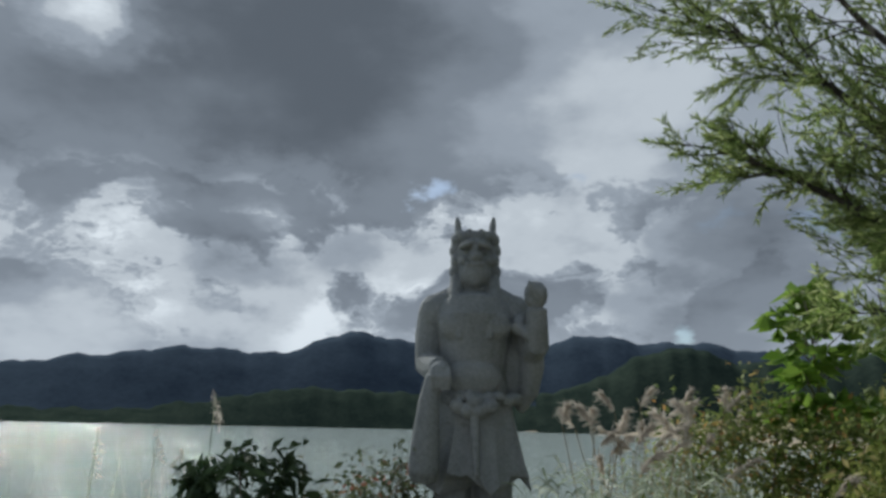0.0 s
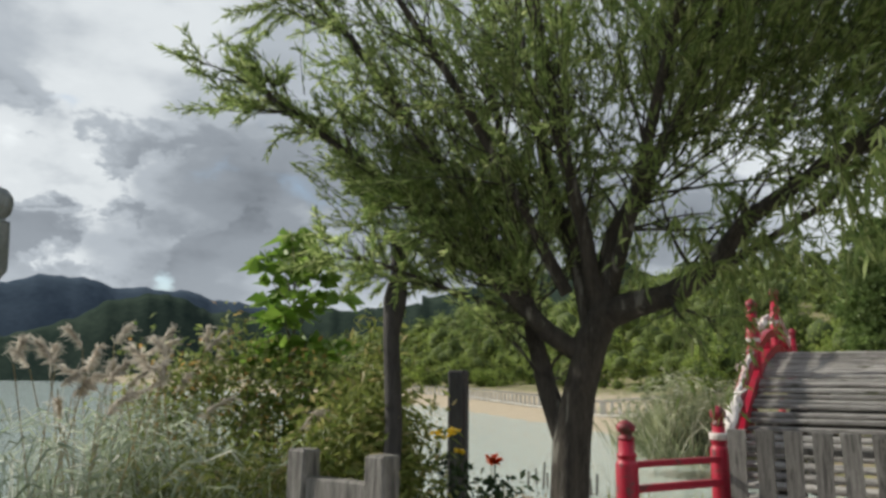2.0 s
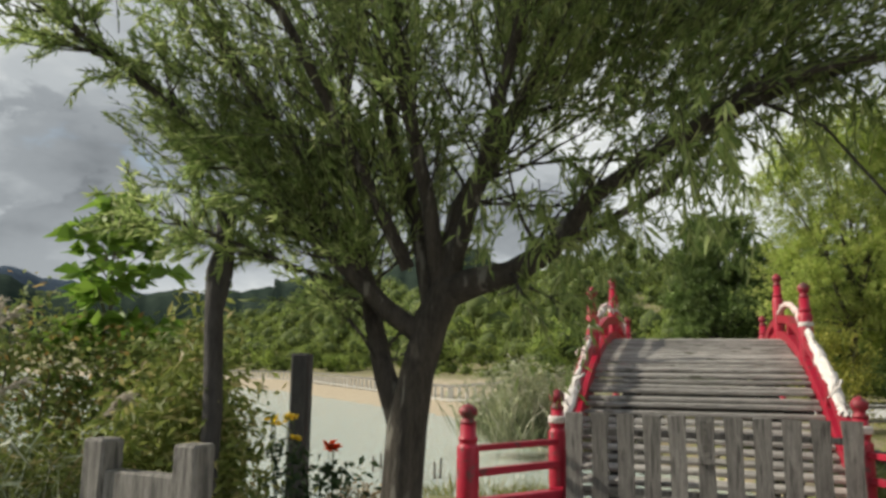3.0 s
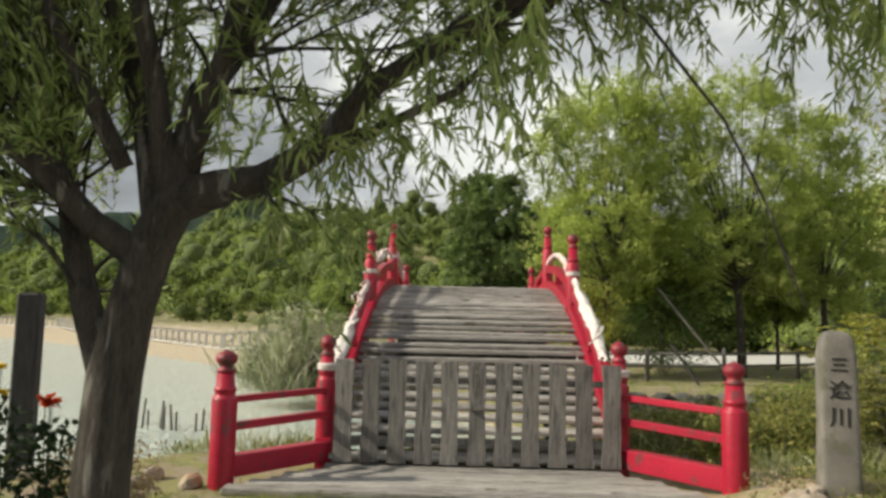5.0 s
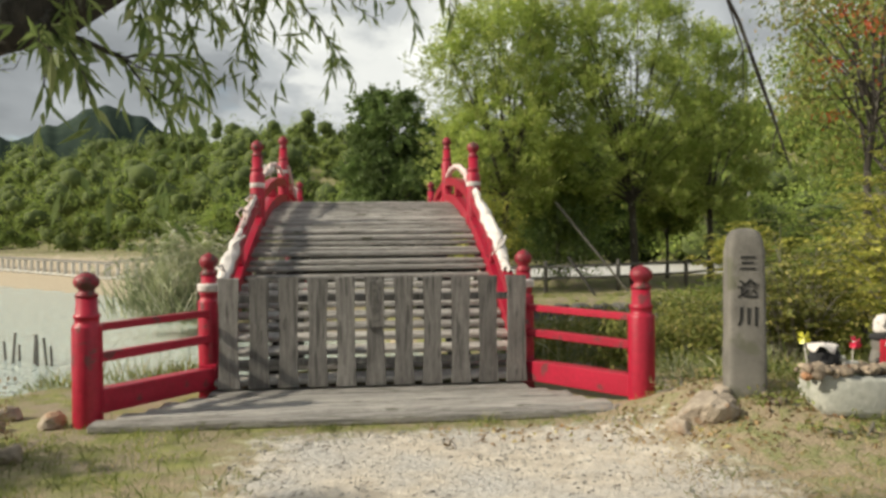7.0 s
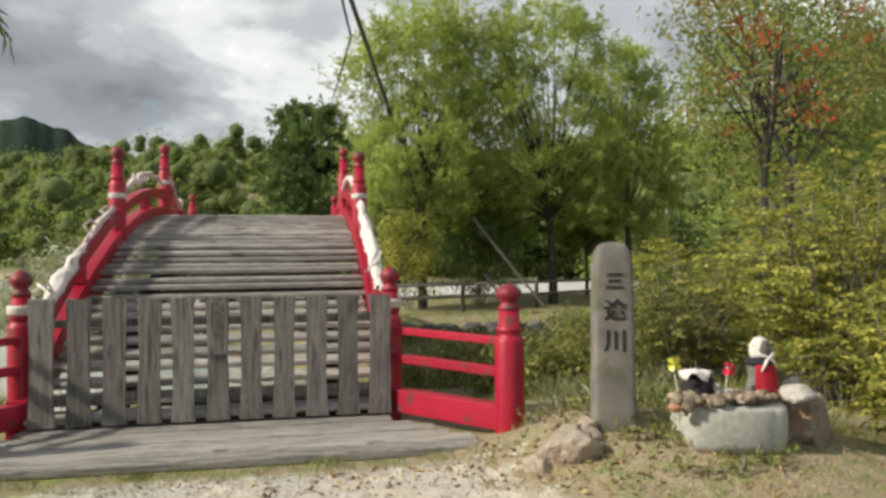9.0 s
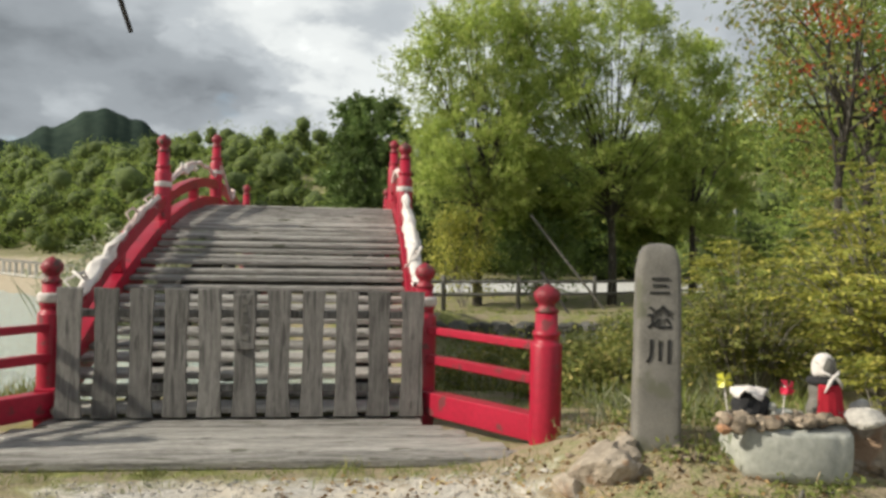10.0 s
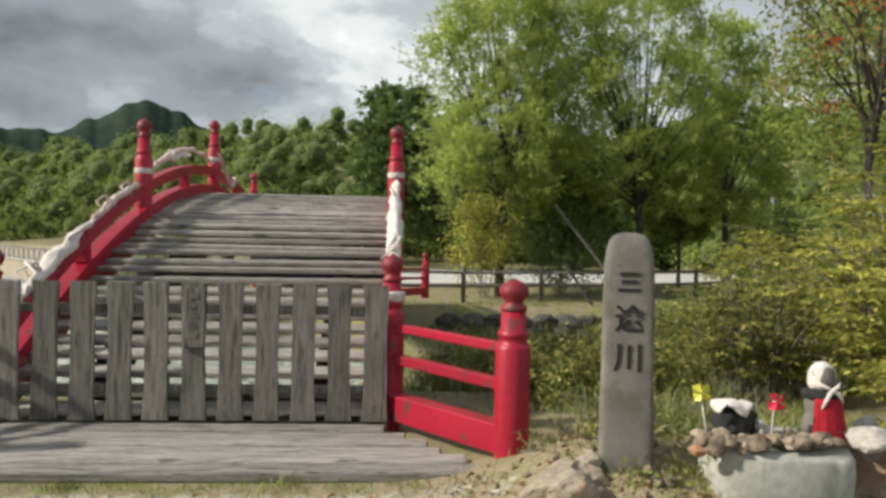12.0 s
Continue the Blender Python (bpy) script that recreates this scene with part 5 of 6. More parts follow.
# thicket on the right of the path
layered_shrub("yellow_shrub", (6.0, -0.2), 1.3, 2.35, 64, L_SHRUB, "dense shrub with tiers of small yellow-green leaves", 51)
layered_shrub("yellow_shrub", (7.1, 1.0), 1.6, 3.0, 66, L_SHRUB, "tall shrub turning yellow", 52, 0.085)
layered_shrub("yellow_shrub", (5.5, -1.7), 0.85, 1.25, 42, L_SHRUB, "low spreading shrub with bright yellow leaves", 54, 0.085)
layered_shrub("olive_shrub", (5.15, 1.3), 0.85, 1.45, 40, L_OLIVE, "leafy olive shrub with pale stems", 53, 0.065)
layered_shrub("olive_shrub", (5.9, 2.5), 1.0, 2.0, 40, L_OLIVE, "thin shrub with olive and brown leaves", 58, 0.07)
layered_shrub("olive_shrub", (4.25, 2.4), 0.8, 1.0, 24, L_OLIVE, "low olive shrub on the stream bank", 59, 0.06)
layered_shrub("green_shrub", (7.6, 4.2), 1.7, 2.7, 40, L_FOREST, "green shrub behind the thicket", 55, 0.10, reach=0.45)
layered_shrub("green_shrub", (10.5, 6.5), 2.3, 3.3, 40, L_FOREST, "green shrub behind the thicket", 56, 0.13, reach=0.6)
layered_shrub("yellow_shrub", (13.2, 17.2), 1.7, 2.6, 46, L_SHRUB, "sunlit yellow-green bush by the fence", 305, 0.15, reach=0.55)
layered_shrub("green_shrub", (14.2, 11), 2.6, 3.4, 40, L_FOREST, "green shrub near the fence", 57, 0.15, reach=0.7)
rowan = leafy_tree("rowan_tree", (7.2, 3.0, float(height(7.2, 3.0))), (7.7, 3.0, 4.5), (1.7, 1.6, 1.9), 70, 60, 0.20, 0.11, L_RUST, BARK, "thin airy tree with dark limbs and red berry clusters", 61, 0.06, boughs=22)
berries = Heap()
for k in range(16):
    d = unit(rng, 1)[0]
    o = np.array([0.5, 0.0, 4.5 - float(height(7.2, 3.0))]) + d * np.array([1.6, 1.5, 1.7]) * rng.uniform(0.5, 1.0)
    b = o + rng.normal(size=(46, 3)) * np.array([0.15, 0.15, 0.07])
    berries.leaves(b, unit(rng, 46), 0.07, 0.045, 0.1, rng)
tagged(berries.out("berry_cluster", L_BERRY, rowan), "red berry clusters and reddened leaves", kind="stuff")
leafy_tree("rowan_tree", (9.6, 5.6, float(height(9.6, 5.6))), (9.9, 5.8, 4.6), (2.0, 2.0, 2.1), 90, 70, 0.24, 0.12, L_FOREST, BARK, "thin green tree beginning to turn yellow", 62, 0.07, boughs=20)
leafy_tree("broadleaf_tree", (12.5, 9.5, float(height(12.5, 9.5))), (12.8, 9.8, 5.2), (3.0, 2.6, 3.0), 150, 90, 0.35, 0.14, L_FOREST, BARK, "green tree behind the thicket", 63, 0.12)
leafy_tree("broadleaf_tree", (20, 16, float(height(20, 16))), (20, 16, 6), (4.0, 3.4, 4.0), 170, 100, 0.45, 0.18, L_FOREST, BARK, "green tree behind the thicket", 64, 0.15)

for i, (x, y, z, r, m) in enumerate(((3.1, 1.3, 0.0, 0.5, L_OLIVE), (3.9, 1.5, 0.05, 0.6, L_OLIVE), (2.6, 2.6, -0.1, 0.7, L_OLIVE), (3.6, 3.6, -0.1, 0.8, L_OLIVE), (5.0, 4.2, 0.1, 0.9, L_OLIVE), (6.2, 5.6, 0.2, 1.0, L_FOREST))):
    scrub("bank_weeds", (x, y, z), (r, r * 0.8, 0.55), 90, 34, 0.10, 0.075, m, "leafy olive weeds filling the stream bank", 660 + i, 12, group="weeds on the stream bank")

# ---- grasses ----
def tuft(h, rng, x, y, n, tall, spread, width=0.012, z=None, lean=0.35):
    bx = x + rng.normal(size=n) * spread
    by = y + rng.normal(size=n) * spread
    bz = height(bx, by) if z is None else np.full(n, z)
    way = np.stack([rng.normal(size=n) * lean, rng.normal(size=n) * lean, np.ones(n)], -1)
    h.leaves(np.stack([bx, by, bz - 0.01], -1), way, tall, width, 0.18, rng)


rng = np.random.default_rng(71)
short, dry, reeds = Heap(), Heap(), Heap()
for k in range(900):
    x, y = rng.uniform(-6.3, 9), rng.uniform(-10, 2.4)
    on_path = min(x + 1.35 - 0.1 * (y + 7), 2.3 + 0.25 * (-y - 3) - x, -1.55 - y) > 0.12
    on_deck = -1.35 < y < 0.4 and abs(x) < 2.3
    if on_path or on_deck:
        continue
    (tuft(dry, rng, x, y, 14, 0.10, 0.10, 0.006, None, 0.9) if x > 1.8 and y < -1.2 and rng.uniform() < 0.6 else tuft(short, rng, x, y, 26, rng.uniform(0.07, 0.17), 0.12, 0.007))
for k in range(110):                                    # scattered tufts on the bare edge
    tuft(short, rng, rng.uniform(-3.4, -1.2), rng.uniform(-4.6, -1.2), 22, rng.uniform(0.05, 0.13), 0.07, 0.007, None, 0.6)
for k in range(70):                                     # the strip along the platform's front edge
    tuft(short, rng, rng.uniform(-2.2, 1.9), rng.normal(-1.36, 0.05), 14, 0.07, 0.05, 0.006)
for k in range(420):                                    # the gully and the banks
    x, y = rng.uniform(2.0, 16), rng.uniform(1.6, 11.4)
    tuft(short if rng.uniform() < 0.45 else reeds, rng, x, y, 26, rng.uniform(0.3, 0.65), 0.24, 0.018, None, 0.5)
for k in range(120):                                    # weeds behind the shrine
    tuft(short if k % 3 else reeds, rng, rng.uniform(3.0, 5.2), rng.uniform(-1.3, 1.0), 22, rng.uniform(0.18, 0.42), 0.14, 0.011, None, 0.5)
silver = Heap()
for k in range(250):                                    # long grass between willow and lake
    x, y = rng.uniform(-4.3, -2.3), rng.uniform(-6.8, -4.6)
    if x + 0.35 * (y + 6.8) < -2.55:
        tuft(silver, rng, x, y, 24, rng.uniform(0.65, 1.2), 0.13, 0.013, None, 0.26)
    else:
        tuft(short, rng, x, y, 22, rng.uniform(0.4, 0.8), 0.13, 0.012, None, 0.3)
tagged(silver.out("long_grass", L_SILVER), "long silvery green grass between lake and willow", "grass", kind="stuff")
for k in range(420):                                    # dead stalks and weeds by the marker
    x, y = rng.uniform(1.7, 6.0), rng.uniform(-4.6, -1.3)
    tuft(dry if rng.uniform() < 0.7 else short, rng, x, y, 14, rng.uniform(0.05, 0.13), 0.10, 0.006, None, 1.0)
for k in range(60):
    x, y = rng.uniform(-4.3, -1.9), rng.uniform(0.8, 2.3)
    tuft(short, rng, x, y, 26, rng.uniform(0.2, 0.45), 0.14, 0.012)
for k in range(260):                                    # far bank, both sides
    x, y = rng.uniform(-8, 26), rng.uniform(13.6, 17.5)
    tuft(reeds if x < 0 else short, rng, x, y, 16, rng.uniform(0.1, 0.24) * (4.0 if x < -2 else 1), 0.25, 0.03)
clump = Heap()
for k in range(70):                                     # tall pale clump by the bridge
    x, y = rng.normal(-4.5, 0.75), rng.normal(12.6, 0.6)
    tall = rng.uniform(1.5, 2.5) * (1 - 0.10 * abs(x + 4.5))
    tuft(clump, rng, x, y, 44, tall, 0.26, 0.034, -0.5, 0.34)
    n = 26
    o = np.stack([x + rng.normal(size=n) * 0.3, y + rng.normal(size=n) * 0.3, -0.5 + tall * rng.uniform(0.55, 1.05, n)], -1)
    clump.leaves(o, np.stack([rng.normal(size=n), rng.normal(size=n), rng.uniform(-0.3, 0.8, n)], -1), 0.36, 0.05, 0.4, rng)
tagged(clump.out("tall_reeds", L_REED), "tall pale cream clump of reeds by the bridge", "reeds", kind="stuff")
tagged(short.out("grass", L_GRASS), "short green grass on the banks and path edges", "grass", kind="stuff")
tagged(dry.out("dry_grass", L_STRAW), "dead straw and fallen stalks beside the path", "grass", kind="stuff")
tagged(reeds.out("reeds", L_REED), "pale reeds on the stream banks", "reeds", kind="stuff")


def pampas(x, y, tall, n_plumes, seed):
    rng = np.random.default_rng(seed)
    root = empty("pampas_clump", pose(x, y, 0), "tall silver pampas grass with feathery plumes", "grass", "pampas by the lake")
    blades = Heap()
    n = 230
    b = np.stack([rng.normal(size=n) * 0.16, rng.normal(size=n) * 0.16, np.zeros(n)], -1)
    blades.leaves(b, np.stack([rng.normal(size=n) * 0.22, rng.normal(size=n) * 0.22, np.ones(n)], -1), tall * 0.82, 0.018, 0.16, rng)
    m = 190
    b2 = np.stack([rng.normal(size=m) * 0.28, rng.normal(size=m) * 0.28, rng.uniform(0.4, 0.85, m) * tall], -1)
    blades.leaves(b2, np.stack([rng.normal(size=m), rng.normal(size=m), rng.uniform(-0.2, 0.9, m)], -1), 0.36, 0.014, 0.5, rng)
    blades.out("foliage", L_SILVER, root)
    for k in range(n_plumes):
        o = np.array([rng.normal() * 0.12, rng.normal() * 0.12, 0])
        e = o + np.array([rng.normal() * 0.24, rng.normal() * 0.24, tall * rng.uniform(0.86, 1.08)])
        side = np.array([rng.normal() * 0.09 + 0.07, rng.normal() * 0.09, 0])
        st = Heap()
        st.tube([o, (o + e) / 2 + rng.normal(size=3) * 0.02, e], [0.005, 0.004, 0.003], 5)
        stalk = st.out("stalk", L_STRAW, root)
        plume = Heap()
        q = rng.uniform(0, 1, 120)[:, None]
        line = e + q * (np.array([0, 0, 0.19]) + side) - np.array([0, 0, 0.07]) * q * q
        plume.leaves(line, rng.normal(size=(120, 3)) * 0.35 + side * 7 + np.array([0, 0, 0.7]), 0.09, 0.009, 0.3, rng)
        plume.out("plume", L_PLUME, stalk)


for i, (x, y, t, k) in enumerate(((-3.95, -6.50, 1.64, 6), (-3.75, -6.15, 1.60, 5), (-4.2, -6.0, 1.70, 6), (-4.4, -5.5, 1.74, 6), (-3.6, -5.75, 1.5, 4), (-4.8, -5.1, 1.8, 5))):
    pampas(x, y, t, k, 80 + i)

# weeds and turning shrubs between the lake and the willow
scrub("turning_shrub", (-4.6, -4.7, 1.15), (0.75, 0.6, 0.85), 110, 40, 0.12, 0.07, L_WEED, "shrub with orange and yellow autumn leaves", 91, 14, group="lakeside shrubs")
scrub("turning_shrub", (-3.9, -4.0, 1.05), (0.7, 0.6, 0.9), 110, 40, 0.12, 0.07, L_WEED, "tall weedy shrub turning orange", 92, 14, group="lakeside shrubs")
scrub("turning_shrub", (-4.6, -2.7, 0.75), (0.55, 0.5, 0.75), 90, 40, 0.12, 0.07, L_WEED, "low shrub with yellow leaves beside the lake", 93, 12, group="lakeside shrubs")
scrub("lakeside_weeds", (-2.75, -5.15, 0.95), (0.40, 0.35, 0.95), 130, 40, 0.10, 0.09, L_GRASS, "tall leafy weeds climbing the dead trunk", 99, 12, 0.3, group="lakeside shrubs")
scrub("lakeside_weeds", (-3.2, -5.0, 0.65), (0.7, 0.7, 0.62), 100, 46, 0.12, 0.09, L_GRASS, "leafy green weeds by the wooden stand", 94, 12, 0.25, group="lakeside shrubs")
scrub("lakeside_weeds", (-3.7, -5.6, 0.6), (0.7, 0.6, 0.6), 100, 46, 0.12, 0.10, L_GRASS, "leafy green weeds by the pampas", 95, 12, 0.2, group="lakeside shrubs")
scrub("lakeside_weeds", (-3.7, -4.1, 0.5), (0.5, 0.5, 0.55), 90, 46, 0.12, 0.09, L_GRASS, "leafy green weeds behind the willow", 96, 12, 0.25, group="lakeside shrubs")
scrub("dark_bush", (-4.55, -8.50, 1.05), (0.36, 0.36, 0.50), 46, 22, 0.05, 0.16, L_RHODO, "dark leathery evergreen bush by the lake", 97, 12, 0.32, droop=0.2)
scrub("red_stemmed_bush", (-4.5, -7.72, 0.95), (0.42, 0.36, 0.55), 80, 30, 0.08, 0.055, L_REDDISH, "small dark bush with reddish stems", 98, 20, 0.5)
sparse, heads = Heap(), Heap()
for k in range(120):
    x, y, tall = rng.uniform(-6.3, -4.9), rng.uniform(-11.5, -8.5), rng.uniform(0.9, 1.7)
    tuft(sparse, rng, x, y, 9, tall, 0.12, 0.007, 0.0, 0.14)
    if k % 3 == 0:
        n = 40
        e = np.array([x + rng.normal() * 0.1, y + rng.normal() * 0.1, tall * 1.12])
        q = rng.uniform(0, 1, n)[:, None]
        heads.leaves(e + q * np.array([0.05, 0.06, -0.22]), rng.normal(size=(n, 3)) * 0.5 + np.array([0.2, 0.3, 0.3]), 0.05, 0.007, 0.3, rng)
        sparse.tube([(x, y, 0.0), (e[0], e[1], e[2] * 0.6), e + np.array([0.02, 0.02, 0.0])], [0.004, 0.003, 0.002], 4)
tagged(heads.out("reed_plumes", L_PLUME), "pale feathery reed heads over the water", "reeds", kind="stuff")
for k in range(9):
    tuft(sparse, rng, rng.uniform(-3.6, -2.2), rng.uniform(1.0, 2.2), 3, rng.uniform(0.9, 1.5), 0.1, 0.006, -0.3, 0.12)
tagged(sparse.out("lakeside_stalks", L_SILVER), "sparse pale stalks standing at the water's edge", "grass", kind="stuff")

# the big-leaved sapling
sap = empty("broadleaf_sapling", pose(-4.42, -3.95, 0), "tall sapling with large bright green leaves", "sapling")
stem, big = Heap(), Heap()
rng = np.random.default_rng(101)
stem.tube([(0, 0, -0.05), (0.03, 0, 1.0), (0, 0.02, 1.9), (-0.02, 0, 2.7)], [0.022, 0.02, 0.015, 0.008], 7)
for k in range(58):
    z = rng.uniform(1.15, 2.75)
    a = rng.uniform(0, 6.28)
    r = rng.uniform(0.15, 0.5) * (1.15 - 0.35 * (z - 1.4))
    e = np.array([math.cos(a) * r, math.sin(a) * r, z + 0.12])
    stem.tube([(0, 0, z - 0.1), e], [0.008, 0.004], 5)
    m = 9
    aa = rng.uniform(0, 6.28, m)
    big.leaves(np.tile(e, (m, 1)), np.stack([np.cos(aa), np.sin(aa), rng.uniform(-0.25, 0.45, m)], -1), 0.23, 0.12, 0.25, rng)
stem.out("stem", BARK_PALE, sap, smooth=True)
big.out("leaves", L_MAG, sap)



# ---- fence and road beyond the stream ----
fence = empty("timber_fence", pose(3.65, 17.7, float(height(3.65, 17.7))), "grey timber fence with two rails along the road", "fence")
line = [(-4.4, 15.9), (-1.7, 16.3), (0.95, 16.9), (3.65, 17.7), (6.33, 18.6), (9.24, 19.3), (12.3, 20.3), (15.3, 21.6), (18.2, 23.2), (21, 25)]
base_z = float(height(3.65, 17.7))
fpost = part("post", lathe([(0.075, -0.2), (0.075, 1.12), (0.05, 1.16)], 10), WOOD_RAIL, fence, smooth=True)
for i, (x, y) in enumerate(line):
    o = fpost if i == 0 else again(fpost, Matrix())
    o.matrix_basis = pose(x - 3.65, y - 17.7, float(height(x, y)) - base_z)
for a, b in zip(line, line[1:]):
    for dz in (0.95, 0.52):
        p = (a[0] - 3.65, a[1] - 17.7, float(height(*a)) - base_z + dz)
        q = (b[0] - 3.65, b[1] - 17.7, float(height(*b)) - base_z + dz)
        r = part("rail", lathe([(0.05, -0.5), (0.05, 0.5)], 8), WOOD_RAIL, fence, smooth=True)
        m = between(p, q)
        r.matrix_basis = m @ Matrix.Rotation(radians(90), 4, "Y") @ Matrix.Diagonal((1, 1, (Vector(q) - Vector(p)).length, 1))

xs = np.linspace(-6, 120, 64)
rows = []
for off in np.linspace(0, 15, 12):
    yy = 22.5 + 0.16 * xs + off + 0.0012 * xs * xs
    rows.append(np.stack([xs, yy, height(xs, yy) + 0.03], -1))
v = np.stack(rows)
ids = np.arange(v.shape[0] * v.shape[1]).reshape(v.shape[0], v.shape[1])
q = np.stack([ids[:-1, :-1], ids[:-1, 1:], ids[1:, 1:], ids[1:, :-1]], -1).reshape(-1, 4)
tagged(mesh_from("road", v.reshape(-1, 3), q, ASPHALT, smooth=True), "pale grey road behind the timber fence", "road", kind="structure")

lamp = empty("street_pole", pose(19.1, 28.1, float(height(19.1, 28.1))), "thin pale metal street pole", "pole")
part("pole", lathe([(0.10, -0.1), (0.10, 2.2), (0.07, 2.25), (0.05, 9.0)], 10), METAL_PALE, lamp, smooth=True)
part("collar", lathe([(0.15, 0.0), (0.15, 1.1), (0.11, 1.15)], 10), METAL_PALE, lamp, smooth=True)


def pole_between(name, a, b, r, material, label, category):
    v_, f_ = tube_arrays([a, ((Vector(a) + Vector(b)) / 2)[:], b], [r, r * 0.95, r * 0.85], 8)
    return tagged(mesh_from(name, [tuple(p) for p in v_], f_, material, smooth=True), label, category)


pole_between("tree_prop", (6.8, 19.0, 2.96), (9.5, 18.75, float(height(9.5, 18.75)) - 0.1), 0.05, WOOD_RAIL, "long pole leaning as a prop against the tree", "prop")
pole_between("tree_prop", (6.95, 17.9, 1.0), (7.85, 17.5, float(height(7.85, 17.5)) - 0.1), 0.05, WOOD_DARK, "short dark pole leaning on the fence", "prop")

# ---- stone wall of the far bank ----
wall = empty("bank_wall", pose(3, 12.15, 0), "dark stone retaining wall of the stream bank", "wall", kind="structure")
rng = np.random.default_rng(111)
blocks = [rock_mesh("stone", (0.34, 0.2, 0.20), 20 + k, ROCK_DARK, parent=wall) for k in range(4)]
k = 0
for row in range(3):
    x = -0.6 + 0.2 * row
    while x < 12:
        m = pose(x, rng.uniform(-0.05, 0.05) + 0.12 * row + 0.03 * x, -0.98 + 0.30 * row, 0, 0, rng.uniform(-15, 15))
        if k < 4:
            blocks[k].matrix_basis = m
        else:
            again(blocks[k % 4], m)
        k += 1
        x += rng.uniform(0.52, 0.66)

# ---- guard rail along the far shore ----
shore_line = [(-9, 29.5), (-14.5, 36), (-41, 66), (-72, 88), (-130, 132), (-200, 184)]
guard = empty("shore_railing", pose(-14.5, 36, float(height(-14.5, 36))), "pale railing with white posts along the far shore", "railing")
gz = float(height(-14.5, 36))
gp = part("post", box((0.16, 0.16, 0.95), bevel=0.02), CONCRETE, guard)
first = True
for a, b in zip(shore_line, shore_line[1:]):
    A, B = np.array(a, float), np.array(b, float)
    L = np.linalg.norm(B - A)
    for s in np.arange(0, L, 1.15 if L < 50 else 2.2):
        x, y = A + (B - A) * s / L
        o = gp if first else again(gp, Matrix())
        first = False
        o.matrix_basis = pose(x + 14.5, y - 36, float(height(x, y)) - gz + 0.45)
    for dz, hz, mat_ in ((0.93, 0.16, WOOD_RAIL), (0.08, 0.12, CONCRETE)):
        p = (a[0] + 14.5, a[1] - 36, float(height(*a)) - gz + dz)
        q = (b[0] + 14.5, b[1] - 36, float(height(*b)) - gz + dz)
        r = part("rail", box(((Vector(q) - Vector(p)).length, 0.14, hz), bevel=0.01), mat_, guard)
        r.matrix_basis = between(p, q)

# ---- thin stakes standing in the shallows ----
rng = np.random.default_rng(161)
for k in range(11):
    x, y = -7.5 + 0.19 * k + rng.normal() * 0.08, 8.0 - 0.06 * k + rng.normal() * 0.5
    bed, tip = float(height(x, y)) - 0.2, WATER_Z + rng.uniform(0.30, 0.62)
    st = mesh_from("stake", *tube_arrays([(0, 0, bed), (rng.normal() * 0.02, 0, (bed + tip) / 2), (rng.normal() * 0.05, 0, tip)], [0.034, 0.032, 0.026], 8), WOOD_RAIL, smooth=True)
    st.matrix_basis = pose(x, y, 0)
    tagged(st, "thin weathered wooden stake in the shallow water", "stake", "stakes in the shallows")

# ---- by the lake: stand, posts, flowers ----
stand = empty("wooden_stand", pose(-2.515, -5.71, 0), "low grey wooden stand of two posts and a bar", "stand")
for x, y in ((-0.275, 0.03), (0.278, -0.026)):
    p = part("post", box((0.135, 0.135, 1.38), bevel=0.012), WOOD_GREY, stand)
    p.matrix_basis = pose(x, y, 0.585, 0, 0, -6)
b = part("bar", box((0.46, 0.09, 0.15), bevel=0.01), WOOD_GREY, stand)
b.matrix_basis = pose(0, 0, 1.06, 0, 0, -6)
b = part("bar", box((0.46, 0.09, 0.12), bevel=0.01), WOOD_GREY, stand)
b.matrix_basis = pose(0, 0, 0.4, 0, 0, -6)
dark = part("mooring_post", box((0.28, 0.28, 3.0), bevel=0.03), WOOD_DARK)
dark.matrix_basis = pose(-5.76, 1.57, 0.33, 0, 0, 12)
tagged(dark, "thick dark square post at the water's edge", "post")
dead = Heap()
dead.tube([(0, 0, -0.1), (0.01, 0, 0.8), (0.03, 0.0, 1.4), (0.0, 0, 1.9), (0.02, 0, 2.1), (0.045, 0, 2.25), (0.04, 0, 2.46)], [0.065, 0.055, 0.05, 0.048, 0.07, 0.05, 0.047], 12)
dead_post = dead.out("dead_trunk", WOOD_DARK, smooth=True)
dead_post.matrix_basis = pose(-2.45, -5.36, 0)
tagged(dead_post, "dark dead trunk among the weeds", "trunk")


def flowers(name, x, y, z, mat_, label, seed, count, size, spread):
    rng = np.random.default_rng(seed)
    root = empty(name, pose(x, y, 0), label, "flower")
    green = Heap()
    for k in range(count):
        e = np.array([rng.normal() * spread, rng.normal() * spread, z + rng.normal() * spread * 0.6])
        green.tube([(e[0] * 0.4, e[1] * 0.4, 0), e], [0.006, 0.004], 5)
        a = rng.uniform(0, 6.28, 16)
        bloom = Heap()
        bloom.leaves(np.tile(e, (16, 1)), np.stack([np.cos(a), np.sin(a), rng.uniform(-0.2, 0.8, 16)], -1), size, size * 0.5, 0.1, rng)
        bloom.out("bloom", mat_, root)
    n = 240
    green.leaves(np.stack([rng.normal(size=n) * 0.16, rng.normal(size=n) * 0.16, rng.uniform(0.05, z * 0.85, n)], -1), unit(rng, n), 0.11, 0.05, 0.2, rng)
    green.out("leaves", L_RHODO, root)


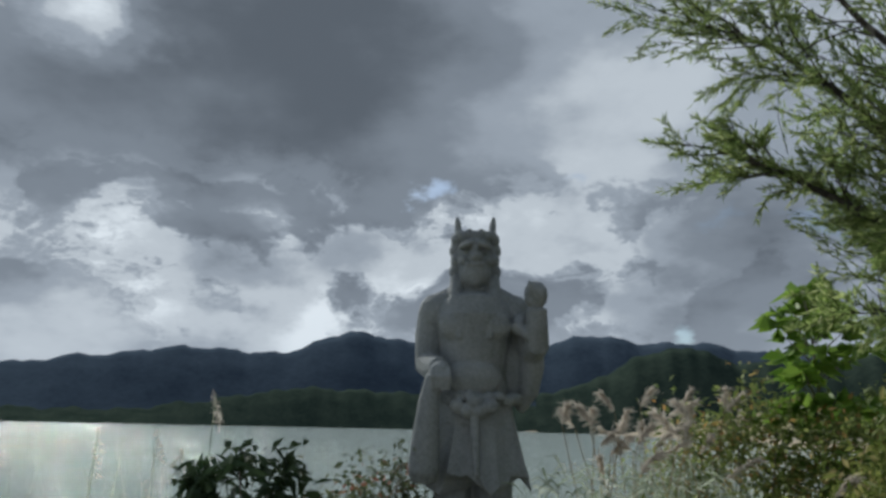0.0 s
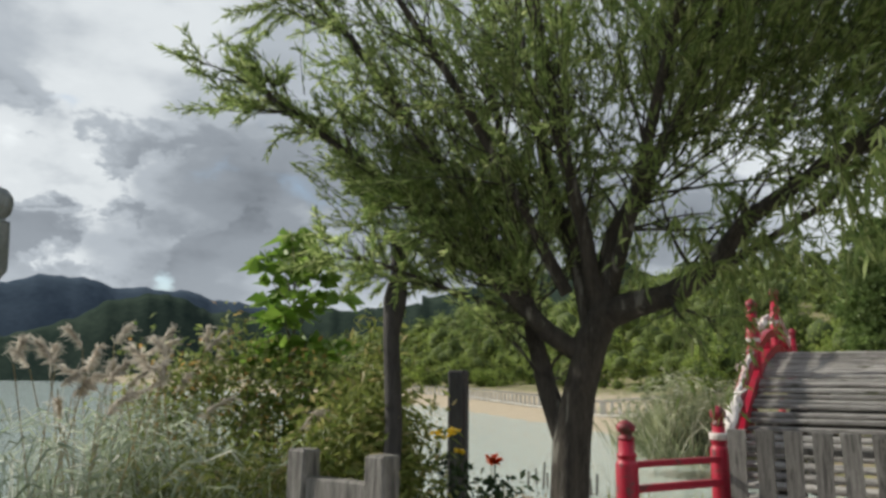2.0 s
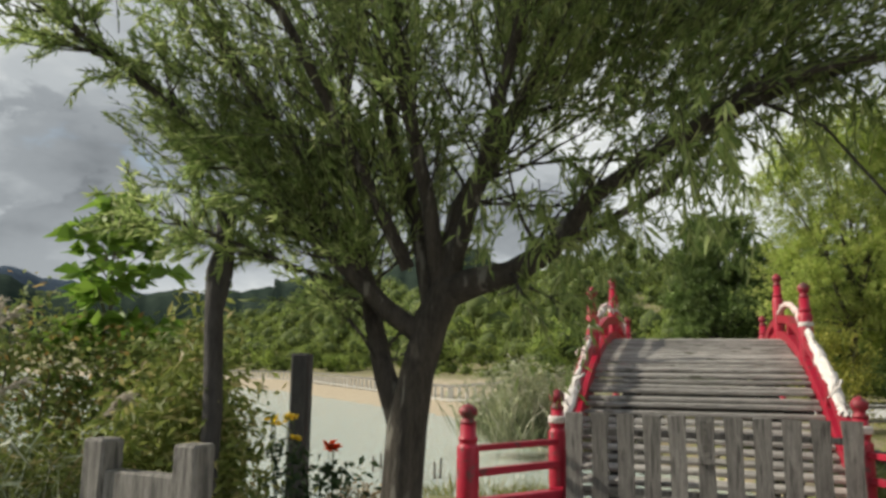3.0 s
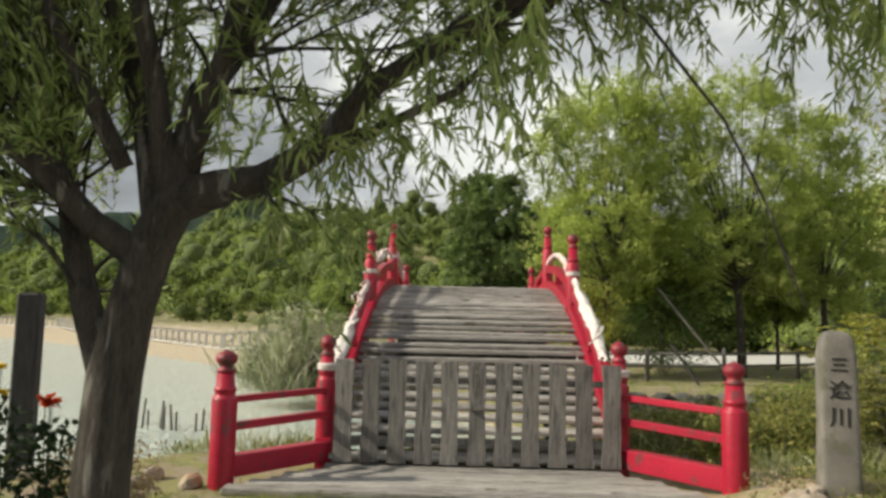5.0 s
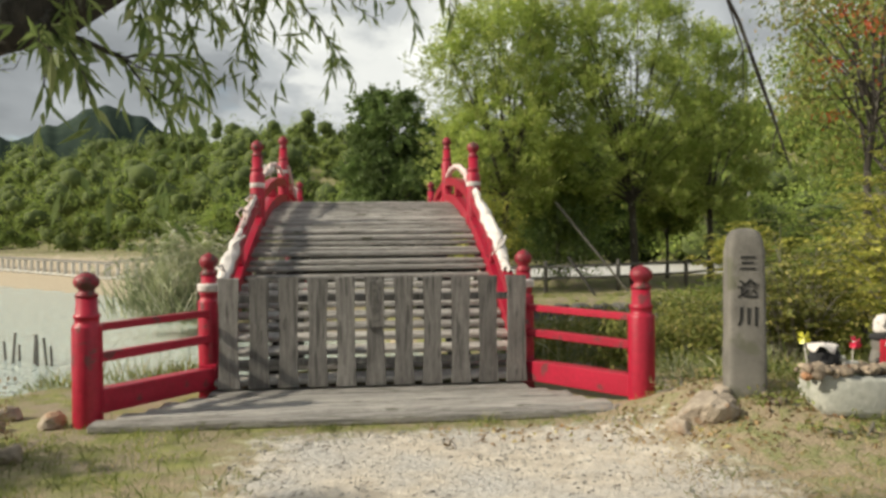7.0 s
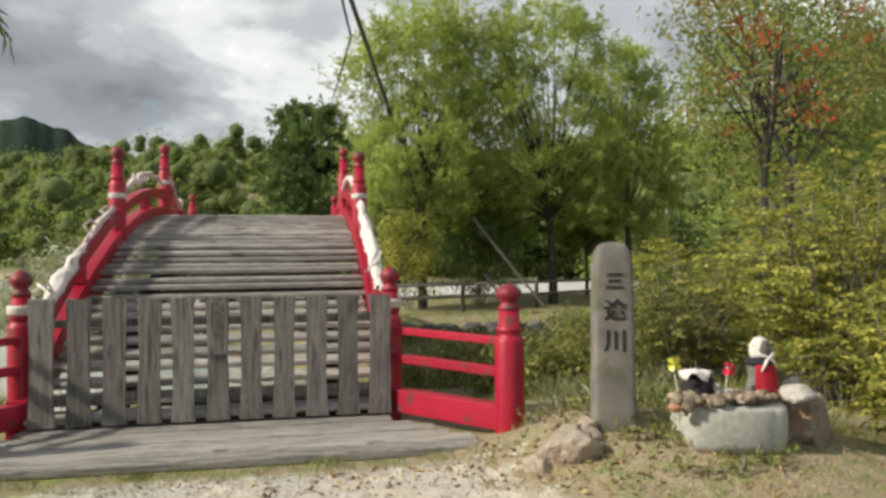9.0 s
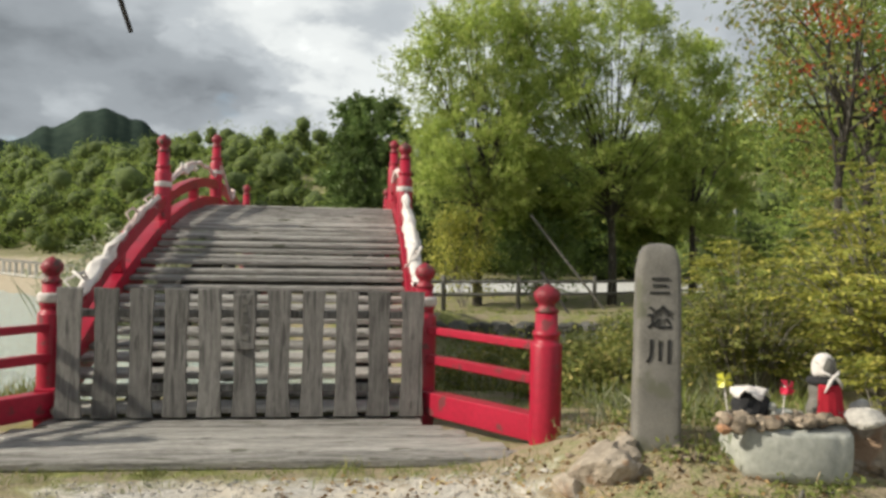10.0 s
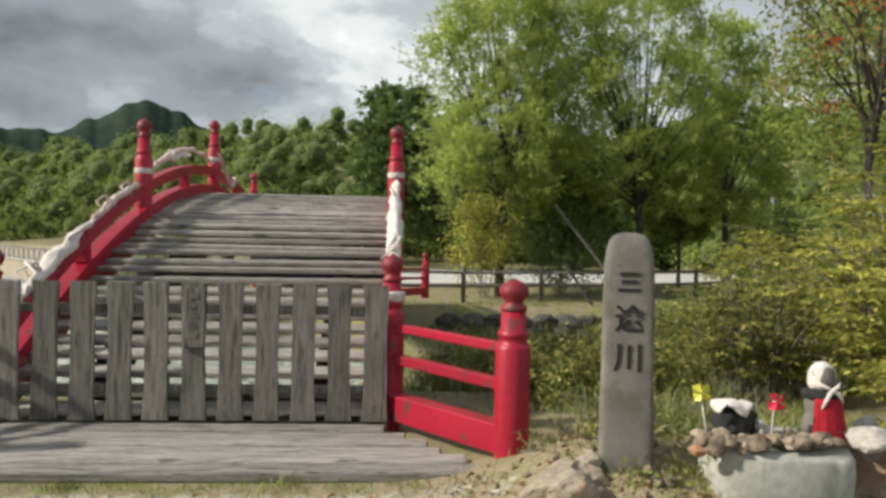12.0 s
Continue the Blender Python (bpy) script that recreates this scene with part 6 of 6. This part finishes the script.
flowers("red_flower", -3.19, -2.39, 0.89, L_REDFLOWER, "large orange-red flowers on green stems", 121, 3, 0.085, 0.035)
flowers("yellow_flower", -3.66, -2.40, 1.14, L_YELFLOWER, "yellow flowers on green stems", 122, 7, 0.075, 0.10)
rng = np.random.default_rng(131)
for k in range(12):
    s = rng.uniform(0.05, 0.12)
    r = rock_mesh("rock", (s * 1.2, s, s * 0.8), 40 + k, ROCK)
    x, y = -3.1 + rng.normal() * 0.45, -1.7 + rng.normal() * 0.4
    r.matrix_basis = pose(x, y, float(height(x, y)) + s * 0.4, 0, 0, rng.uniform(0, 360))
    tagged(r, "small rough rock beside the flowers", "rock", "rocks by the flowers")
scrub("dead_weeds", (-3.0, -1.9, 0.25), (0.45, 0.4, 0.3), 50, 30, 0.08, 0.05, L_STRAW, "withered brown weeds among rocks", 132, 16)

rail = empty("lakeside_rail", pose(-4.30, -7.95, 0), "low weathered timber rail in front of the bushes", "rail")
for dy in (-0.75, 0.62):
    o = part("post", box((0.09, 0.09, 1.28)), WOOD_DARK, rail)
    o.matrix_basis = pose(0, dy, 0.54)
o = part("bar", box((0.05, 1.75, 0.10)), WOOD_GREY, rail)
o.matrix_basis = pose(0.05, -0.06, 1.13)

# ---- small shrine with stones beside the marker ----
plinth2 = bmesh.new()
rows = []
for z, s in ((0.0, 0.93), (0.05, 0.98), (0.16, 1.0), (0.24, 0.99), (0.265, 0.95)):
    ring = []
    for i in range(36):
        a = 2 * math.pi * i / 36
        k = s * (1 + 0.06 * math.sin(3 * a + 1) + 0.03 * math.sin(7 * a) + 0.015 * math.sin(13 * a + z * 20))
        ex = 0.55
        ring.append(plinth2.verts.new((0.40 * k * math.copysign(abs(math.cos(a)) ** ex, math.cos(a)), 0.26 * k * math.copysign(abs(math.sin(a)) ** ex, math.sin(a)), z + 0.012 * math.sin(2 * a))))
    rows.append(ring)
for a, b in zip(rows, rows[1:]):
    for i in range(36):
        plinth2.faces.new((a[i], a[(i + 1) % 36], b[(i + 1) % 36], b[i]))
plinth2.faces.new(rows[0][::-1])
plinth2.faces.new(rows[-1])
slab = part("stone_slab", plinth2, BASIN, smooth=True)
slab.matrix_basis = pose(3.54, -2.12, 0.185, 0, 0, -10) @ Matrix.Diagonal((0.90, 0.85, 1.10, 1))
tagged(slab, "low rounded pale stone slab with moss stains", "slab")
side_rock = rock_mesh("boulder", (0.34, 0.26, 0.24), 9, ROCK)
side_rock.matrix_basis = pose(4.14, -1.98, 0.30, 0, 0, 30)
tagged(side_rock, "grey boulder beside the stone slab", "boulder")

jz = bmesh.new()
blob(jz, (0, 0, 0.10), (0.12, 0.10, 0.14))
blob(jz, (0, 0, 0.24), (0.105, 0.09, 0.14))
blob(jz, (0, -0.01, 0.405), (0.078, 0.08, 0.092), sub=3)
blob(jz, (0, -0.075, 0.10), (0.11, 0.06, 0.05))
jizo = part("small_statue", jz, GRANITE, smooth=True)
jizo.matrix_basis = pose(3.80, -2.08, 0.475, 0, 0, -14) @ Matrix.Diagonal((0.82, 0.82, 0.87, 1))
tagged(jizo, "small seated grey stone figure on the slab", "statue")
rm = jizo.modifiers.new("merge", "REMESH")
rm.mode, rm.voxel_size, rm.use_smooth_shade = "VOXEL", 0.01, True
TOWARDS = jizo.matrix_basis @ pose(0, 0, 0, 0, 0, 20)
bib = bmesh.new()
rows = []
for j in range(10):
    f = j / 9
    ring = []
    for i in range(17):
        a = radians(-56 + 112 * i / 16)
        rr = 0.108 + 0.022 * f + (0.007 * math.sin(i * 1.7) + 0.004 * math.sin(i * 3.1 + 2 * f)) * f
        ring.append(bib.verts.new((rr * math.sin(a) * 1.05, -rr * math.cos(a) - 0.008, 0.29 - 0.245 * f - 0.010 * math.cos(a * 2) * f)))
    rows.append(ring)
for a, b in zip(rows, rows[1:]):
    for i in range(16):
        bib.faces.new((a[i], a[i + 1], b[i + 1], b[i]))
bib_ob = part("bib", bib, CLOTH_RED, smooth=True)
bib_ob.matrix_basis = TOWARDS.copy()
tagged(bib_ob, "red cloth bib tied round the small statue", "bib")
th = bib_ob.modifiers.new("thick", "SOLIDIFY")
th.thickness = 0.006

collar = lathe([(0.085, 0.275), (0.112, 0.282), (0.120, 0.300), (0.108, 0.325), (0.086, 0.335)], 20)
collar_ob = part("dark_scarf", collar, CLOTH_DARK, smooth=True)
collar_ob.matrix_basis = TOWARDS.copy()
tagged(collar_ob, "dark cloth scarf round the neck of the small statue", "scarf")

# white hood, open over the face, with two ends knotted under the chin
hat = bmesh.new()
bmesh.ops.create_icosphere(hat, subdivisions=4, radius=1.0)
face_way = Vector((0.10, -0.97, -0.05)).normalized()
bmesh.ops.delete(hat, geom=[v for v in hat.verts if v.co.dot(face_way) > 0.72 or v.co.z < -0.72], context="VERTS")
for v in hat.verts:
    k = 1 + 0.05 * noise.noise(v.co * 3.5) + 0.03 * noise.noise(v.co * 9)
    drop = max(0.0, -v.co.z)
    v.co = Vector((v.co.x * 0.083 * k * (1 + 0.30 * drop), v.co.y * 0.089 * k - 0.006, 0.402 + v.co.z * 0.100 * k))
hat_ob = part("cloth_hood", hat, CLOTH_WHITE, smooth=True)
hat_ob.matrix_basis = TOWARDS.copy()
tagged(hat_ob, "white cloth hood tied on the small statue", "hood")
th = hat_ob.modifiers.new("thick", "SOLIDIFY")
th.thickness = 0.006

tie = bmesh.new()
for sx, reach in ((-1, 0.11), (1, 0.085)):
    limb(tie, [(0.0, -0.112, 0.345), (sx * 0.03, -0.124, 0.325), (sx * 0.055, -0.120, 0.345 - reach * 0.6), (sx * 0.075, -0.110, 0.345 - reach)], [0.012, 0.014, 0.011, 0.005], 8)
    limb(tie, [(0.0, -0.112, 0.345), (sx * 0.045, -0.100, 0.362), (sx * 0.078, -0.070, 0.380)], [0.012, 0.012, 0.010], 8)
blob(tie, (0, -0.118, 0.345), (0.019, 0.016, 0.017))
tie_ob = part("white_tie", tie, CLOTH_WHITE, smooth=True)
tie_ob.matrix_basis = TOWARDS.copy()
tagged(tie_ob, "white cloth strips knotted under the chin", "cloth")

for k, (x, y, z, sx, sy, sz, turn) in enumerate(((3.53, -2.06, 0.525, 0.15, 0.075, 0.07, 8), (3.47, -2.08, 0.58, 0.045, 0.045, 0.05, 20))):
    cut = part("cut_stone", box((sx, sy, sz), bevel=0.012), BASIN)
    cut.matrix_basis = pose(x, y, z, 0, 0, turn)
    tagged(cut, "pale squared stone among the offerings", "stone")
for k, (x, y, z, w) in enumerate(((4.0, -2.20, 0.53, 0.095), (4.06, -2.06, 0.58, 0.06), (3.66, -2.02, 0.51, 0.06))):
    lump = rock_mesh("pale_stone", (w * 1.35, w, w * 0.7), 240 + k, PEBBLE)
    lump.matrix_basis = pose(x, y, z, 0, 0, 40 * k)
    tagged(lump, "pale grey stone beside the small statue", "stone")

small = rock_mesh("offering_stone", (0.135, 0.09, 0.11), 31, CLOTH_DARK)
small.matrix_basis = pose(3.36, -2.02, 0.55) @ Matrix.Diagonal((1, 1, 1.3, 1))
tagged(small, "dark round stone draped with white cloth", "stone")
drape = bmesh.new()
rows = []
for j in range(7):
    f = j / 6
    ring = []
    for i in range(22):
        a = 2 * math.pi * i / 22
        rr = 0.118 * f * (1 + 0.16 * math.sin(3 * a + 0.6) + 0.06 * math.sin(7 * a))
        ring.append(drape.verts.new((rr * math.cos(a), rr * math.sin(a) * 0.75, 0.085 - 0.045 * f * f - 0.03 * f * f * math.sin(4 * a + 1))))
    rows.append(ring)
for a, b in zip(rows, rows[1:]):
    for i in range(22):
        drape.faces.new((a[i], b[i], b[(i + 1) % 22], a[(i + 1) % 22]))
dr = part("white_cloth", drape, CLOTH_WHITE, smooth=True)
dr.matrix_basis = pose(3.36, -2.03, 0.615)
tagged(dr, "crumpled white cloth over a dark stone", "cloth")
th = dr.modifiers.new("thick", "SOLIDIFY")
th.thickness = 0.005


def pinwheel(x, y, z0, z1, mat_, label, turn, lean):
    root = empty("pinwheel", pose(x, y, z0, 0, lean, turn), label, "pinwheel", "pinwheels on the slab")
    part("stick", lathe([(0.004, -0.03), (0.004, z1 - z0)], 6), CLOTH_WHITE, root, smooth=True)
    for k in range(4):
        bm = bmesh.new()
        a = radians(90 * k)
        c, s = math.cos(a), math.sin(a)
        pts = [(0, 0, -0.012), (0.044, 0, 0.0), (0.040, 0.040, -0.002), (0.014, 0.040, -0.026)]
        vs = [bm.verts.new((px * c - py * s, pz, px * s + py * c)) for px, py, pz in pts]
        bm.faces.new(vs)
        ob = part("vane", bm, mat_, root)
        ob.matrix_basis = pose(0, -0.012, z1 - z0, 0, 0, 0)
        t = ob.modifiers.new("thick", "SOLIDIFY")
        t.thickness = 0.002
    part("hub", lathe([(0.004, -0.02), (0.009, -0.015), (0.009, 0.01)], 8, pose(0, -0.012, z1 - z0, 90, 0, 0)), CLOTH_WHITE, root)


pinwheel(3.18, -2.12, 0.45, 0.755, YELLOW, "yellow plastic pinwheel on a thin stick", -10, -8)
pinwheel(3.485, -2.16, 0.46, 0.715, PINWHEEL_RED, "red plastic pinwheel on a thin stick", 5, 5)

rng = np.random.default_rng(141)
for k in range(104):                                  # stones heaped on the slab and about it
    s = rng.uniform(0.016, 0.050)
    st = rock_mesh("offering_pebble", (s * rng.uniform(1.0, 1.6), s, s * rng.uniform(0.6, 0.95)), 60 + k, OFFERING)
    if k < 86:
        x, y = 3.42 + rng.uniform(-0.36, 0.38), -2.17 + rng.uniform(-0.14, 0.12)
        z = 0.470 + s * 0.5 + rng.uniform(0, 0.055)
    else:
        x, y = 2.6 + rng.uniform(-0.3, 0.5), -1.9 + rng.uniform(-0.25, 0.3)
        z = float(height(x, y)) + s * 0.5
    st.matrix_basis = pose(x, y, z, rng.uniform(-20, 20), 0, rng.uniform(0, 360))
    tagged(st, "small rough stone heaped as an offering", "stone", "offering stones")
scrub("marker_weeds", (3.02, -2.02, 0.12), (0.28, 0.2, 0.22), 50, 24, 0.05, 0.05, L_GRASS, "green weeds growing between marker and slab", 142, 8)
scrub("marker_weeds", (2.55, -1.25, 0.16), (0.30, 0.22, 0.14), 40, 24, 0.05, 0.045, L_STRAW, "dead leaves and straw round the red post", 146, 8)
scrub("marker_weeds", (2.95, -1.50, 0.25), (0.30, 0.22, 0.20), 44, 24, 0.05, 0.05, L_GRASS, "green weeds growing round the marker", 147, 8)
scrub("marker_weeds", (3.45, -2.44, 0.12), (0.50, 0.10, 0.10), 44, 18, 0.04, 0.04, L_GRASS, "low green weeds along the foot of the slab", 145, 6)
scrub("marker_weeds", (3.15, -1.6, 0.18), (0.35, 0.2, 0.26), 50, 24, 0.06, 0.05, L_GRASS, "green weeds growing behind the slab", 143, 8)
scrub("marker_weeds", (2.6, -1.62, 0.08), (0.3, 0.15, 0.16), 40, 24, 0.05, 0.04, L_STRAW, "dead leaves and weeds round the marker", 144, 8)

# ---- cloth and rope on the bridge ----
def rope(points, r, label, mat_, seed, category="rope"):
    rng = np.random.default_rng(seed)
    h = Heap()
    P = [Vector(p) for p in points]
    fine = []
    for a, b in zip(P, P[1:]):
        for k in range(5):
            fine.append(a.lerp(b, k / 5))
    fine.append(P[-1])
    for s in range(3):
        line = [p + Vector((math.cos(i * 1.1 + s * 2.1), math.sin(i * 0.7 + s), math.sin(i * 1.1 + s * 2.1))) * r * 0.8 for i, p in enumerate(fine)]
        h.tube(line, [r * (0.75 + 0.25 * math.sin(i * 0.9 + s)) for i in range(len(fine))], 7)
    return tagged(h.out("rope", mat_, smooth=True), label, category)


def on_rail(x, y, dz):
    return (x, y, deck_z(y) + dz)


rope([on_rail(XL, y, 0.53 + 0.03 * math.sin(y * 5)) for y in np.linspace(0.45, 3.4, 12)], 0.022, "twisted white cloth rope along the railing", CLOTH_WHITE, 1)
rope([on_rail(XL, y, 0.54 + 0.20 * math.sin((y - 3.6) / 3.5 * math.pi) ** 0.7 + 0.02 * math.sin(y * 9)) for y in np.linspace(3.62, 7.05, 12)], 0.022, "slack pale pink rope between the posts", CLOTH_PINK, 2)
rope([on_rail(XL + 0.1, 7.0, 0.75), on_rail(XL + 0.16, 7.3, 0.45), on_rail(XL + 0.16, 7.8, 0.25), on_rail(XL + 0.14, 8.1, 0.45), on_rail(XL + 0.05, 8.4, 0.52)], 0.022, "loop of pale rope hanging from the post", CLOTH_PINK, 3)
rope([on_rail(XR, y, 0.55 + 0.05 * math.sin(y * 4)) for y in np.linspace(1.0, 3.45, 10)], 0.036, "bundled white cloth along the railing", CLOTH_WHITE, 4)
rope([on_rail(XR, y, 0.54 + 0.16 * math.sin((y - 3.6) / 3.5 * math.pi)) for y in np.linspace(3.62, 7.05, 10)], 0.035, "pale cloth rope on the upper railing", CLOTH_PINK, 5)
for x, y, h_ in ((XL, 0.17, 1.03), (XR, 0.17, 1.03), (XL, 3.6, 0.78), (XR, 3.6, 0.80), (XL, 7.1, 0.80)):
    z = deck_z(y) - 0.15 + h_
    kn = lathe([(0.100, z - 0.035), (0.112, z - 0.02), (0.108, z + 0.015), (0.113, z + 0.03), (0.098, z + 0.045)], 18, Matrix.Translation((x, y, 0)))
    tagged(part("paper_band", kn, CLOTH_WHITE, smooth=True), "white cloth band knotted round the post", "cloth band", "bands on the posts")

def bundle(x, y0, y1, dz, r, label, seed, mat_):
    """Crumpled cloth wound along a rail: a lumpy, creased sleeve."""
    rng = np.random.default_rng(seed)
    bm = bmesh.new()
    steps, seg = 34, 14
    rows = []
    for i in range(steps + 1):
        f = i / steps
        y = y0 + (y1 - y0) * f
        fat = r * (0.45 + 0.55 * math.sin(math.pi * min(1, f * 1.1 + 0.05)) ** 0.5)
        ring = []
        for k in range(seg):
            a = 2 * math.pi * k / seg
            q = Vector((math.cos(a) * 1.3, f * 9 + seed, math.sin(a) * 1.3))
            rr = fat * (1 + 0.55 * noise.noise(q) + 0.28 * noise.noise(q * 2.7))
            ring.append(bm.verts.new((x + math.cos(a) * rr * 1.15, y, deck_z(y) + dz + math.sin(a) * rr + 0.02 * math.sin(f * 13 + seed))))
        rows.append(ring)
    for a, b in zip(rows, rows[1:]):
        for k in range(seg):
            bm.faces.new((a[k], a[(k + 1) % seg], b[(k + 1) % seg], b[k]))
    bm.faces.new(rows[0][::-1])
    bm.faces.new(rows[-1])
    for k in range(3):                               # loose ends
        y = y0 + (y1 - y0) * rng.uniform(0.1, 0.95)
        z = deck_z(y) + dz
        limb(bm, [(x, y, z + r * 0.6), (x + rng.normal() * 0.04, y - 0.05, z + r + 0.05), (x + rng.normal() * 0.08, y - 0.12, z + r * 0.4), (x + rng.normal() * 0.10, y - 0.15, z - 0.10)], [0.018, 0.016, 0.013, 0.006], 7)
    return tagged(part("wrapped_cloth", bm, mat_, smooth=True), label, "cloth")


bundle(XL, 0.75, 1.95, 0.53, 0.062, "crumpled white cloth tied along the railing", 3, CLOTH_WHITE)
bundle(XL, 2.1, 3.35, 0.53, 0.036, "twisted pale pink cloth along the railing", 8, CLOTH_PINK)
bundle(XR, 1.2, 3.35, 0.55, 0.066, "crumpled white cloth with pink stains on the railing", 5, CLOTH_WHITE)
bundle(XL, 4.3, 5.6, 0.66, 0.042, "bunched pale cloth hanging on the rope", 12, CLOTH_WHITE)

# ---- loose gravel ----
rng = np.random.default_rng(151)
N = 9500
px, py = rng.uniform(-1.6, 3.4, N), -1.5 - rng.uniform(0, 1, N) ** 1.5 * 5.0
keep = np.minimum(px + 1.5 - 0.1 * (py + 7), 2.5 + 0.25 * (-py - 3) - px) > 0
px, py = px[keep], py[keep]
n = len(px)
s = 0.004 + 0.010 * rng.uniform(0, 1, n) ** 2.2 * (1 + (rng.uniform(size=n) > 0.97) * 1.6)
base = np.array([(1, 0, 0), (0, 1, 0), (-1, 0, 0), (0, -1, 0), (0, 0, 0.8), (0, 0, -0.5)], float)
tri = np.array([(0, 1, 4), (1, 2, 4), (2, 3, 4), (3, 0, 4), (1, 0, 5), (2, 1, 5), (3, 2, 5), (0, 3, 5)])
ang = rng.uniform(0, 6.28, n)
bx = base[None] * (1 + 0.35 * rng.normal(size=(n, 6, 1)))
X = (bx[..., 0] * np.cos(ang)[:, None] - bx[..., 1] * np.sin(ang)[:, None]) * s[:, None] * 1.3 + px[:, None]
Y = (bx[..., 0] * np.sin(ang)[:, None] + bx[..., 1] * np.cos(ang)[:, None]) * s[:, None] + py[:, None]
Z = bx[..., 2] * s[:, None] + height(px, py)[:, None] + s[:, None] * 0.2
gm = leaf("loose_gravel", (0.24, 0.225, 0.205), (0.56, 0.53, 0.49), None, 0.0, 0.9)
tagged(mesh_from("gravel", np.stack([X, Y, Z], -1).reshape(-1, 3), (tri[None] + (np.arange(n) * 6)[:, None, None]).reshape(-1, 3), gm), "loose grey and tan gravel on the path", "gravel", kind="stuff")


# ---- fallen leaves ----
rng = np.random.default_rng(171)
litter = Heap()
n = 520
near = rng.integers(0, 3, n)
lx = np.choose(near, (rng.normal(2.35, 0.28, n), rng.normal(3.0, 0.5, n), rng.uniform(0.4, 2.6, n)))
ly = np.choose(near, (rng.normal(-1.95, 0.22, n), rng.normal(-2.25, 0.22, n), rng.normal(-1.75, 0.18, n)))
litter.leaves(np.stack([lx, ly, height(lx, ly) + 0.012], -1), np.stack([rng.normal(size=n), rng.normal(size=n), rng.normal(size=n) * 0.15 + 0.1], -1), 0.055, 0.026, 0.35, rng)
tagged(litter.out("leaf_litter", leaf("fallen_leaf", (0.16, 0.09, 0.045), (0.42, 0.29, 0.15), (0.50, 0.45, 0.20), 0.2, 0.8)), "brown fallen leaves scattered round the marker", "leaves", kind="stuff")
